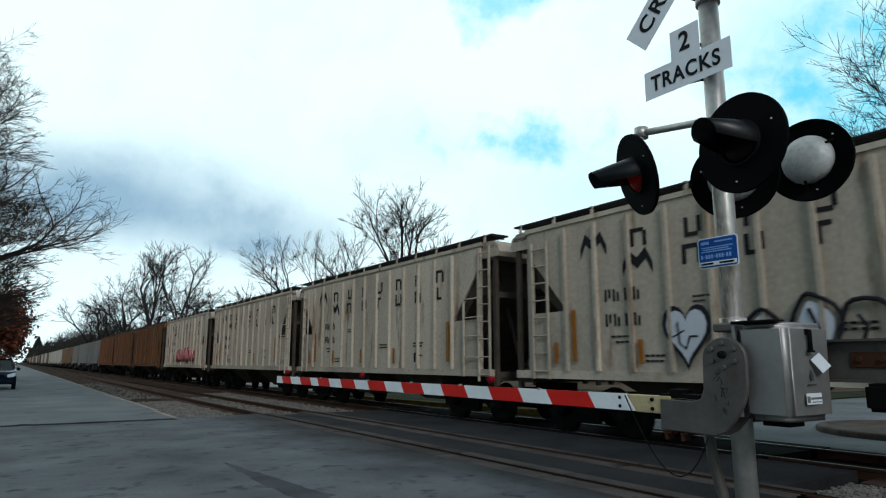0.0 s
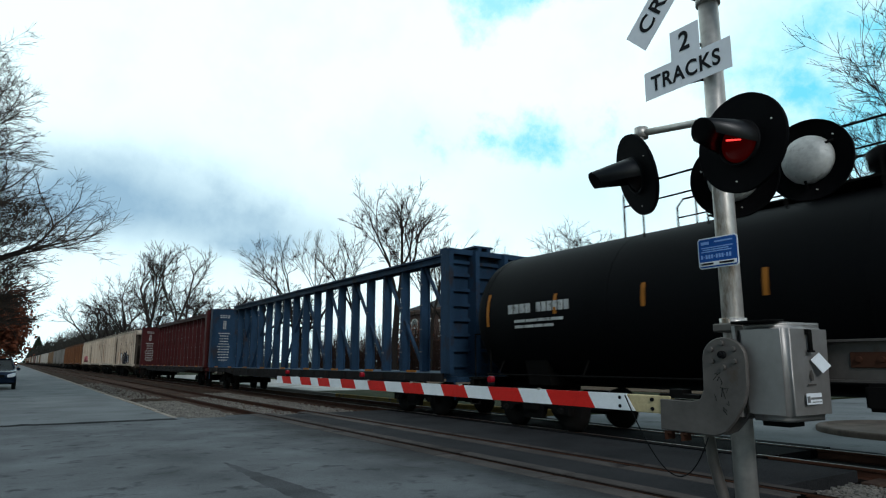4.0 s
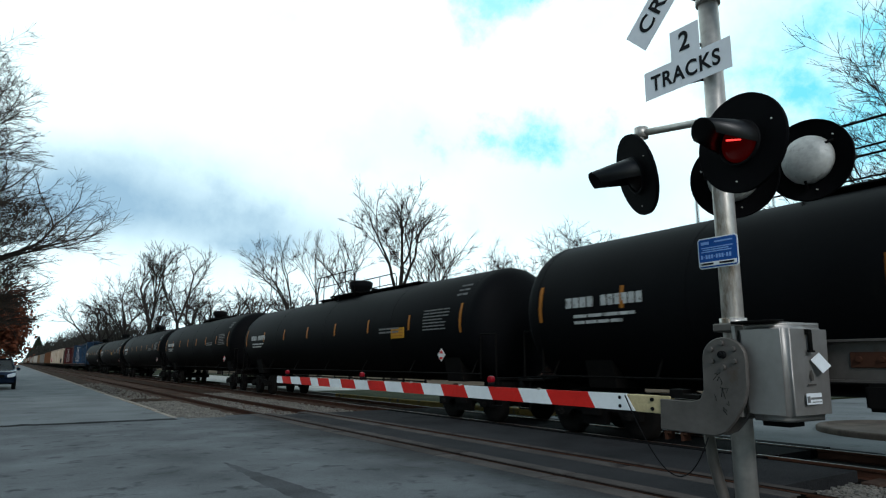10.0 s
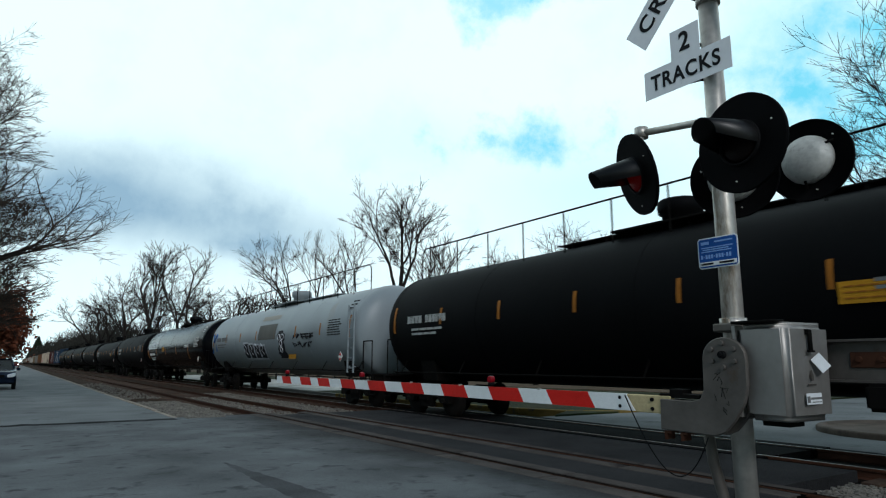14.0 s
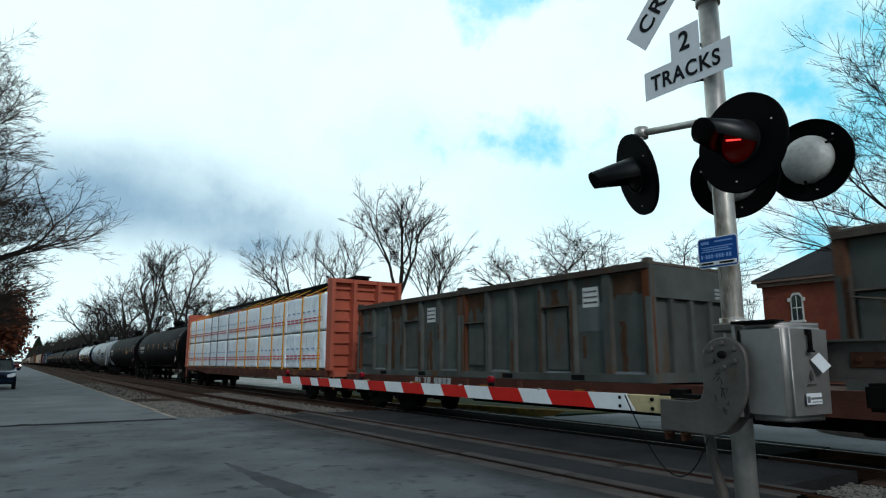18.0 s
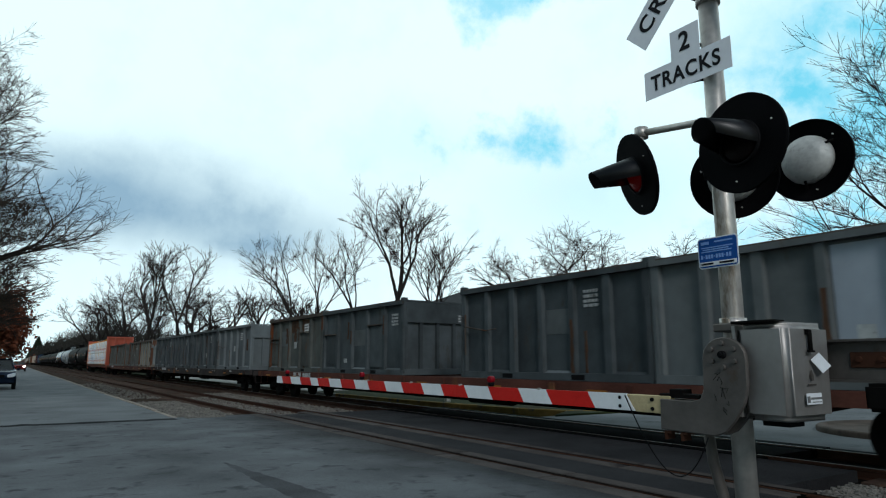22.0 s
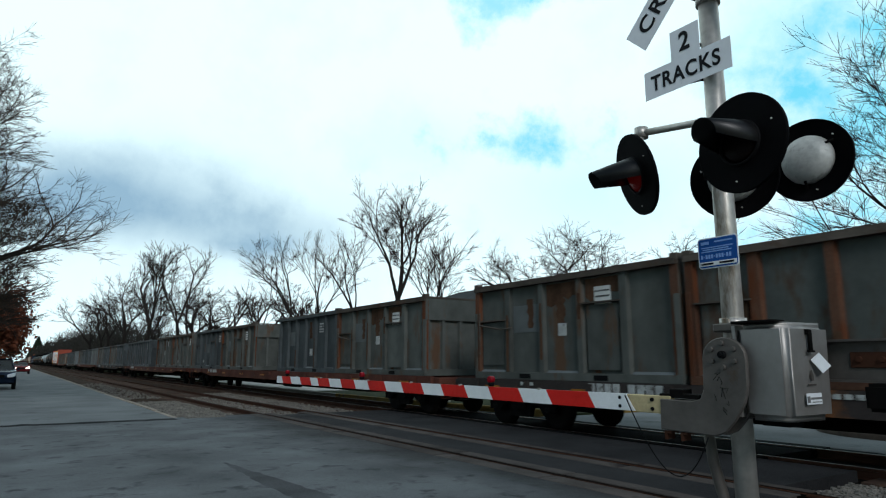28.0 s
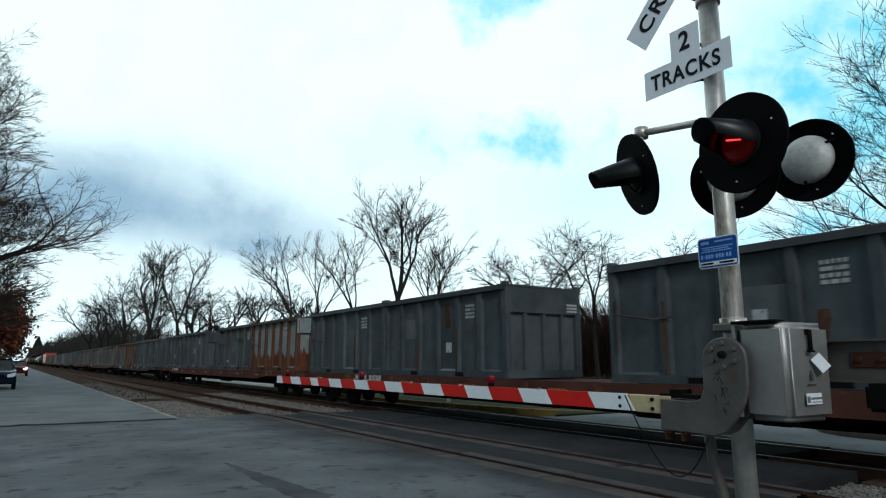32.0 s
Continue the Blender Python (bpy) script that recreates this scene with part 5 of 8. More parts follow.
            bent(bm, [(-1.616, y, z) for y, z in ring + ring[:1]], 0.034, 5)
            bent(bm, [(-1.618, ym + 0.2 * hw, z1 - 0.25), (-1.618, ym - 0.1 * hw, 1.9), (-1.618, ym + 0.25 * hw, 1.55)], 0.028, 5)
            part("graffiti", bm, "paint_black", car, "black outline of a bubble letter")
    if tag:
        bm = B()
        rng = random.Random(7)
        for j in range(12):
            y = 1.6 - j * 0.42
            bent(bm, [(-1.612, y, 1.4 + rng.random() * 0.3), (-1.612, y - 0.25, 2.1 + 0.3 * rng.random()), (-1.612, y - 0.1, 1.5), (-1.612, y - 0.45, 1.7 + 0.4 * rng.random())], 0.05, 5)
        part("graffiti", bm, tag, car, "spray-painted scrawl")
    return car


def far_hopper(material, length=14.4):
    """A hopper wagon that is never near."""
    car = thing("hopper_wagon", "", "freight wagon")
    e = length / 2 - 0.8
    bm = B()
    slab(bm, [(-e, 4.15), (e, 4.15), (e - 0.1, 2.6), (e - 1.2, 1.25), (-e + 1.2, 1.25), (-e + 0.1, 2.6)], "x", -1.5, 1.5)
    body = part("body", bm, material, car)
    for k in range(10):
        bm = B()
        box(bm, -1.53, -e + 1.2 + (2 * e - 2.4) * k / 9, 2.7, 0.07, 0.10, 2.85)
        part("rib", bm, material, car)
    bm = B()
    slab(bm, [(-1.52, 4.15), (1.52, 4.15), (0.5, 4.4), (-0.5, 4.4)], "y", -e, e)
    box(bm, 0, 0, 4.5, 0.9, 2 * e - 0.6, 0.1)
    part("roof", bm, material, car)
    for s in (-1, 1):
        bm = B()
        for sx in (-1.42, 1.42):
            box(bm, sx, s * (length / 2 - 0.5), 2.5, 0.1, 0.1, 3.2)
        box(bm, 0, s * (length / 2 - 0.7), 1.1, 2.9, 0.6, 0.12)
        part("end_frame", bm, material, car)
        bm = B()
        slab(bm, [(-1.25, 0.0), (1.25, 0.0), (1.3, 0.6), (0.4, 0.8), (-0.4, 0.8), (-1.3, 0.6)], "x", -1.05, 1.05)
        part("truck", bm, "under", car, at=pose(0, s * (length / 2 - 2.0), 0.02))
    bm = B()
    slab(bm, [(-3.6, 1.28), (3.6, 1.28), (2.2, 0.45), (1.4, 0.45), (0.6, 1.1), (-0.6, 1.1), (-1.4, 0.45), (-2.2, 0.45)], "x", -1.2, 1.2)
    box(bm, 0, 0, 1.0, 0.5, length - 0.6, 0.3)
    part("chute", bm, "hop_dark", car)
    return car


def centerbeam(material, length, loaded=False):
    """A centre-beam lumber flat with end bulkheads."""
    car = thing("lumber_flatcar", "", "freight wagon")
    hl = length / 2
    e = hl - 0.75
    bm = B()
    box(bm, 0, 0, 1.08, 2.75, 2 * e, 0.14)
    slab(bm, [(-e, 1.02), (e, 1.02), (e - 3.5, 0.98), (e - 5.0, 0.72), (-e + 5.0, 0.72), (-e + 3.5, 0.98)], "x", -0.5, 0.5)
    part("deck", bm, material, car)
    for sx in (-1, 1):
        bm = B()
        slab(bm, [(-e, 1.15), (e, 1.15), (e, 0.93), (e - 3.5, 0.93), (e - 5.0, 0.80), (-e + 5.0, 0.80), (-e + 3.5, 0.93), (-e, 0.93)], "x", sx * 1.40 - 0.04, sx * 1.40 + 0.04)
        n = 18
        for k in range(n):
            box(bm, sx * 1.45, -e + 0.6 + (2 * e - 1.2) * k / (n - 1), 1.03, 0.07, 0.14, 0.16)
        part("side_sill", bm, "deck_red" if loaded else "sill_dark", car, "dark side sill")
    for k in range(9):
        bm = B()
        box(bm, -1.45, -e + 1.5 + (2 * e - 3) * k / 8, 1.19, 0.03, 0.5, 0.06)
        part("reflector", bm, "conspicuity", car, "yellow reflective strip")
    # bulkheads with ribs on the outside
    for s in (-1, 1):
        bm = B()
        y0, y1 = sorted((s * (e - 0.02), s * (e - 0.10)))
        slab(bm, [(-1.40, 1.15), (1.40, 1.15), (1.40, 4.42), (-1.40, 4.42)], "y", y0, y1)
        bulk = part("bulkhead", bm, material, car)
        bm = B()
        for z in (1.35, 1.75, 2.15, 2.55, 2.95, 3.35, 3.75, 4.1):
            box(bm, 0, s * (e + 0.02), z, 2.75, 0.10, 0.09)
        box(bm, 0, s * (e + 0.05), 4.36, 2.86, 0.32, 0.14)
        part("bulkhead_rib", bm, material, bulk)
        for sx in (-1.36, -0.5, 0.5, 1.36):
            bm = B()
            box(bm, sx, s * (e + 0.14), 2.78, 0.13, 0.42, 3.26)
            part("bulkhead_post", bm, material, bulk)
        bm = B()
        if s > 0 and not loaded:
            bm.free()
            rng = random.Random(9)
            for sx in (-0.75, 0.62):
                for z in [4.05, 3.95] + [3.75 - 0.04 * k for k in range(12)] + [3.05 - 0.15 * k for k in range(11)]:
                    if z > 3.2 and z < 3.9:
                        w = rng.uniform(0.10, 0.25) if sx < 0 else 0.12
                    else:
                        w = rng.uniform(0.5, 0.85)
                    bm = B()
                    bar_line_y(bm, sx, e - 0.106, z, w * 0.85, 0.05, 2 if w < 0.3 else 4, 0.035)
                    part("text_line", bm, "bar_worn", bulk, "line of worn white stencilled print")
        else:
            bm.free()
        truck(car, s * (hl - 2.75))
        bm = B()
        box(bm, 0, s * (e + 0.25), 1.0, 2.6, 0.5, 0.14)
        tube(bm, (-1.3, s * (e + 0.4), 0.5), (-1.3, s * (e + 0.4), 1.0), 0.02, None, 6)
        part("end_sill", bm, material, car)
    # centre beam
    for sx in (-0.16, 0.16):
        bm = B()
        slab(bm, [(-e, 4.40), (e, 4.40), (e, 4.575), (-e, 4.575)], "x", sx - 0.06, sx + 0.06)
        part("top_chord", bm, "under" if loaded else material, car)
    bm = B()
    box(bm, 0, 0, 4.60, 0.62, 2 * e, 0.05)
    part("top_plate", bm, "under" if loaded else material, car)
    n = 19
    for k in range(n):
        y = -e + 0.62 + (2 * e - 1.24) * k / (n - 1)
        bm = B()
        w = 0.075 if not loaded else 0.15
        for sx in (-0.13, 0.13):
            slab(bm, [(y - w, 1.14), (y + w, 1.14), (y + w * 0.6, 4.42), (y - w * 0.6, 4.42)], "x", sx - 0.025, sx + 0.025)
            box(bm, sx * 1.15, y, 1.5, 0.05, 2.5 * w, 0.05)
            box(bm, sx * 1.15, y, 2.7, 0.05, 2.1 * w, 0.03)
        box(bm, 0, y, 2.78, 0.24, 0.05, 3.26)
        part("post", bm, material, car)
    if not loaded:
        step = (2 * e - 1.24) / (n - 1)
        for k in range(0, n - 2, 2):
            ya = -e + 0.62 + step * k
            yb = ya + step * 2
            za, zb = (1.16, 4.42) if ya < 0 else (4.42, 1.16)
            bm = B()
            slab(bm, [(ya - 0.05, za), (ya + 0.05, za), (yb + 0.05, zb), (yb - 0.05, zb)], "x", -0.045, 0.045)
            part("brace", bm, material, car)
        for k in range(n):
            for z in (1.75, 2.45, 3.2, 3.85):
                bm = B()
                box(bm, -0.162, -e + 0.62 + step * k, z, 0.012, 0.15, 0.03)
                part("band", bm, "bar_grey", car)
    coupler(car, hl)
    return car


def lumber_bundle(ln, h):
    w = 1.16
    ob = thing("lumber_bundle", "white plastic-wrapped lumber bundle with red printing, strapped down", "lumber bundle", "bundles on the lumber flatcar")
    bm = B()
    box(bm, 0, 0, h / 2 + 0.03, w, ln - 0.03, h - 0.06)
    soften(bm, 0.02, 1)
    bmesh.ops.subdivide_edges(bm, edges=[ed for ed in bm.edges if ed.calc_length() > 0.5], cuts=21, use_grid_fill=True)
    for v in bm.verts:
        k = noise.noise(v.co * 1.9 + Vector((ln, h, 0))) * 0.014 + noise.noise(v.co * 5.0) * 0.006
        y, z = v.co.y, v.co.z
        fold = max(0.0, 1 - 3.2 * abs(noise.noise(Vector((ln, (y + 0.9 * z) * 1.7, (z - 0.9 * y) * 0.45))))) ** 2
        fold += max(0.0, 1 - 3.2 * abs(noise.noise(Vector((ln + 7, (y - 1.1 * z) * 1.5, (z + 0.9 * y) * 0.4))))) ** 2
        k += 0.022 * fold
        v.co.x += k if v.co.x > 0 else -k
        v.co.z += k * 0.3
    for f in bm.faces:
        f.smooth = True
    part("wrap", bm, "wrap", ob)
    bm = B()
    for z in (0.42, 0.53):
        y = ln / 2 - 0.12
        while y > -ln / 2 + 0.35:
            box(bm, -w / 2 - 0.050, y - 0.17, z * h / 1.4, 0.004, 0.34, 0.052)
            y -= 0.45
    part("red_print", bm, "wrap_red", ob, "broken red printed lines")
    bm = B()
    y = ln / 2 - 0.2
    while y > -ln / 2 + 0.35:
        box(bm, -w / 2 - 0.050, y - 0.12, 0.80 * h / 1.4, 0.004, 0.24, 0.05)
        y -= 0.52
    part("blue_print", bm, "wrap_blue", ob, "faint blue printed marks")
    bm = B()
    for y in (-ln * 0.35, 0, ln * 0.35):
        box(bm, 0, y, 0.015, w, 0.09, 0.03)
    part("batten", bm, "gate_wood", ob)
    return ob


def tank(material, length, markings=0, notice=None, R=1.56):
    """A tank wagon: barrel with domed ends, top fittings, walk and rails."""
    car = thing("tank_wagon", "", "freight wagon")
    hl = length / 2
    e = hl - 0.42
    zc = 0.91 + R
    bm = B()
    prof = []
    for k in range(9):
        a = k / 8 * math.pi / 2
        prof.append((-e + 0.60 - 0.60 * math.cos(a), max(0.01, R * math.sin(a) ** 0.8)))
    prof += [(y, R) for y in (-e * 0.5, -0.02, 0.02, e * 0.5)]
    prof += [(-t, r) for t, r in prof[8::-1]]
    prof = [(t + 0.40 if t < -e * 0.6 else t, r) for t, r in prof]     # one end stands back from its platform
    turned(bm, prof, "y", 56, (0, 0, zc))
    part("barrel", bm, material, car)
    for y in (-e + 1.14, -e * 0.5, 0, e * 0.5, e - 0.74):
        bm = B()
        turned(bm, [(y - 0.012, R - 0.01), (y - 0.006, R + 0.006), (y + 0.006, R + 0.006), (y + 0.012, R - 0.01)], "y", 56, (0, 0, zc), False)
        part("weld_seam", bm, material, car)
    for s in (-1, 1):
        # stub sill, saddle and end platform with rail
        bm = B()
        box(bm, 0, s * (hl - 1.4), 0.92, 0.5, 2.0, 0.36)
        slab(bm, [(-1.1, 0.95), (1.1, 0.95), (1.25, 1.7), (-1.25, 1.7)], "y", s * (hl - 2.5) - 0.35, s * (hl - 2.5) + 0.35)
        part("saddle", bm, "under", car)
        bm = B()
        box(bm, 0, s * (hl - 0.48), 1.06, 2.8, 0.36, 0.05)
        box(bm, 0, s * (hl - 0.42), 0.95, 2.8, 0.10, 0.20)
        for sx in (-1.35, 1.35):
            tube(bm, (sx, s * (hl - 0.5), 1.05), (sx, s * (hl - 0.5), 2.1), 0.02, None, 6)
            tube(bm, (sx, s * (hl - 0.5), 2.1), (sx, s * (hl - 1.1), 2.1), 0.02, None, 6)
            tube(bm, (sx, s * (hl - 1.1), 2.1), (sx, s * (hl - 1.1), 1.05), 0.02, None, 6)
            for z in (0.45, 0.70):
                tube(bm, (sx, s * (hl - 0.65), z), (sx, s * (hl - 0.30), z), 0.018, None, 6)
            for dy in (0.65, 0.30):
                tube(bm, (sx, s * (hl - dy), 0.45), (sx, s * (hl - dy), 1.0), 0.018, None, 6)
        part("end_platform", bm, "under", car)
        bm = B()
        tube(bm, (0.5, s * (hl - 0.45), 1.2), (0.5, s * (hl - 0.45), 2.1), 0.035, None, 6)
        turned(bm, [(s * (hl - 0.44), 0.25), (s * (hl - 0.40), 0.25)], "y", 16, (0.5, 0, 2.1))
        part("hand_brake", bm, "under", car)
        truck(car, s * (hl - 2.2))
    bm = B()
    for sx in (-1.38, 1.38):
        tube(bm, (sx, -e + 0.6, 1.16), (sx, e - 0.6, 1.16), 0.022, None, 6)
        for k in range(7):
            tube(bm, (sx, -e + 1 + (2 * e - 2) * k / 6, 1.16), (sx * 0.86, -e + 1 + (2 * e - 2) * k / 6, 1.5), 0.016, None, 5)
    part("side_rail", bm, "under", car)
    # top fittings
    top = zc + R
    bm = B()
    turned(bm, [(top - 0.1, 0.36), (top + 0.26, 0.36), (top + 0.30, 0.43), (top + 0.52, 0.45), (top + 0.57, 0.38)], "z", 24, (0, 0, 0))
    part("dome", bm, material, car)
    bm = B()
    tube(bm, (0.25, 1.1, top - 0.05), (0.25, 1.1, top + 0.24), 0.09, None, 10)
    tube(bm, (0.0, -1.1, top - 0.05), (0.0, -1.1, top + 0.2), 0.12, None, 10)
    part("valve", bm, material, car)
    bm = B()
    box(bm, -0.30, -1.0, top + 0.02, 0.40, 7.8, 0.03)
    box(bm, -0.1, 0, top + 0.03, 1.3, 2.3, 0.04)
    for k in range(8):
        box(bm, -0.30, -4.5 + k, top - 0.04, 0.36, 0.06, 0.12)
    part("walkway", bm, "under" if material != "tank_grey" else material, car)
    bm = B()
    yl, yr = (-e + 1.0, e - 1.4) if markings % 2 == 0 else (-1.4, 4.4)
    if R < 1.5:                # a short rail round the dome alone
        yl, yr = -1.4, 2.0
    zt = top + (0.66 if markings % 2 == 0 else 0.80)
    for sx in (-0.95, 0.75):
        if sx > 0 and markings % 2 == 0:
            continue
        pts = [(sx, yl, top - 0.2), (sx, yl, zt - 0.15), (sx, yl + 0.15, zt), (sx, yr - 0.15, zt), (sx, yr, zt - 0.15), (sx, yr, top - 0.2)]
        bent(bm, pts, 0.020, 6)
        k = 0
        y = yl + 1.3
        while y < yr - 0.4:
            tube(bm, (sx, y, top - 0.25), (sx, y, zt), 0.018, None, 6)
            y += 1.35
        if markings % 2:
            bent(bm, [(sx, yl, zt - 0.38), (sx, yr, zt - 0.38)], 0.016, 6)
    part("handrail", bm, "under", car)
    if markings == 8:
        ladder(car, -1.50, -e + 1.1, 1.1, 3.3, 0.42, material, 7, -0.10)

    def on_side(z):
        """x of the barrel's near side at a height."""
        return -math.sqrt(max(0.0, R * R - (z - zc) ** 2)) - 0.006
    # upright reflective strips
    low = 0.60 if markings == 7 else 0.0
    for k in range(5 if markings == 7 else 8):
        y = e - 0.75 - 3.51 * k if markings == 7 else -e + 1.35 + (2 * e - 2.2) * k / 7
        hh = 0.74 if k in (0, 4 if markings == 7 else 7) else 0.42
        zs = [zc + 0.15 - low * (1.0 if hh > 0.5 else 0.72) - hh / 2 + hh * j / 5 for j in range(6)]
        bm = B()
        slab(bm, [(on_side(z) - 0.004, z) for z in zs] + [(on_side(z) + 0.010, z) for z in zs[::-1]], "y", y - 0.042, y + 0.042)
        part("reflector", bm, "conspicuity", car, "upright orange reflective strip")
    rng = random.Random(20 + markings)
    light = "bar_grey" if material == "tank_black" else ("bar_white" if material == "tank_gloss" else "paint_dark")
    def line(y, z, w, h, n, material, label):
        bm = B()
        bar_line(bm, on_side(z), y, z, w, h, n, 0.04)
        part("marking", bm, material, car, label)
    strong = "bar_worn" if material == "tank_black" else "bar_white" if material == "tank_gloss" else "bar_grey"
    line(e - 1.6, zc + 0.12 - low * 0.9, 0.72, 0.20, 4, strong, "pale stencilled reporting mark")
    line(e - 2.52, zc + 0.12 - low * 0.9, 0.95, 0.20, 6, strong, "pale stencilled reporting mark")
    for j in range(2):
        line(e - 1.8, zc - 0.15 - 0.12 * j - low * 0.95, 1.5 - 0.3 * j, 0.06, 4, strong, "line of small stencilled print")
    for j in range(7):
        line(-e + 3.1, zc + 0.42 - 0.085 * j, rng.uniform(0.9, 1.25), 0.034, 4, light, "line of small stencilled print")
    for j in range(2):
        line(-e + 5.6, zc + 0.02 - 0.1 * j, 1.2, 0.05, 3, light, "line of small stencilled print")
    for j in range(3):
        line(-e + 1.75, zc + 1.0 - 0.12 * j, 0.45, 0.05, 2, light, "line of small stencilled print")
    if notice is not None:
        z = zc - (0.12 if markings != 8 else 0.75)
        bm = B()
        box(bm, on_side(z), notice, z, 0.012, 0.75, 0.30)
        panel = part("notice_panel", bm, "notice_yellow", car, "yellow-orange notice panel")
        bm = B()
        for dz in (0.08, 0.0, -0.08):
            bar_line(bm, on_side(z) - 0.008, notice + 0.30, z + dz, 0.6, 0.02, 4, 0.03)
        part("notice_print", bm, "conspicuity", panel)
    bm = B()
    slab(bm, [(-e + 2.45, 1.62), (-e + 2.28, 1.79), (-e + 2.11, 1.62), (-e + 2.28, 1.45)], "x", -1.42, -1.405)
    dia = part("placard", bm, "bar_white", car, "diamond hazard placard")
    bm = B()
    slab(bm, [(-e + 2.38, 1.66), (-e + 2.28, 1.75), (-e + 2.18, 1.66)], "x", -1.424, -1.420)
    box(bm, -1.422, -e + 2.28, 1.54, 0.004, 0.12, 0.06)
    part("placard_field", bm, "gate_red", dia)
    if markings == 7:          # large white block lettering near one end
        def band(bm, y0, y1, z0, z1):
            last = None
            for j in range(5):
                z = z0 + (z1 - z0) * j / 4
                cur = [bm.verts.new((on_side(z) - 0.008, y, z)) for y in (y0, y1)]
                if last:
                    bm.faces.new((last[0], last[1], cur[1], cur[0]))
                last = cur
        for k in range(6):
            y, w = e - 1.17 - k * 0.61, 0.56
            bm = B()
            band(bm, y, y - 0.14, 2.47, 2.83)
            band(bm, y - w + 0.14, y - w, 2.47, 2.83)
            band(bm, y - 0.14, y - w + 0.14, 2.77, 2.83)
            band(bm, y - 0.14, y - w + 0.14, 2.47, 2.53)
            band(bm, y - 0.03, y - w + 0.03, 2.83, 2.86)
            band(bm, y - 0.03, y - w + 0.03, 2.44, 2.47)
            part("lettering", bm, "sign_white", car, "large white block mark painted on the barrel")
        bm = B()
        z = zc - 0.39
        box(bm, on_side(z), e - 4.57, z, 0.014, 0.34, 0.25)
        plate = part("notice_plate", bm, "bar_grey", car, "small framed black plate")
        bm = B()
        box(bm, on_side(z) - 0.008, e - 4.57, z, 0.004, 0.29, 0.20)
        part("notice_field", bm, "black", plate)
    if markings == 8:          # spray paint on the grey tank
        def sprayed(name, y0, y1, z0, z1, out, material, label, rag, seed, holes=False):
            """A ragged painted field that lies on the barrel."""
            rr = random.Random(seed)
            bm = B()
            rows = 12
            last = None
            for k in range(rows + 1):
                z = z0 + (z1 - z0) * k / rows
                a, b = y0 + rr.uniform(-rag, rag), y1 + rr.uniform(-rag, rag)
                cur = [bm.verts.new((on_side(z) - out, a, z)), bm.verts.new((on_side(z) - out, b, z))]
                if last:
                    bm.faces.new((last[0], last[1], cur[1], cur[0]))
                last = cur
            part(name, bm, material, car, label)
        for k in range(4):
            y = e - 6.3 - k * 0.78
            sprayed("graffiti", y, y - 0.76, 1.55, 2.36 - 0.05 * k, 0.004, "paint_heart", "pale outline of the tag", 0.05, 50 + k)
            sprayed("graffiti", y - 0.06, y - 0.70, 1.62, 2.28 - 0.05 * k, 0.008, "paint_black", "black block letter of the tag", 0.06, 60 + k)
            bm = B()
            bent(bm, [(on_side(z) - 0.012, y - 0.38 + dy * 1.6, z) for z, dy in ((2.25, 0.1), (2.05, -0.08), (1.95, 0.1), (1.78, -0.05))], 0.014, 5)
            part("graffiti", bm, "paint_heart", car)
        sprayed("graffiti", e - 11.45 + 0.36, e - 11.45 - 0.36, 1.60, 2.72, 0.006, "paint_black", "black spray-painted scrawl", 0.17, 70)
        for dy, z in ((0.2, 2.45), (-0.2, 2.45), (0.0, 2.2), (0.05, 1.95)):
            bm = B()
            bent(bm, [(on_side(z + 0.12 * math.sin(a)) - 0.012, e - 11.45 + dy + 0.14 * math.cos(a), z + 0.12 * math.sin(a)) for a in [k * math.tau / 9 for k in range(10)]], 0.018, 5)
            part("graffiti", bm, "paint_heart", car)
        rr = random.Random(81)
        for k in range(16):
            cy, z = e - 12.95 - 0.24 * (k % 8), 2.42 - 0.32 * (k // 8)
            bm = B()
            bent(bm, [(on_side(z + dz) - 0.008, cy + dy, z + dz) for dy, dz in [(rr.uniform(-0.14, 0.14), rr.uniform(-0.11, 0.11)) for _ in range(4)]], 0.020, 5)
            part("graffiti", bm, "paint_black", car)
        bm = B()
        bent(bm, [(on_side(2.0) - .01, e - 0.75, 1.9), (on_side(2.9) - .01, e - 0.85, 2.9), (on_side(2.5) - .01, e - 1.1, 2.5), (on_side(2.9) - .01, e - 1.4, 2.9), (on_side(2.0) - .01, e - 1.5, 2.0)], 0.05, 6)
        part("graffiti", bm, "paint_blue", car, "blue spray-painted letter")
        sprayed("patch", e - 8.5, e - 10.8, 2.4, 3.05, 0.004, "hop_grey", "square of newer grey paint", 0.0, 3)
        sprayed("patch", e - 8.4, e - 10.7, 3.25, 3.45, 0.004, "hop_white", "pale scraped patch", 0.12, 4)
    coupler(car, hl)
    return car


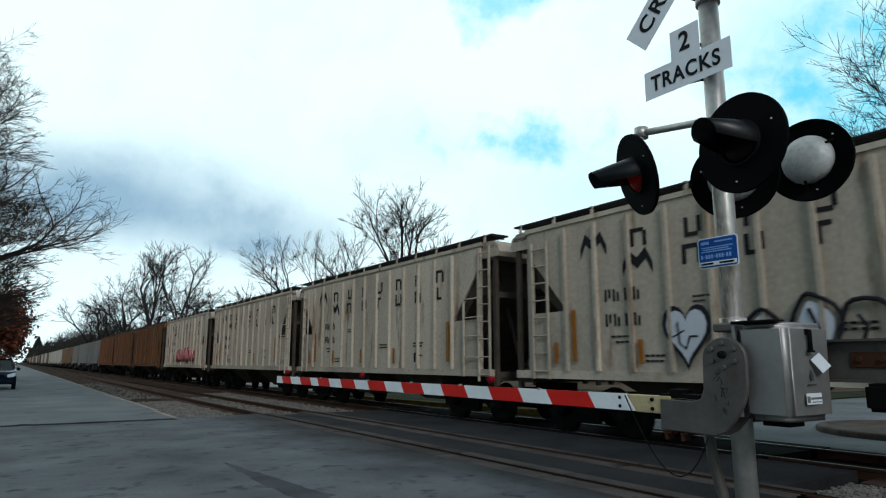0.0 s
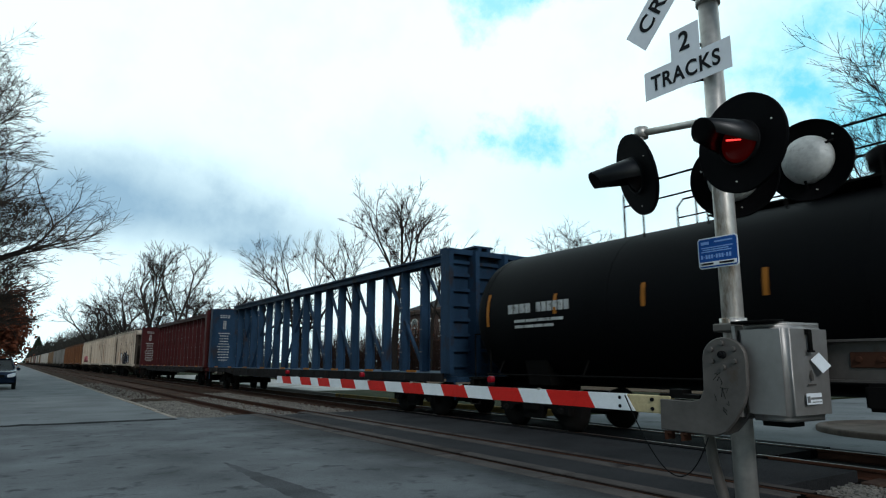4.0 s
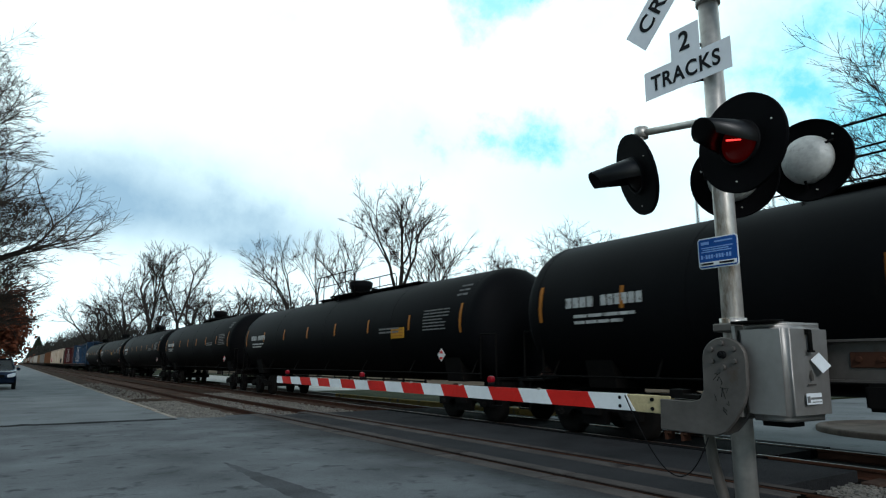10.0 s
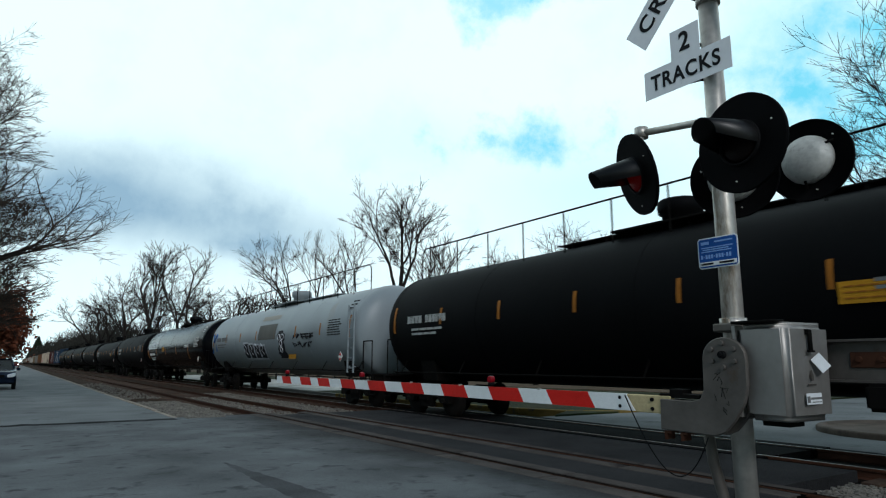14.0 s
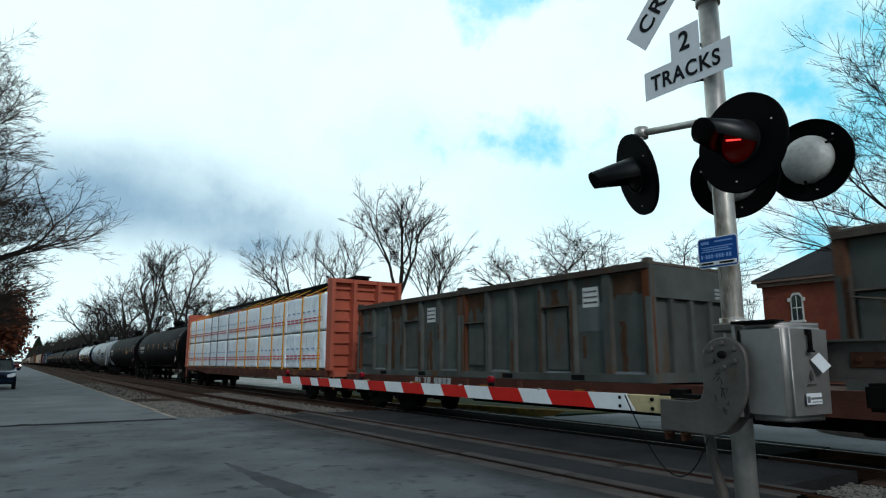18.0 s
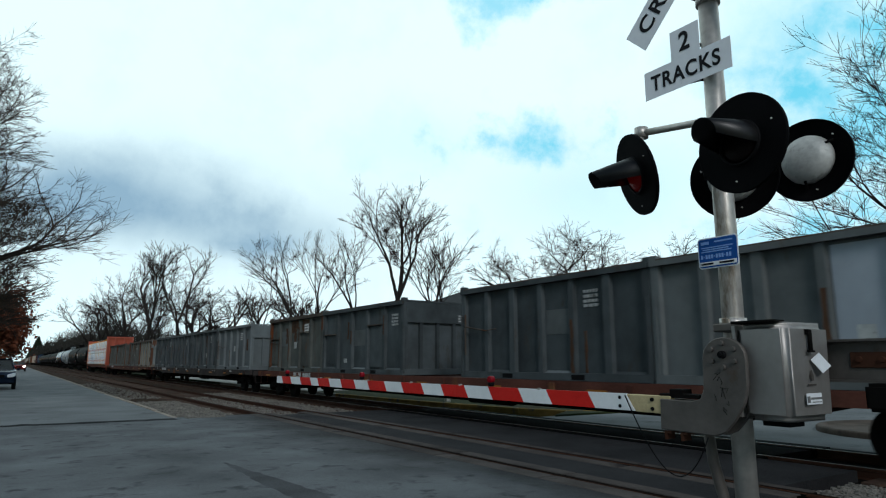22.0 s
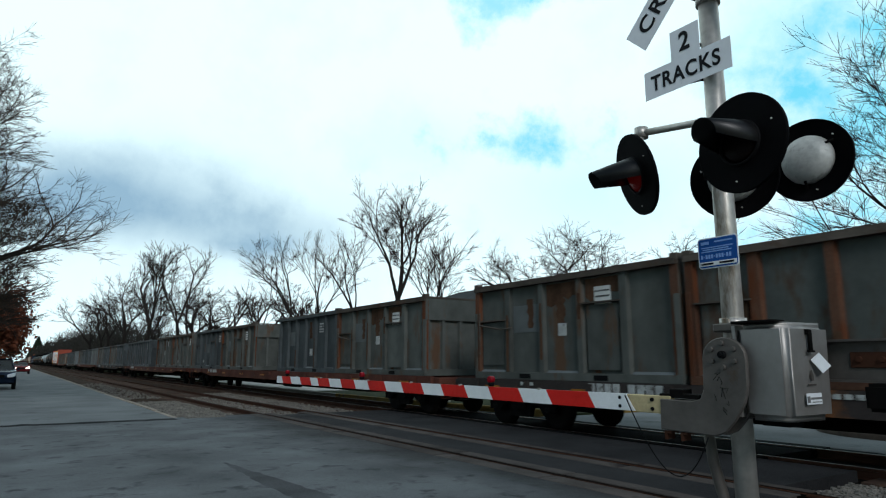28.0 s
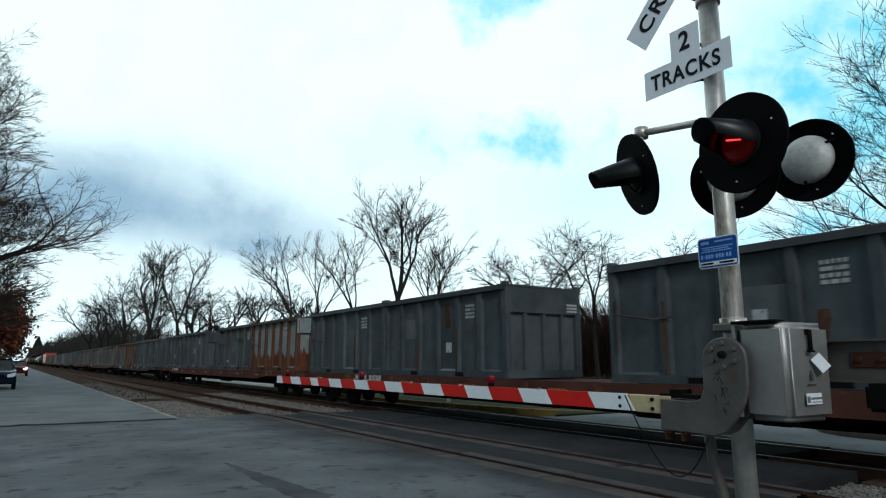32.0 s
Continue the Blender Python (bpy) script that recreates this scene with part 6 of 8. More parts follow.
def flatcar(kind, length):
    """A long flat for waste containers."""
    car = thing("container_flatcar", "", "freight wagon")
    hl = length / 2
    e = hl - 0.62
    m = "deck_red" if kind == "red" else "deck_dark"
    bm = B()
    box(bm, 0, 0, 0.98, 2.7, 2 * e, 0.10)
    slab(bm, [(-e, 0.95), (e, 0.95), (e - 3.2, 0.92), (e - 4.4, 0.62), (-e + 4.4, 0.62), (-e + 3.2, 0.92)], "x", -0.35, 0.35)
    part("deck", bm, m, car)
    bm = B()
    slab(bm, [(-e + 4.6, 0.86), (e - 4.6, 0.86), (e - 5.6, 0.42), (-e + 5.6, 0.42)], "x", -0.30, 0.30)
    for k in range(11):
        box(bm, 0, -e + 4.8 + (2 * e - 9.6) * k / 10, 0.72, 2.5, 0.12, 0.26)
    part("centre_sill", bm, "under", car, "black fish-bellied centre sill with cross bearers")
    bm = B()
    tube(bm, (-0.9, -3.2, 0.62), (-0.9, -1.6, 0.62), 0.19, None, 12)
    part("brake_reservoir", bm, "under", car)
    bm = B()
    box(bm, -0.95, 0.6, 0.66, 0.4, 0.5, 0.34)
    soften(bm, 0.02, 1)
    part("brake_valve", bm, "under", car)
    for sx in (-1, 1):
        bm = B()
        slab(bm, [(-e, 1.06), (e, 1.06), (e, 0.84), (e - 3.4, 0.84), (e - 4.6, 0.70), (-e + 4.6, 0.70), (-e + 3.4, 0.84), (-e, 0.84)], "x", sx * 1.36 - 0.05, sx * 1.36 + 0.05)
        part("side_sill", bm, m, car)
    n = 14
    for k in range(n):
        bm = B()
        box(bm, -1.425, -e + 0.8 + (2 * e - 1.6) * k / (n - 1), 0.95, 0.05, 0.16, 0.15)
        part("stake_pocket", bm, m, car)
    rng = random.Random(int(length * 10))
    rows = [(e - 4.4, 0.96, 0.75, 0.16, 4), (e - 5.35, 0.96, 0.75, 0.16, 4)]
    if kind != "red":
        rows += [(e - 2.6 - k * 3.3 + rng.uniform(-0.4, 0.4), 0.98, 0.4, 0.07, 3) for k in range(7)]
    for y, z, w, h, n in rows:
        bm = B()
        bar_line(bm, -1.420, y, z, w, h, n, 0.05)
        part("marking", bm, "bar_worn", car, "pale stencilled mark on the sill")
    for k in range(9):
        bm = B()
        box(bm, -1.422, -e + 1.4 + (2 * e - 2.8) * k / 8, 0.885, 0.012, 0.5, 0.06)
        part("reflector", bm, "conspicuity", car, "yellow reflective strip")
    for s in (-1, 1):
        truck(car, s * (hl - 2.6))
        bm = B()
        box(bm, 0, s * (e + 0.12), 0.92, 2.6, 0.24, 0.2)
        bent(bm, [(-1.2, s * (e + 0.2), 0.9), (-1.2, s * (e + 0.22), 0.5), (-0.9, s * (e + 0.22), 0.5), (-0.9, s * (e + 0.2), 0.9)], 0.018, 5)
        bent(bm, [(0.2, s * (e + 0.2), 0.75), (0.1, s * (e + 0.45), 0.5), (0.0, s * (e + 0.7), 0.62)], 0.035, 6)
        part("end_sill", bm, m, car)
    coupler(car, hl)
    return car


def container(material, variant):
    """An open-top steel waste container with posts, rails and panelled ends."""
    ob = thing("waste_container", "", "container", "waste containers on the train")
    L2, W2, H = 2.925, 1.23, 2.17
    rr = random.Random(17 + variant + 10 * len(material))
    rusty = material in ("box_rust", "box_brown")
    post = "box_post_rust" if rusty else "box_post_pale" if material == "box_edge" else material
    bm = B()
    box(bm, 0, 0, H / 2, 2 * W2 - 0.18, 2 * L2 - 0.16, H - 0.12)
    part("body", bm, material, ob)
    n = (7, 6, 6, 7)[variant]
    gap = (2 * L2 - 0.16) / (n - 1)
    ys = [-L2 + 0.08 + gap * k for k in range(n)]
    for sx in (-1, 1):
        for k, y in enumerate(ys):
            bm = B()
            wide = 0.15 if k in (0, n - 1) else (0.13, 0.17, 0.13)[k % 3]
            slab(bm, [(sx * (W2 - 0.10), y - wide / 2 - 0.03), (sx * (W2 - 0.10), y + wide / 2 + 0.03), (sx * W2, y + wide / 2), (sx * W2, y - wide / 2)], "z", 0.14, H - 0.10)
            part("post", bm, "box_post_rust" if material in ("box_worn", "box_edge") and k in (0, n - 1) else post, ob)
        bm = B()
        box(bm, sx * (W2 - 0.035), 0, 0.075, 0.11, 2 * L2, 0.15)
        part("bottom_rail", bm, post, ob)
        bm = B()
        box(bm, sx * (W2 - 0.02), 0, H - 0.05, 0.13, 2 * L2, 0.10)
        part("top_rail", bm, "box_rim" if material in ("box_worn", "box_rust", "box_brown", "box_edge") else material, ob)
        bm = B()
        box(bm, sx * (W2 - 0.06), 0, H + 0.015, 0.14, 2 * L2 - 0.1, 0.035)
        part("cover_edge", bm, "box_rim", ob, "rusty folded edge of the cover")
        for y in (-1.1, 1.1):
            bm = B()
            box(bm, sx * (W2 + 0.018), y, 0.07, 0.012, 0.36, 0.10)
            part("fork_pocket", bm, "black", ob)
    for s in (-1, 1):
        bm = B()
        box(bm, 0, s * (L2 - 0.03), H - 0.33, 2 * W2 - 0.02, 0.10, 0.60)
        part("end_header", bm, material, ob)
        bm = B()
        box(bm, 0, s * (L2 - 0.02), 0.09, 2 * W2 - 0.1, 0.08, 0.18)
        part("end_sill", bm, post, ob)
        for k, x in enumerate((-W2 + 0.08, -0.60, 0.0, 0.60, W2 - 0.08)):
            bm = B()
            w = 0.085 if k in (0, 4) else 0.045
            slab(bm, [(x - w - 0.02, s * (L2 - 0.085)), (x + w + 0.02, s * (L2 - 0.085)), (x + w, s * (L2 + 0.010)), (x - w, s * (L2 + 0.010))], "z", 0.05, H - 0.62)
            part("end_post", bm, "box_post_rust" if material == "box_edge" else post, ob)
        bm = B()
        box(bm, 0, s * (L2 - 0.03), H + 0.005, 2 * W2 - 0.04, 0.10, 0.05)
        for x in (-W2 + 0.06, W2 - 0.06):
            box(bm, x, s * (L2 - 0.05), H + 0.035, 0.15, 0.15, 0.12)
        part("end_rail", bm, "box_rim" if material in ("box_worn", "box_rust", "box_brown", "box_edge") else material, ob)
        bm = B()
        for z in (1.62, 1.70, 1.78):
            bar_line_y(bm, 0.92, s * (L2 + 0.022), z, 0.34, 0.05, 4)
        part("marking", bm, "bar_worn", ob, "white stencilled plate")
    # runs of rust from chipped posts and seams, each with its own ragged outline
    runs = {"box_worn": 9, "box_brown": 10, "box_grey": 3, "box_light": 2, "box_mid": 3}.get(material, 0)
    for k in range(runs):
        on_post = k % 2 == 0
        y = ys[rr.randrange(1, n - 1)] if on_post else ys[rr.randrange(n - 1)] + gap * rr.uniform(0.25, 0.75)
        x = -W2 - 0.004 if on_post else -W2 + 0.084
        z1 = rr.uniform(0.7, 1.95)
        z0 = max(0.16, z1 - rr.uniform(0.4, 1.5))
        w = rr.uniform(0.035, 0.06) if on_post else rr.uniform(0.04, 0.16)
        steps = 7
        lo = [(y - w * rr.uniform(0.4, 1.0), z0 + (z1 - z0) * j / steps) for j in range(steps + 1)]
        hi = [(y + w * rr.uniform(0.4, 1.0), z0 + (z1 - z0) * j / steps) for j in range(steps, -1, -1)]
        bm = B()
        slab(bm, lo + hi, "x", x - 0.003, x + 0.006)
        part("rust_run", bm, "rust_run", ob, "run of brown rust")
    if material == "box_edge":
        # ragged rust over the end header and the last bay
        for k, (x, w, deep) in enumerate(((-0.98, 0.40, 0.56), (-0.35, 0.70, 0.30), (0.45, 0.60, 0.22))):
            edge = [(x + w / 2 - w * j / 9, H - 0.05 - deep * rr.uniform(0.55, 1.0)) for j in range(10)]
            bm = B()
            slab(bm, [(x - w / 2, H - 0.04), (x + w / 2, H - 0.04)] + edge, "y", -L2 - 0.026, -L2 - 0.018)
            part("rust_patch", bm, "box_post_rust", ob, "ragged red-brown rust on the end header")
        y, w = (ys[0] + ys[1]) / 2, gap - 0.24
        for z1, deep in ((H - 0.13, 0.8), (0.75, 0.55)):
            edge = [(y + w / 2 - w * j / 9, z1 - deep * rr.uniform(0.5, 1.0)) for j in range(10)]
            bm = B()
            slab(bm, [(y - w / 2, z1), (y + w / 2, z1)] + edge, "x", -W2 + 0.082, -W2 + 0.089)
            part("rust_patch", bm, "box_post_rust", ob, "ragged red-brown rust on the panel")
    if material == "box_worn":
        for k in rr.sample(range(n - 1), 2):
            y, z1 = (ys[k] + ys[k + 1]) / 2, H - 0.14
            w = gap - 0.24
            edge = [(y + w / 2 - w * j / 7, z1 - rr.uniform(0.25, 0.5)) for j in range(8)]
            bm = B()
            slab(bm, [(y - w / 2, z1), (y + w / 2, z1)] + edge, "x", -W2 + 0.083, -W2 + 0.089)
            part("rust_run", bm, "rust_run", ob, "brown rust under the top rail")
    if material in ("box_worn", "box_brown") or (material == "box_grey" and variant == 1):
        # inspection doors between the posts, under rain lips
        for k, z0, z1 in ((n - 2, 0.30, 1.30), (1 if n == 6 else 2, 0.22, 1.50)):
            y, w = (ys[k] + ys[k + 1]) / 2, gap - 0.24
            bm = B()
            box(bm, -W2 + 0.075, y, (z0 + z1) / 2, 0.05, w - 0.08, z1 - z0)
            part("hatch_door", bm, material, ob)
            bm = B()
            box(bm, -W2 + 0.03, y, z1 + 0.04, 0.12, w + 0.10, 0.03)
            part("rain_lip", bm, "box_rim", ob, "dark rain lip over the door")
            bm = B()
            for dy in (-w / 2 + 0.015, w / 2 - 0.015):
                box(bm, -W2 + 0.086, y + dy, (z0 + z1) / 2, 0.012, 0.03, z1 - z0)
            part("door_joint", bm, "black", ob, "dark gap round the door")
    if material == "box_mid":
        bm = B()
        box(bm, -W2 + 0.086, (ys[2] + ys[3]) / 2, 1.09, 0.012, gap - 0.22, 1.86)
        part("repainted_panel", bm, "box_pale", ob, "pale blue-grey repainted panel")
    elif material in ("box_grey", "box_worn"):
        k = rr.randrange(1, n - 2)
        bm = B()
        box(bm, -W2 + 0.086, (ys[k] + ys[k + 1]) / 2, rr.uniform(1.0, 1.4), 0.008, gap - 0.24, rr.uniform(0.4, 0.7))
        part("repainted_panel", bm, "box_mid", ob, "square of touched-up grey paint")
    if variant in (0, 2):
        bm = B()
        tube(bm, (-W2 - 0.03, 2.72, 1.25), (-W2 - 0.03, 1.9, 1.12), 0.02, None, 6)
        tube(bm, (-W2 - 0.03, 2.72, 0.55), (-W2 - 0.03, 2.72, 1.55), 0.022, None, 6)
        tube(bm, (-W2 - 0.03, 1.9, 1.12), (-W2 - 0.03, 1.5, 1.15), 0.014, None, 6)
        part("door_lever", bm, "box_rim", ob, "dark locking lever")
    bm = B()
    y = (ys[0] + ys[1]) / 2 if variant == 1 else (ys[1] + ys[2]) / 2
    if material in ("box_worn", "box_brown", "box_mid"):
        box(bm, -W2 + 0.084, y, 1.66, 0.010, 0.42, 0.40)
        plate = part("number_plate", bm, "bar_white", ob, "white painted number plate")
        bm = B()
        for z, m in ((1.55, 3), (1.66, 4), (1.77, 5)):
            bar_line(bm, -W2 + 0.077, y + 0.17, z, 0.34, 0.035, m, 0.03)
        part("marking", bm, "paint_dark", plate)
    else:
        for z, m in ((1.50, 3), (1.59, 4), (1.69, 2), (1.79, 5)):
            bar_line(bm, -W2 + 0.084, y + 0.19, z, 0.38, 0.06, m, 0.03)
        part("marking", bm, "bar_worn", ob, "white stencilled number lines")
    for k in range(0, n - 1, 2):
        bm = B()
        slab(bm, [(-W2 + 0.09, 0.14), (-W2 + 0.005, 0.145), (-W2 + 0.09, 0.20)], "y", ys[k] + 0.12, ys[k + 1] - 0.12)
        # the lighter colour stands in for skylight caught on the ledge
        part("ledge", bm, "box_light" if material != "box_grey" or k == 2 else material, ob, "sloping ledge at the foot of a panel")
    for k, z in {1: ((3, 0.42),), 2: ((2, 1.05),), 3: ((2, 0.75),)}.get(variant, ()):
        bm = B()
        box(bm, -W2 + 0.084, (ys[k] + ys[k + 1]) / 2, z, 0.010, 0.24, 0.26 if variant > 1 else 0.14)
        part("notice", bm, "bar_worn", ob, "small white notice")
    return ob


def train():
    # hoppers: middle, length, colour
    ends = [11.165, 24.10, 36.9, 50.5]
    a = -1.79
    base = hopper("hop_tan", 12.94, heart=True)
    plain = hopper("hop_tan", 12.94)
    pink = hopper("hop_tan", 12.94, tag="paint_pink")
    rust = hopper("hop_rust", 13.6, lettered=False)
    tan_label = "tan ribbed covered hopper wagon with dark lettering"
    for i, b in enumerate(ends):
        mid = (a + b) / 2
        src = (base, plain, None, pink)[i]
        ob = src if src is not None else copy_thing(plain, Matrix())
        tagged(ride(ob, mid), tan_label + (" and heart graffiti" if i == 0 else " and pink graffiti" if i == 3 else " and rust stains"), group="covered hoppers of the train")
        a = b
    for k, b in enumerate((64.6, 77.9, 91.9)):
        ob = rust if k == 0 else copy_thing(rust, Matrix())
        tagged(ride(ob, (a + b) / 2), "rust-brown ribbed covered hopper wagon", group="covered hoppers of the train")
        a = b
    kinds = {}
    names = {"hop_grey": "dull grey", "hop_brown": "dirty brown", "hop_white": "pale cream", "hop_red": "dark red", "hop_rust": "rusty"}
    order = ["hop_grey"] * 3 + ["hop_brown"] * 2 + ["hop_white"] * 4 + ["hop_brown", "hop_white", "hop_grey", "hop_white", "hop_red", "hop_grey"] + \
            ["hop_brown", "hop_white", "hop_grey", "hop_brown"] * 4
    for c in order:
        if c not in kinds:
            kinds[c] = ob = far_hopper(c)
        else:
            ob = copy_thing(kinds[c], Matrix())
        tagged(ride(ob, a + 7.45), names[c] + " covered hopper wagon", group="covered hoppers of the train")
        a += 14.9
    # centre-beam flats, empty
    tagged(ride(centerbeam("red_car", 23.6), -14.8), "empty dark red centre-beam lumber flatcar", group="lumber flatcars of the train")
    tagged(ride(centerbeam("blue_car", 25.0), -39.2), "empty weathered blue centre-beam lumber flatcar", group="lumber flatcars of the train")
    # tanks
    cuts = [-51.8, -70.4, -90.4, -111.4, -130.2, -150.8, -169.0, -189.3, -209.4, -229.2, -247.6]
    for i, (u, v) in enumerate(zip(cuts, cuts[1:])):
        m = "tank_gloss" if i == 6 else "tank_grey" if i == 7 else "tank_black"
        mark = {6: 7, 7: 8}.get(i, (1, 0, 2, 1, 3, 1, 0, 0, 2, 1)[i])
        tag = "glossy black tank wagon with white block lettering" if i == 6 else "pale grey tank wagon with spray-painted tags" if i == 7 else "matt black tank wagon with orange reflective strips"
        tagged(ride(tank(m, u - v, mark, {1: -1.9, 4: -5.4, 6: 2.8, 7: -2.75, 8: -3.8}.get(i), 1.48 if i == 4 else 1.56), (u + v) / 2), tag, group="tank wagons of the train")
    # loaded lumber flat
    s, ln = -259.4, 23.4
    tagged(ride(centerbeam("pink_car", ln, True), s), "faded pink-red lumber flatcar loaded with white wrapped bundles", group="lumber flatcars of the train")
    e = ln / 2 - 0.95
    lens = [4.9, 3.7, 4.9, 3.7, 3.9]
    y = e
    made = {}
    for L in lens:
        L = L * (2 * e) / sum(lens)
        for z in (1.15, 2.545):
            for x in (FAR - 0.80, FAR + 0.80):
                if L in made:
                    ob = copy_thing(made[L], Matrix())
                else:
                    made[L] = ob = lumber_bundle(L, 1.385)
                ride(ob, s + y - L / 2, x, z)
        y -= L
    car = [o for o, ss, *_ in MOVING if ss == s][0]
    for k in range(13):
        yy = e - 0.5 - (2 * e - 1.0) * k / 12 + (0.3 if k % 3 == 1 else 0)
        grey = k in (3, 4, 5)
        bm = B()
        box(bm, -1.445, yy, 2.55, 0.012, 0.13, 2.80)
        box(bm, 0, 0, 0, 1.25, 0.10, 0.012, Matrix.Translation((-0.89, yy, 4.19)) @ pose(0, 0, 0, 0, -26, 0))
        part("strap", bm, "strap_grey" if grey else "strap", car, "grey webbing strap" if grey else "yellow webbing strap")
    # container flats: kind, from, to, starts of the containers
    flats = [("red", -271.4, -300.2, (-272.4, -278.3, -287.3, -293.3)), ("dark", -300.2, -327.0, (-301.3, -307.4, -313.6, -319.8)),
             ("red", -327.0, -356.1, (-328.4, -334.3, -343.1, -349.0)), ("dark", -356.1, -382.5, (-357.4, -363.3, -369.5, -375.4)),
             ("red", -382.5, -411.0, (-383.7, -389.7, -398.8, -404.7)), ("red", -411.0, -439.8, (-411.8, -417.6, -426.8, -432.7)),
             ("dark", -439.8, -466.1, (-440.9, -446.9, -453.0, -459.0)), ("red", -466.1, -494.5, (-467.1, -473.1, -481.8, -487.8)),
             ("red", -494.5, -523.0, (-495.1, -501.0, -510.0, -516.0))]
    # one letter for each container in turn: plain grey, light, worn, rusted
    seq = "wwwe" "gggl" "wggs" "wgwg" "ggww" "gwgw" "wbgg" "gggr" "gggg"
    kinds = {"g": ("box_grey", "dark grey-green painted steel waste container"), "l": ("box_light", "light grey painted steel waste container"), "s": ("box_mid", "grey steel waste container with one pale repainted panel"),
             "w": ("box_worn", "grey steel waste container with rust stains"), "r": ("box_rust", "heavily rusted grey steel waste container"), "e": ("box_edge", "pale grey steel waste container with rusted edges"), "b": ("box_brown", "grey steel waste container with dark brown rust")}
    boxes, i = {}, 0
    base = {}
    for kind, u, v, starts in flats:
        L = round(u - v, 1)
        if (kind, L) in base:
            car = copy_thing(base[kind, L], Matrix())
        else:
            base[kind, L] = car = flatcar(kind, L)
        tagged(ride(car, (u + v) / 2), ("rust-red" if kind == "red" else "dark brown") + " long flatcar carrying waste containers", group="container flatcars of the train")
        for st in starts:
            c = seq[i]
            key = (c, (i * 7 + i // 4) % 4)
            if key in boxes:
                ob = copy_thing(boxes[key], Matrix())
            else:
                boxes[key] = ob = container(kinds[c][0], key[1])
            tagged(ride(ob, st - 2.98, FAR, 1.065), kinds[c][1] + " on a flatcar")
            i += 1


train()


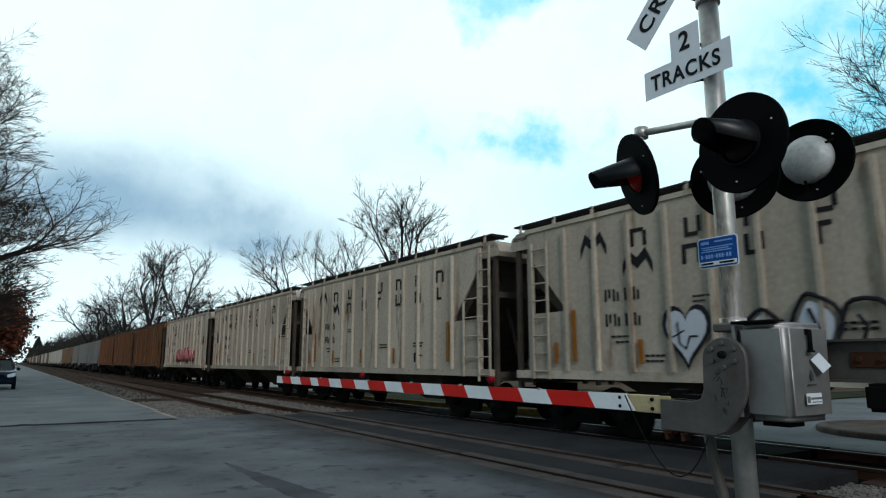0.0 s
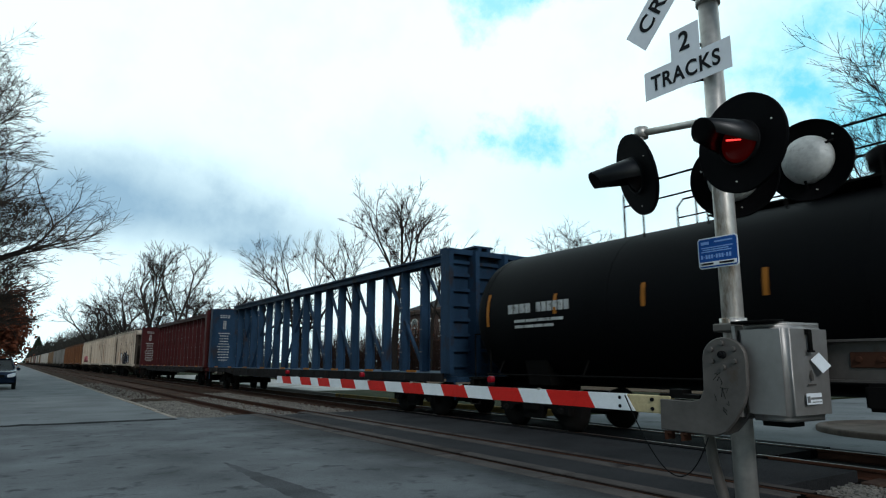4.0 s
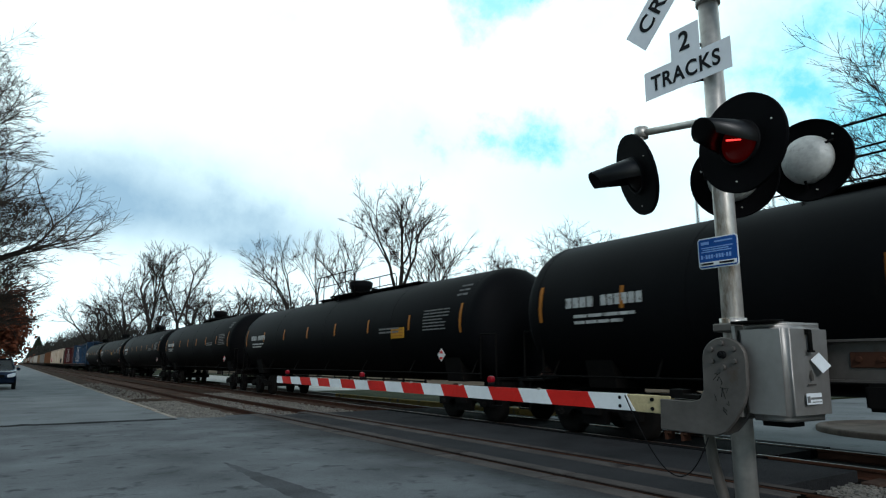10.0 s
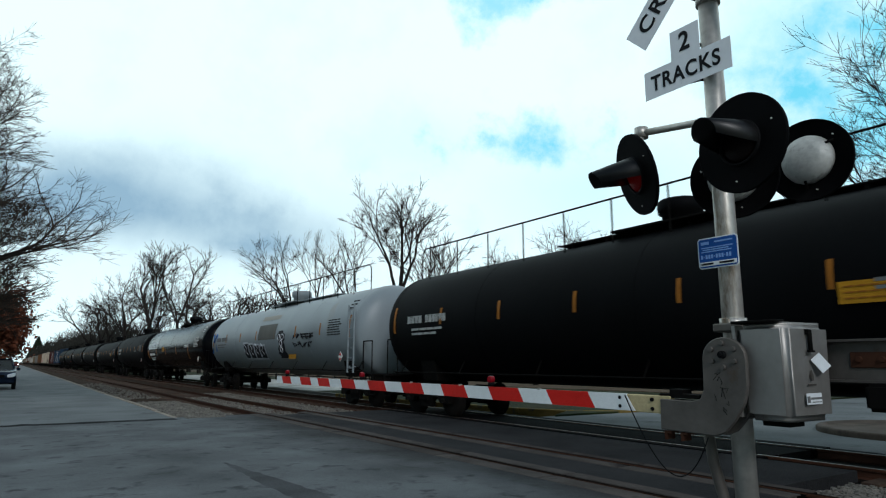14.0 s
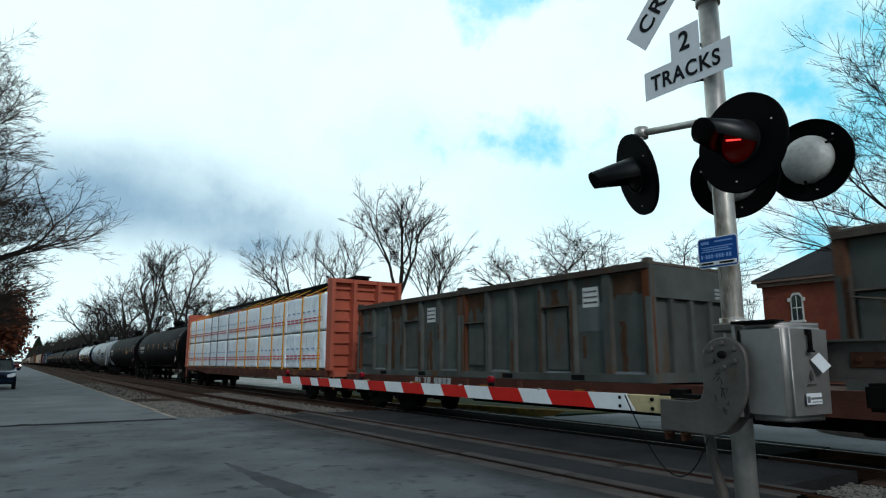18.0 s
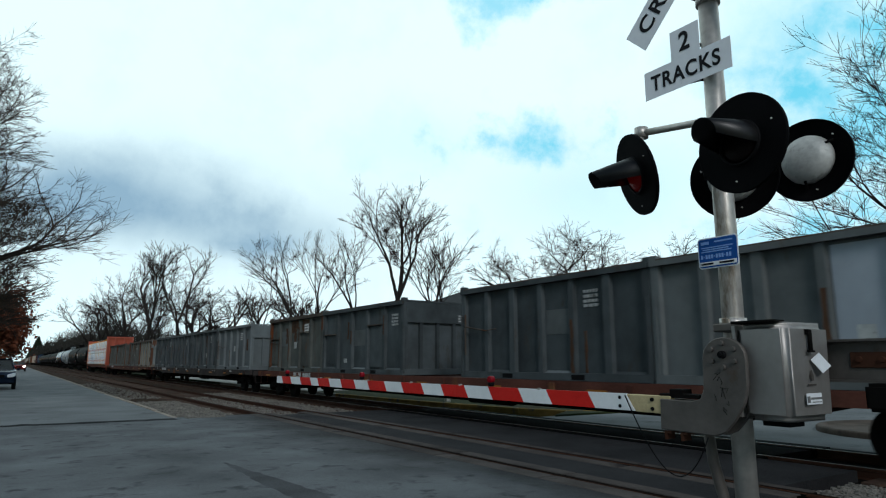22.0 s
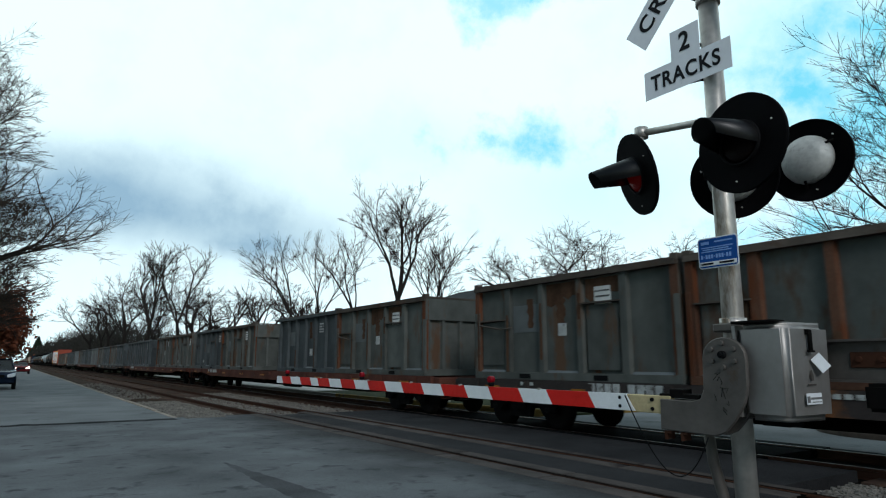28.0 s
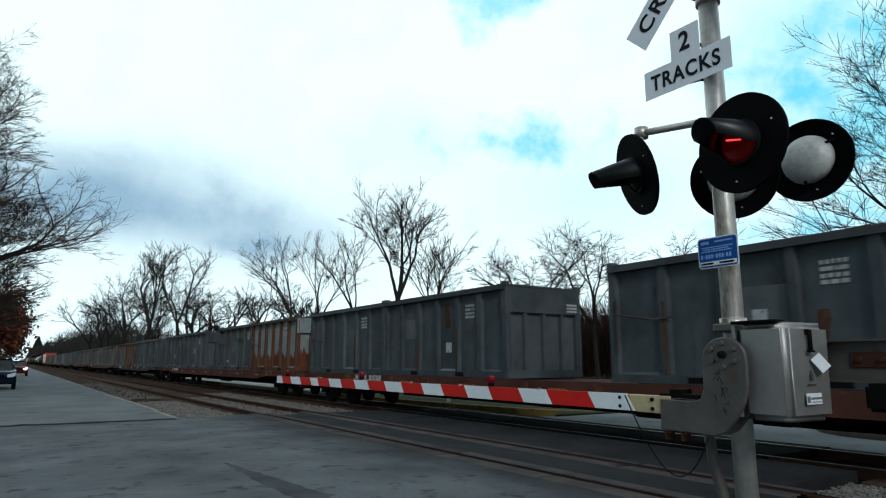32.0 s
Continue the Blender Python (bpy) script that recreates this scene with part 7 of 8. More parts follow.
# ---- trees ----
def bare_tree(name, x, y, height, spread, seed, label, limbs=3, twigs=2, lean=(0, 0), trunk_r=None, fork=0.4, twig_mat="twig", levels=6, bark="bark", rise=0.10, thin=1.0, along=None, lift=0.5, limb=0.2, extra=0):
    """A leafless tree: a bare trunk that forks again and again into a fan of fine twigs.
    With along=(low, high) the trunk goes on to the top and its limbs leave it between those heights."""
    rng = random.Random(seed)
    tree = thing(name, label, "tree", "bare trees along the railway", pose(x, y, -0.3))
    wood, fine = ([], []), ([], [])
    r0 = trunk_r or height * 0.017

    def seg(store, a, b, ra, rb, n):
        vs, fs = store
        q = (b - a).to_track_quat("Z", "Y").to_matrix()
        k = len(vs)
        for p, r in ((a, ra), (b, rb)):
            for i in range(n):
                t = i * math.tau / n
                vs.append(p + q @ Vector((r * math.cos(t), r * math.sin(t), 0)))
        for i in range(n):
            fs.append((k + i, k + (i + 1) % n, k + n + (i + 1) % n, k + n + i))

    def away(d, turn, angle):
        side = Vector((math.cos(turn), math.sin(turn), 0))
        side = side - d * side.dot(d)
        side = side.normalized() if side.length > 0.05 else d.orthogonal().normalized()
        return (d * math.cos(angle) + side * math.sin(angle)).normalized()

    def grow(p, d, ln, r, level):
        last = level >= levels
        steps = 6 if level < 2 else (4 if level < 4 else 3 if not last else 2)
        a, pts = p.copy(), []
        bow = Vector((rng.gauss(0, 1), rng.gauss(0, 1), rng.gauss(0, 0.5))) * (0.035 + 0.02 * level)
        if level == 0:
            bow *= 0.4
        for k in range(steps):
            wob = Vector((rng.gauss(0, 1), rng.gauss(0, 1), rng.gauss(0, 0.6))) * (0.028 + 0.022 * level)
            d = (d + bow + wob + Vector((0, 0, rise if level else 0.05))).normalized()
            b = a + d * (ln / steps)
            end = 0.75 if not last else 0.3
            ra, rb = r * (1 - (1 - end) * k / steps), r * (1 - (1 - end) * (k + 1) / steps)
            seg(wood if level < 3 else fine, a, b, max(ra, 0.0060 * thin), max(rb, 0.0045 * thin), 8 if level == 0 else (5 if level < 3 else 3))
            pts.append((b.copy(), d.copy(), rb))
            a = b
        if last:
            return
        turn = rng.uniform(0, math.tau)
        kids = limbs if level == 0 else 2
        for k in range(kids):
            ang = (0.14 if k == 0 and level else rng.uniform(0.30, 0.62)) * spread
            grow(a, away(d, turn + k * math.tau / kids + rng.uniform(-0.4, 0.4), ang), ln * rng.uniform(0.62, 0.86) * (1.0 if level else 0.62 / fork * 0.42), r * (0.66 if k == 0 else rng.uniform(0.46, 0.60)), level + 1)
        if level:
            for k in range((twigs + (extra if level > 2 else 0)) if level > 1 else 1):
                at, dd, rr = pts[rng.randrange(1 if level > 2 else 2 if level == 2 else 3, len(pts))]
                ang = rng.uniform(0.5, 1.0) * min(1.15, 0.4 + 0.6 * spread)
                grow(at, away(dd, rng.uniform(0, math.tau), ang), ln * rng.uniform(0.40, 0.70), rr * rng.uniform(0.32, 0.48), level + (1 if level < 3 else 2))

    up = Vector((lean[0], lean[1], 1)).normalized()
    if along is None:
        grow(Vector((0, 0, 0)), up, height * fork, r0, 0)
    else:
        a = Vector((0, 0, 0))
        d = up
        for k in range(12):
            d = (d + Vector((rng.gauss(0, 0.05), rng.gauss(0, 0.05), 0.06))).normalized()
            b = a + d * height * 0.8 / 12
            ra, rb = r0 * (1 - 0.062 * k), r0 * (1 - 0.062 * (k + 1))
            seg(wood, a, b, ra, rb, 10)
            for j in range(limbs):
                z = a.z / height
                if along[0] <= z <= along[1]:
                    turn = k * 2.4 + j * math.tau / limbs + rng.uniform(-0.4, 0.4)
                    tilt = lift * rng.uniform(0.5, 1.5) + 0.5 * (z - along[0])
                    nd = Vector((math.cos(turn), math.sin(turn), math.tan(min(tilt, 1.2)))).normalized()
                    grow(b, nd, height * limb * rng.uniform(0.7, 1.15) * (1.15 - 0.28 * z), rb * rng.uniform(0.32, 0.55), 1)
            a = b
        grow(a, d, height * 0.10, rb, 1)
    top = max(v.z for v in wood[0] + fine[0])
    k = height / top
    for nm, (vs, fs), m in (("trunk", wood, bark), ("crown", fine, twig_mat)):
        me = bpy.data.meshes.new(nm)
        me.from_pydata([v * k for v in vs], [], fs)
        me.materials.append(M[m])
        ob = new(nm, me)
        ob.parent = tree
    return tree


def brush():
    """Leafless thicket behind the far road: many thin upright stems and twigs."""
    rng = random.Random(31)
    for block, (x0, x1, y0, y1, n, h0, h1) in enumerate(((34, 44, 27, 44, 1300, 4.5, 7.5), (30, 38, 44, 80, 900, 3.0, 6.5), (46, 60, 32, 70, 700, 6.0, 9.5))):
        vs, fs = [], []
        for k in range(n):
            p = Vector((rng.uniform(x0, x1), rng.uniform(y0, y1), 0))
            h = rng.uniform(h0, h1)
            for j in range(7):
                d = Vector((rng.gauss(0, 0.28), rng.gauss(0, 0.28), 1)).normalized()
                a = p + Vector((rng.gauss(0, 0.3), rng.gauss(0, 0.3), h * rng.uniform(0, 0.55)))
                b = a + d * h * rng.uniform(0.25, 0.5)
                r = rng.uniform(0.012, 0.03)
                i = len(vs)
                q = d.to_track_quat("Z", "Y").to_matrix()
                for c, rr in ((a, r), (b, r * 0.4)):
                    for t in range(3):
                        vs.append(c + q @ Vector((rr * math.cos(t * 2.1), rr * math.sin(t * 2.1), 0)))
                fs += [(i + t, i + (t + 1) % 3, i + 3 + (t + 1) % 3, i + 3 + t) for t in range(3)]
        me = bpy.data.meshes.new("thicket")
        me.from_pydata(vs, [], fs)
        me.materials.append(M["brush"])
        tagged(new("thicket", me), "dense leafless brown thicket behind the railway", "thicket", kind="stuff")


def leafy(name, x, y, h, w, seed, label, material="rust_leaf", n=2600, low=0.5, leaf=0.16, cone=False):
    """A tree that keeps its leaves: trunk, limbs and many small leaf clumps."""
    rng = random.Random(seed)
    tree = thing(name, label, "tree", m=pose(x, y, 0))
    bm = B()
    tube(bm, (0, 0, -0.2), (0.1, 0, h * 0.55), 0.18, 0.10, 10)
    tips = []
    for k in range(16):
        a = rng.uniform(0, math.tau)
        z = h * rng.uniform(0.2, 0.6)
        tip = Vector((math.cos(a) * w * rng.uniform(0.4, 0.95), math.sin(a) * w * rng.uniform(0.4, 0.95), z + h * rng.uniform(0.05, 0.38)))
        tube(bm, (0.05, 0, z), tip, 0.06, 0.015, 6)
        tips.append(tip)
    part("trunk", bm, "bark", tree)
    vs, fs = [], []
    for k in range(n):
        t = rng.choice(tips)
        c = t + Vector((rng.gauss(0, w * 0.22), rng.gauss(0, w * 0.22), rng.gauss(0, h * 0.09)))
        if cone:               # an evergreen narrows to its tip
            z = rng.random() ** 1.6
            a, r = rng.uniform(0, math.tau), w * (1 - z) * rng.uniform(0.55, 1.08) + 0.2
            c = Vector((r * math.cos(a), r * math.sin(a), low + (h - low) * z))
        if c.z < low:
            continue
        u = Vector((rng.gauss(0, 1), rng.gauss(0, 1), rng.gauss(0, 1))).normalized()
        v = u.orthogonal().normalized()
        s = leaf * rng.uniform(0.5, 1.3)
        i = len(vs)
        vs += [c + u * s, c + v * s * 0.6, c - u * s, c - v * s * 0.6 + u.cross(v) * s * 0.3]
        fs.append((i, i + 1, i + 2, i + 3))
    me = bpy.data.meshes.new("crown")
    me.from_pydata(vs, [], fs)
    me.materials.append(M[material])
    ob = new("crown", me)
    ob.parent = tree
    return tree


def far_woods():
    """Woods towards the end of the line, on both sides."""
    rng = random.Random(12)
    vs, fs = [], []

    def twig(a, d, ln, r):
        q = d.to_track_quat("Z", "Y").to_matrix()
        i = len(vs)
        for c, rr in ((a, r), (a + d * ln, r * 0.4)):
            for t in range(3):
                vs.append(c + q @ Vector((rr * math.cos(t * 2.1), rr * math.sin(t * 2.1), 0)))
        fs.extend([(i + t, i + (t + 1) % 3, i + 3 + (t + 1) % 3, i + 3 + t) for t in range(3)])
    for k in range(640):
        y = 130 + 850 * rng.random() ** 1.7
        x = 16 + rng.uniform(0, 22) * (1 + y / 300) if k % 4 else -12 - rng.uniform(0, 12) * (1 + y / 300)
        h = rng.uniform(9, 16) * (0.75 if k % 4 else 1.0)
        p = Vector((x, y, 0))
        s = 0.7 + y / 400
        twig(p, Vector((0, 0, 1)), h * 0.6, 0.20 * s)
        for j in range(34):
            d = Vector((rng.gauss(0, 0.5), rng.gauss(0, 0.5), 0.8)).normalized()
            twig(p + Vector((rng.gauss(0, 1.3), rng.gauss(0, 1.3), h * rng.uniform(0.12, 0.7))), d, h * rng.uniform(0.15, 0.36), 0.05 * s)
    # a closed belt of fine dead twigs along the line
    for k in range(420):
        y = 175 + 620 * rng.random() ** 1.25
        p = Vector((16.5 + rng.uniform(0, 9) * (1 + y / 500), y, 0))
        h = rng.uniform(9.5, 15.0)
        s = 0.5 + y / 420
        for j in range(56):
            c = p + Vector((rng.gauss(0, 1.9), rng.gauss(0, 1.9), h * (0.06 + 0.80 * rng.random() ** 0.85)))
            twig(c, Vector((rng.gauss(0, 0.6), rng.gauss(0, 0.6), 0.7)).normalized(), h * rng.uniform(0.08, 0.2), 0.085 * s)
    me = bpy.data.meshes.new("far_trees")
    me.from_pydata(vs, [], fs)
    me.materials.append(M["far_wood"])
    tagged(new("far_trees", me), "distant bare winter woods along the line", "woods", kind="stuff")


BARE = "leafless tree with dark forking limbs and fine twigs"
bare_tree("bare_tree", 24.8, 43.7, 16.9, 0.90, 14, "tall " + BARE, limbs=3, twigs=3, levels=6, fork=0.38, thin=2.0, trunk_r=0.30, rise=0.075, extra=1)
for i, (x, y, h, sp) in enumerate(((19.8, 51.3, 13.4, 0.62), (23.7, 56.1, 14.4, 0.55), (24.3, 50.4, 13.8, 0.6), (27.0, 42.1, 12.2, 0.5), (31.1, 45.4, 12.8, 0.5), (18.5, 58.0, 9.5, 0.9))):
    bare_tree("bare_tree", x, y, h, sp, 40 + i, "slender " + BARE, limbs=3, twigs=3, levels=5, fork=0.42, thin=2.2, trunk_r=0.17, rise=0.05)
for i, (x, y, h, sp) in enumerate(((26.6, 29.5, 9.9, 1.2), (29.5, 27.1, 10.9, 1.35), (32.3, 23.6, 10.7, 1.35))):
    bare_tree("bare_tree", x, y, h, sp, 60 + i, "crooked " + BARE, limbs=3, twigs=3, levels=6, fork=0.36, thin=1.5, trunk_r=0.17, rise=0.02)
for i, (x, y, h, sp) in enumerate(((14.8, 93.8, 18.6, 0.85), (17.9, 88.2, 18.2, 0.9), (15.3, 119, 18.0, 0.9), (12.5, 141, 16.0, 1.0), (20.4, 77.4, 10.3, 1.1), (17.5, 104, 14.5, 1.0), (19.6, 84, 12.6, 1.0), (22, 70, 10.0, 1.1), (14.4, 130, 14.5, 1.0), (16.5, 98, 12.5, 1.0), (19, 110, 15.5, 0.9), (17, 126, 16.5, 1.0), (21, 96, 13.5, 1.0), (15.5, 150, 15.5, 1.0), (18.5, 76, 8.0, 1.1), (24, 62, 8.5, 1.1), (26, 66, 10.5, 1.0))):
    bare_tree("bare_tree", x, y, h, sp, 70 + i, "distant " + BARE, limbs=3, twigs=3, levels=5, fork=0.38 if i % 3 else 0.30, thin=3.6, trunk_r=0.28, rise=0.045)
for i, (x, y, h, lm) in enumerate(((-3.1, 26.0, 14.6, 0.150), (-2.9, 37.0, 12.0, 0.19), (-3.4, 49.0, 11.0, 0.21))):
    bare_tree("street_tree", x, y, h, 1.05, 11 + 3 * i, "large street tree with low spreading leafless limbs", limbs=2, twigs=5, levels=6 if i == 0 else 5, trunk_r=0.36, twig_mat="twig_pale", thin=1.1 + 0.7 * i, along=(0.16, 0.9), lift=0.25, limb=lm, rise=0.03)
bare_tree("bare_tree", 30.2, 9.2, 17.5, 0.95, 22, "large " + BARE, limbs=2, twigs=4, levels=5, trunk_r=0.42, thin=1.9, along=(0.18, 0.9), lift=0.6, limb=0.20, rise=0.04)
leafy("oak_tree", -1.7, 66, 8.4, 2.6, 5, "small oak that keeps rust-brown dead leaves", n=7500, leaf=0.19)
leafy("oak_tree", -3.4, 52, 6.8, 2.3, 6, "small oak that keeps rust-brown dead leaves", n=5500, leaf=0.17)
leafy("shrub", 33.5, 56.0, 6.0, 2.2, 9, "bushy shrub with red-brown leaves", n=900)
for i, (x, y, h) in enumerate(((27.0, 1000, 34), (36, 960, 26), (44, 900, 24))):
    leafy("pine_tree", x, y, h, 14.0 - 2 * (i > 0), 30 + i, "distant dark evergreen tree", "pine", n=2200, low=1.0, leaf=1.7, cone=True)
brush()
far_woods()


def shade_belts():
    """Plain dark belts, unseen, added to dim reflections and low sky light."""
    rng = random.Random(77)
    for name, run in (("tree_belt", [(-24, y) for y in range(-90, 260, 5)]), ("tree_belt", [(x, -60) for x in range(-24, 90, 5)])):
        bm = B()
        lo, hi = [], []
        for x, y in run:
            h = rng.uniform(2.2, 4.0)
            dx, dy = (rng.uniform(-1, 1), 0) if x == -24 else (0, rng.uniform(-1, 1))
            lo.append((x + dx, y + dy, -0.5))
            hi.append((x + 2 * dx, y + 2 * dy, h))
        back = [(p[0] - (3 if run[0][0] == run[1][0] else 0), p[1] - (0 if run[0][0] == run[1][0] else 3), p[2]) for p in lo]
        v = [[bm.verts.new(p) for p in ring] for ring in (lo, hi, back)]
        for k in range(len(run) - 1):
            for r, q in ((0, 1), (1, 2)):
                bm.faces.new((v[r][k], v[r][k + 1], v[q][k + 1], v[q][k]))
        tagged(part(name, bm, "belt"), "unseen dark belt added behind the view to block low sky light", "woods", kind="stuff")


shade_belts()


# ---- buildings ----
def window(parent, x, y, z0, z1, w):
    """An arched sash window on a wall that faces -x."""
    bm = B()
    slab(bm, [(y - w / 2 - 0.10, z0), (y + w / 2 + 0.10, z0), (y + w / 2 + 0.10, z1 - 0.25), (y + w / 2, z1 + 0.02), (y + 0.2, z1 + 0.16), (y - 0.2, z1 + 0.16), (y - w / 2, z1 + 0.02), (y - w / 2 - 0.10, z1 - 0.25)], "x", x - 0.06, x - 0.005)
    fr = part("window", bm, "trim", parent, "pale arched window surround")
    bm = B()
    slab(bm, [(y - w / 2, z0 + 0.06), (y + w / 2, z0 + 0.06), (y + w / 2, z1 - 0.2), (y + w / 4, z1), (y - w / 4, z1), (y - w / 2, z1 - 0.2)], "x", x - 0.075, x - 0.06)
    part("pane", bm, "glass", fr, "dark reflecting glass")
    bm = B()
    box(bm, x - 0.085, y, (z0 + z1) / 2, 0.03, 0.05, z1 - z0 - 0.1)
    box(bm, x - 0.085, y, (z0 + z1) / 2, 0.03, w, 0.06)
    part("sash", bm, "trim", fr)
    bm = B()
    box(bm, x - 0.09, y, z0 - 0.04, 0.20, w + 0.35, 0.12)
    part("sill", bm, "trim", fr)
    for s in (-1, 1):
        bm = B()
        box(bm, x - 0.07, y + s * (w / 2 + 0.14), z1 - 0.32, 0.12, 0.22, 0.24)
        part("hood_stop", bm, "trim", fr)


def house(x, y1, y0, depth, eave, ridge, win_y, rows, label, win_w=1.0, brick="brick"):
    h = thing("brick_house", label, "house", m=pose(0, 0, 0))
    bm = B()
    box(bm, x + depth / 2, (y0 + y1) / 2, eave / 2, depth, y1 - y0, eave)
    part("wall", bm, brick, h)
    bm = B()
    box(bm, x + depth / 2, (y0 + y1) / 2, eave + 0.10, depth + 1.0, y1 - y0 + 1.0, 0.20)
    box(bm, x + depth / 2, (y0 + y1) / 2, eave - 0.14, depth + 0.5, y1 - y0 + 0.5, 0.28)
    part("cornice", bm, "cornice", h, "dull brown moulded cornice")
    bm = B()
    e = 0.55
    a = [bm.verts.new(p) for p in ((x - e, y0 - e, eave + 0.2), (x + depth + e, y0 - e, eave + 0.2), (x + depth + e, y1 + e, eave + 0.2), (x - e, y1 + e, eave + 0.2))]
    inset = depth / 2
    b = [bm.verts.new(p) for p in ((x + inset, y0 + inset, ridge), (x + inset, y1 - inset, ridge))]
    bm.faces.new(a[::-1])
    bm.faces.new((a[0], a[3], b[1], b[0]))
    bm.faces.new((a[1], b[0], b[1], a[2]))
    bm.faces.new((a[0], b[0], a[1]))
    bm.faces.new((a[3], a[2], b[1]))
    part("roof", bm, "slate", h, "dark slate hipped roof")
    for z0, z1 in rows:
        for y in win_y:
            window(h, x, y, z0, z1, win_w)
    return h


house(45, 25.2, 3.0, 9.0, 7.05, 10.6, (22.8, 19.05, 15.3, 11.5, 7.8), ((4.25, 6.05), (0.9, 2.75)), "two-storey red brick house with a slate roof and pale arched windows", 0.66)
house(39, 66.0, 50.0, 9.0, 7.2, 9.6, (64, 61, 58, 55, 52), ((4.3, 6.3), (0.9, 3.0)), "distant brown brick house with pale window surrounds", 1.1, "brick_far")


# ---- small things beyond the tracks ----
def bollard():
    bm = B()
    box(bm, 0, 0, 0.22, 0.16, 0.16, 0.56)
    soften(bm, 0.02, 2)
    b = tagged(part("bollard", bm, "galv"), "short grey metal marker post by the kerb", "post")
    b.matrix_basis = pose(13.3, 19.5, 0.0)


def sign_back():
    s = thing("road_sign", "grey back of a round road sign with a plate below", "road sign", m=pose(21.6, 15.74, 0))
    bm = B()
    tube(bm, (0, 0, -0.3), (0, 0, 1.6), 0.03, None, 10)
    part("post", bm, "galv", s)
    bm = B()
    turned(bm, [(-0.012, 0.30), (0.0, 0.30)], "x", 28, (-0.035, 0, 1.33))
    part("disc", bm, "lampback", s, "pale grey disc")
    bm = B()
    box(bm, -0.05, 0, 1.37, 0.006, 0.045, 0.34)
    part("disc_bar", bm, "ink", s)
    bm = B()
    box(bm, -0.055, 0, 1.005, 0.012, 0.62, 0.23)
    part("plate", bm, "sign_green", s, "dark green plate with a white arrow")
    bm = B()
    slab(bm, [(0.27, 1.005), (0.13, 1.075), (0.13, 0.935)], "x", -0.066, -0.062)
    bar_line(bm, -0.064, 0.11, 1.005, 0.36, 0.075, 5, 0.02)
    part("plate_print", bm, "sign_white", s)
    b = thing("lantern_post", "slim post with a small pale box lantern", "lamp post", m=pose(28.0, 21.24, 0))
    bm = B()
    tube(bm, (0, 0, -0.3), (0, 0, 2.7), 0.05, None, 10)
    part("post", bm, "under", b)
    bm = B()
    box(bm, 0, 0, 2.89, 0.20, 0.20, 0.42)
    soften(bm, 0.03, 1)
    part("lantern", bm, "trim", b)


def fence():
    f = thing("fence", "low dark rail fence behind the lawn", "fence", m=pose(19.0, 0, 0.03))
    for k in range(18):
        bm = B()
        box(bm, 0, 30 + k * 2.4, 0.45, 0.09, 0.09, 0.95)
        part("post", bm, "under", f)
    for z in (0.35, 0.65, 0.88):
        bm = B()
        box(bm, 0, 30 + 17 * 1.2, z, 0.05, 17 * 2.4, 0.07)
        part("rail", bm, "under", f)


bollard()
sign_back()
fence()


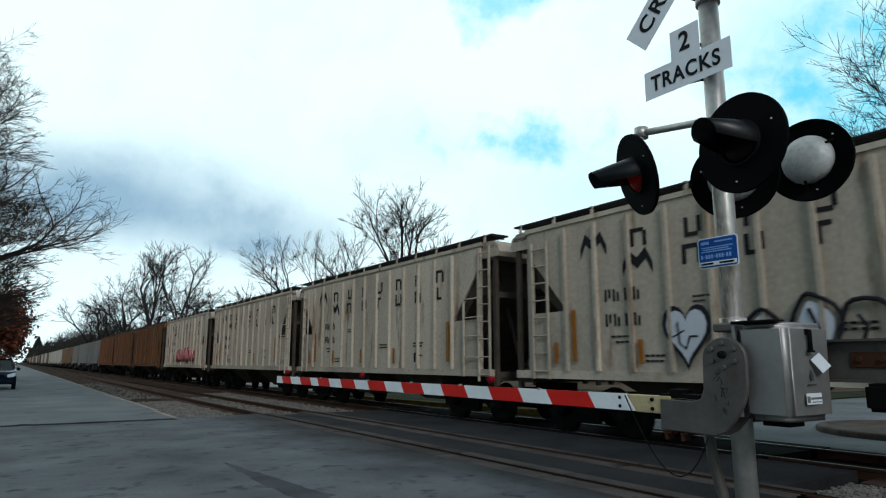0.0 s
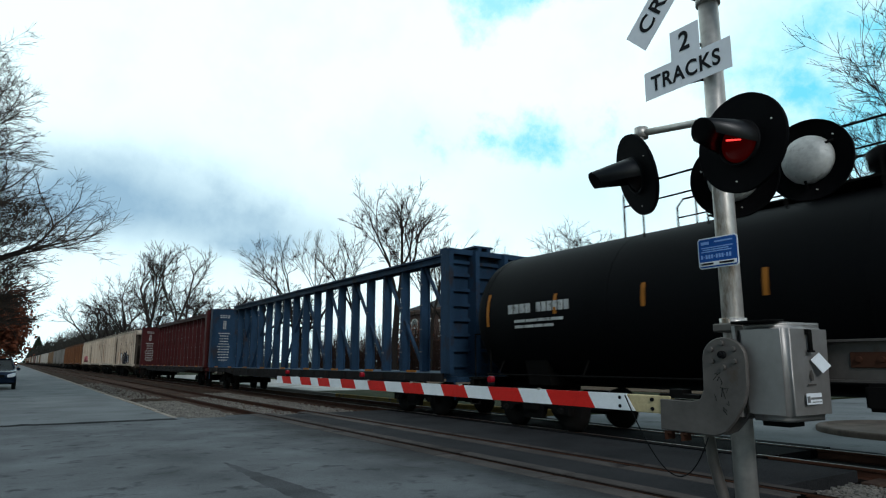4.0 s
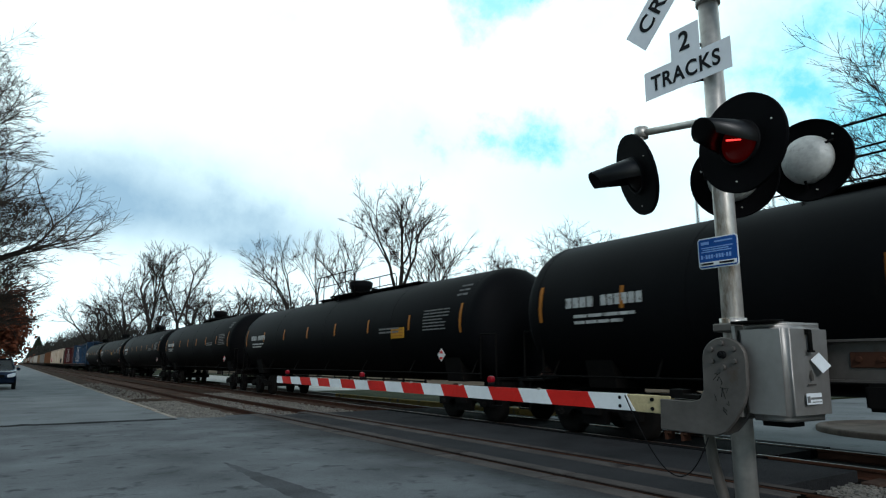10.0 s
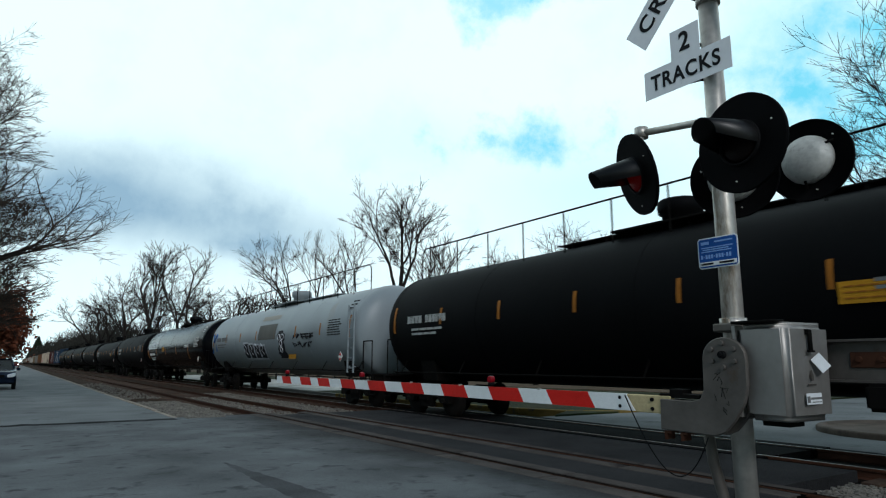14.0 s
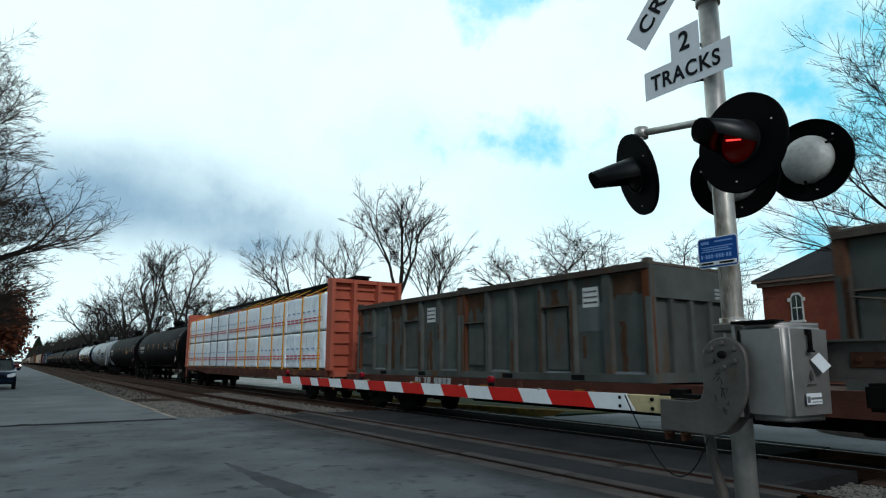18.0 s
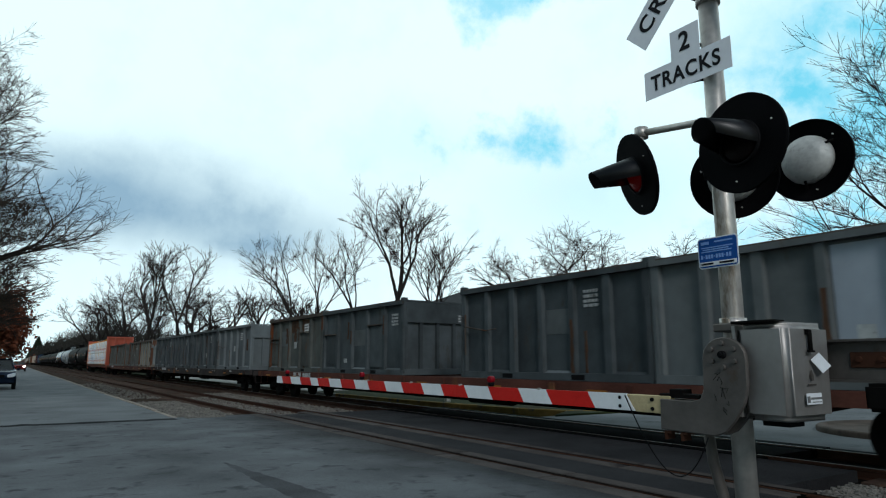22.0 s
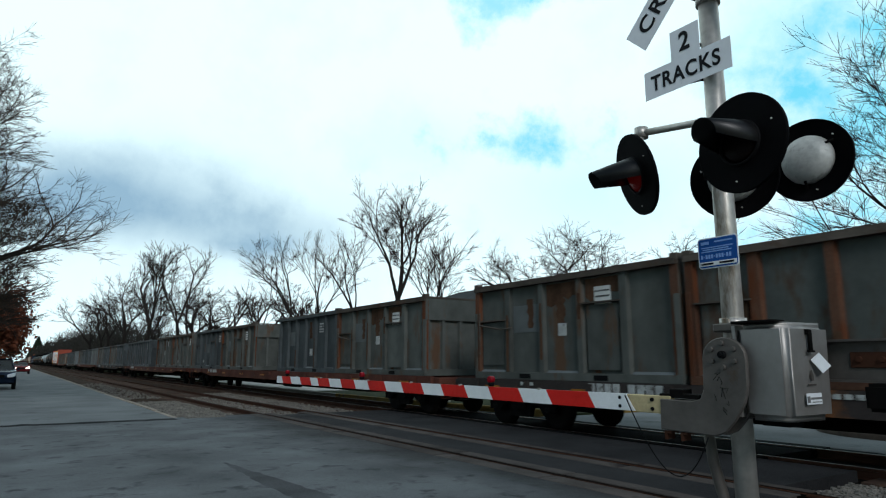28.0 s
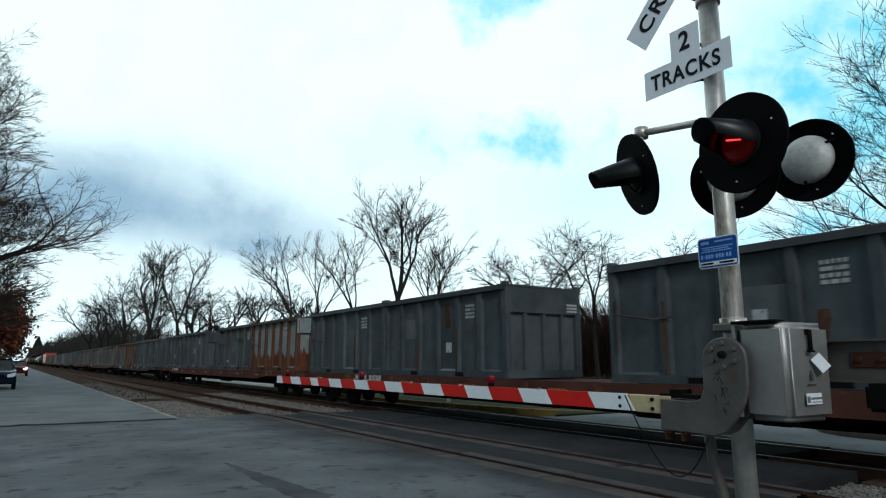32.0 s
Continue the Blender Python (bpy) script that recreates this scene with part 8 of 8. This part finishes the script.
# ---- vehicles on the street ----
def vehicle(name, label, paint, lights, tall):
    """A passenger car that faces -y: body, glass, lamps and wheels."""
    car = thing(name, label, "car")
    t = tall
    bm = B()
    prof = [(-2.25, 0.42), (-2.30, 0.62), (-2.22, 0.86), (-1.95, 0.96), (-1.05, 1.06), (0.9, 1.08), (2.15, 1.05), (2.30, 0.9), (2.28, 0.45), (1.85, 0.30), (-1.85, 0.28)]
    slab(bm, prof, "x", -0.90, 0.90)
    soften(bm, 0.07, 3)
    for f in bm.faces:
        f.smooth = True
    part("body", bm, paint, car)
    bm = B()
    lo = [(-0.82, -1.10), (0.82, -1.10), (0.82, 2.1), (-0.82, 2.1)]
    hi = [(-0.62, -0.35), (0.62, -0.35), (0.64, 1.75), (-0.64, 1.75)]
    a = [bm.verts.new((x, y, 1.02)) for x, y in lo]
    b = [bm.verts.new((x, y, 1.42 + t)) for x, y in hi]
    bm.faces.new(a[::-1])
    bm.faces.new(b)
    for i in range(4):
        bm.faces.new((a[i], a[(i + 1) % 4], b[(i + 1) % 4], b[i]))
    soften(bm, 0.05, 2)
    part("greenhouse", bm, "car_glass", car, "dark glazed cabin")
    bm = B()
    box(bm, 0, 0.72, 1.45 + t, 1.30, 2.2, 0.06)
    soften(bm, 0.03, 2)
    for sx in (-1, 1):
        tube(bm, (sx * 0.80, -1.08, 1.03), (sx * 0.63, -0.36, 1.43 + t), 0.035, None, 8)
        tube(bm, (sx * 0.82, 0.6, 1.03), (sx * 0.66, 0.6, 1.43 + t), 0.035, None, 8)
    part("roof", bm, paint, car)
    for sx in (-1, 1):
        bm = B()
        slab(bm, [(sx * 0.50, 0.66), (sx * 0.52, 0.80), (sx * 0.80, 0.88), (sx * 0.885, 0.86), (sx * 0.87, 0.72), (sx * 0.70, 0.65)], "y", -2.325, -2.12)
        soften(bm, 0.02, 2)
        part("headlight", bm, lights, car, "swept headlamp")
        bm = B()
        box(bm, sx * 0.99, -0.75, 1.06, 0.18, 0.10, 0.14)
        soften(bm, 0.03, 2)
        part("mirror", bm, paint, car)
        for y in (-1.45, 1.42):
            bm = B()
            turned(bm, [(sx * 0.92 - 0.10, 0.2), (sx * 0.92 - 0.10, 0.32), (sx * 0.92 - 0.06, 0.34), (sx * 0.92 + 0.06, 0.34), (sx * 0.92 + 0.09, 0.32), (sx * 0.92 + 0.09, 0.21)], "x", 24, (-sx * 0.07, y, 0.34))
            w = part("wheel", bm, "tyre", car)
            bm = B()
            turned(bm, [(sx * 0.90 - 0.02, 0.20), (sx * 0.90 + 0.02, 0.18), (sx * 0.90 + 0.03, 0.05)], "x", 16, (-sx * 0.04, y, 0.34))
            part("rim", bm, "chrome", w)
    bm = B()
    box(bm, 0, -2.275, 0.70, 0.8, 0.04, 0.18)
    part("grille", bm, "black", car)
    bm = B()
    box(bm, 0, -2.285, 0.46, 1.6, 0.06, 0.16)
    box(bm, 0, -2.30, 0.52, 0.34, 0.02, 0.12)
    soften(bm, 0.015, 1)
    part("bumper", bm, paint, car)
    return car


parked = vehicle("parked_car", "dark blue car standing at the side of the street", "car_blue", "headlamp", 0.16)
parked.matrix_basis = pose(-0.62, 43.3, -0.008)
coming = vehicle("approaching_car", "dark red car with lit headlamps coming slowly up the street", "car_wine", "headlamp_on", 0.10)


# ---- what moves ----
def motions():
    for ob, s, x, z in MOVING:
        walk(ob, [(0, pose(x, s, z)), (16, pose(x, s + SPEED * 16, z)), (32, pose(x, s + SPEED * 32, z))])
    # all wheelsets turn alike; they share one set of keys
    first = WHEELS[0]
    turn = math.degrees(SPEED / 0.43)
    walk(first, [(k / FPS, pose(0, 0, 0, -turn * k / FPS)) for k in range(32 * FPS + 1)])
    for ob in WHEELS[1:]:
        ob.rotation_mode = "QUATERNION"
    for ob in scene.objects:
        if ob is not first and ob.name.split(".")[0] == "wheelset":
            ob.rotation_mode = "QUATERNION"
            ob.animation_data_create()
            ob.animation_data.action = first.animation_data.action
            ob.animation_data.action_slot = first.animation_data.action_slot
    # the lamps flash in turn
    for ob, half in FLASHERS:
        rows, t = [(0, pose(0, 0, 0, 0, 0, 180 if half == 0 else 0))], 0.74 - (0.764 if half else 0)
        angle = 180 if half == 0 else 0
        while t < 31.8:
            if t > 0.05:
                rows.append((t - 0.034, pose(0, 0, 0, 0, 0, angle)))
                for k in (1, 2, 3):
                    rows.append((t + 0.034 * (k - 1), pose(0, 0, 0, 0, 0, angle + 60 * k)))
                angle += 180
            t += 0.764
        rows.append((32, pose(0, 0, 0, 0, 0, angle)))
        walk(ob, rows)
    rows = [(0, 330), (6, 300), (12, 255), (17, 190), (18.5, 165), (20, 143), (21.5, 126), (23, 114), (25, 104), (27.5, 96), (29, 91), (30.5, 86), (32, 82)]
    walk(coming, [(t, pose(1.05 if t < 28 else 1.05 - 0.11 * (t - 28), y, -0.008)) for t, y in rows])


motions()
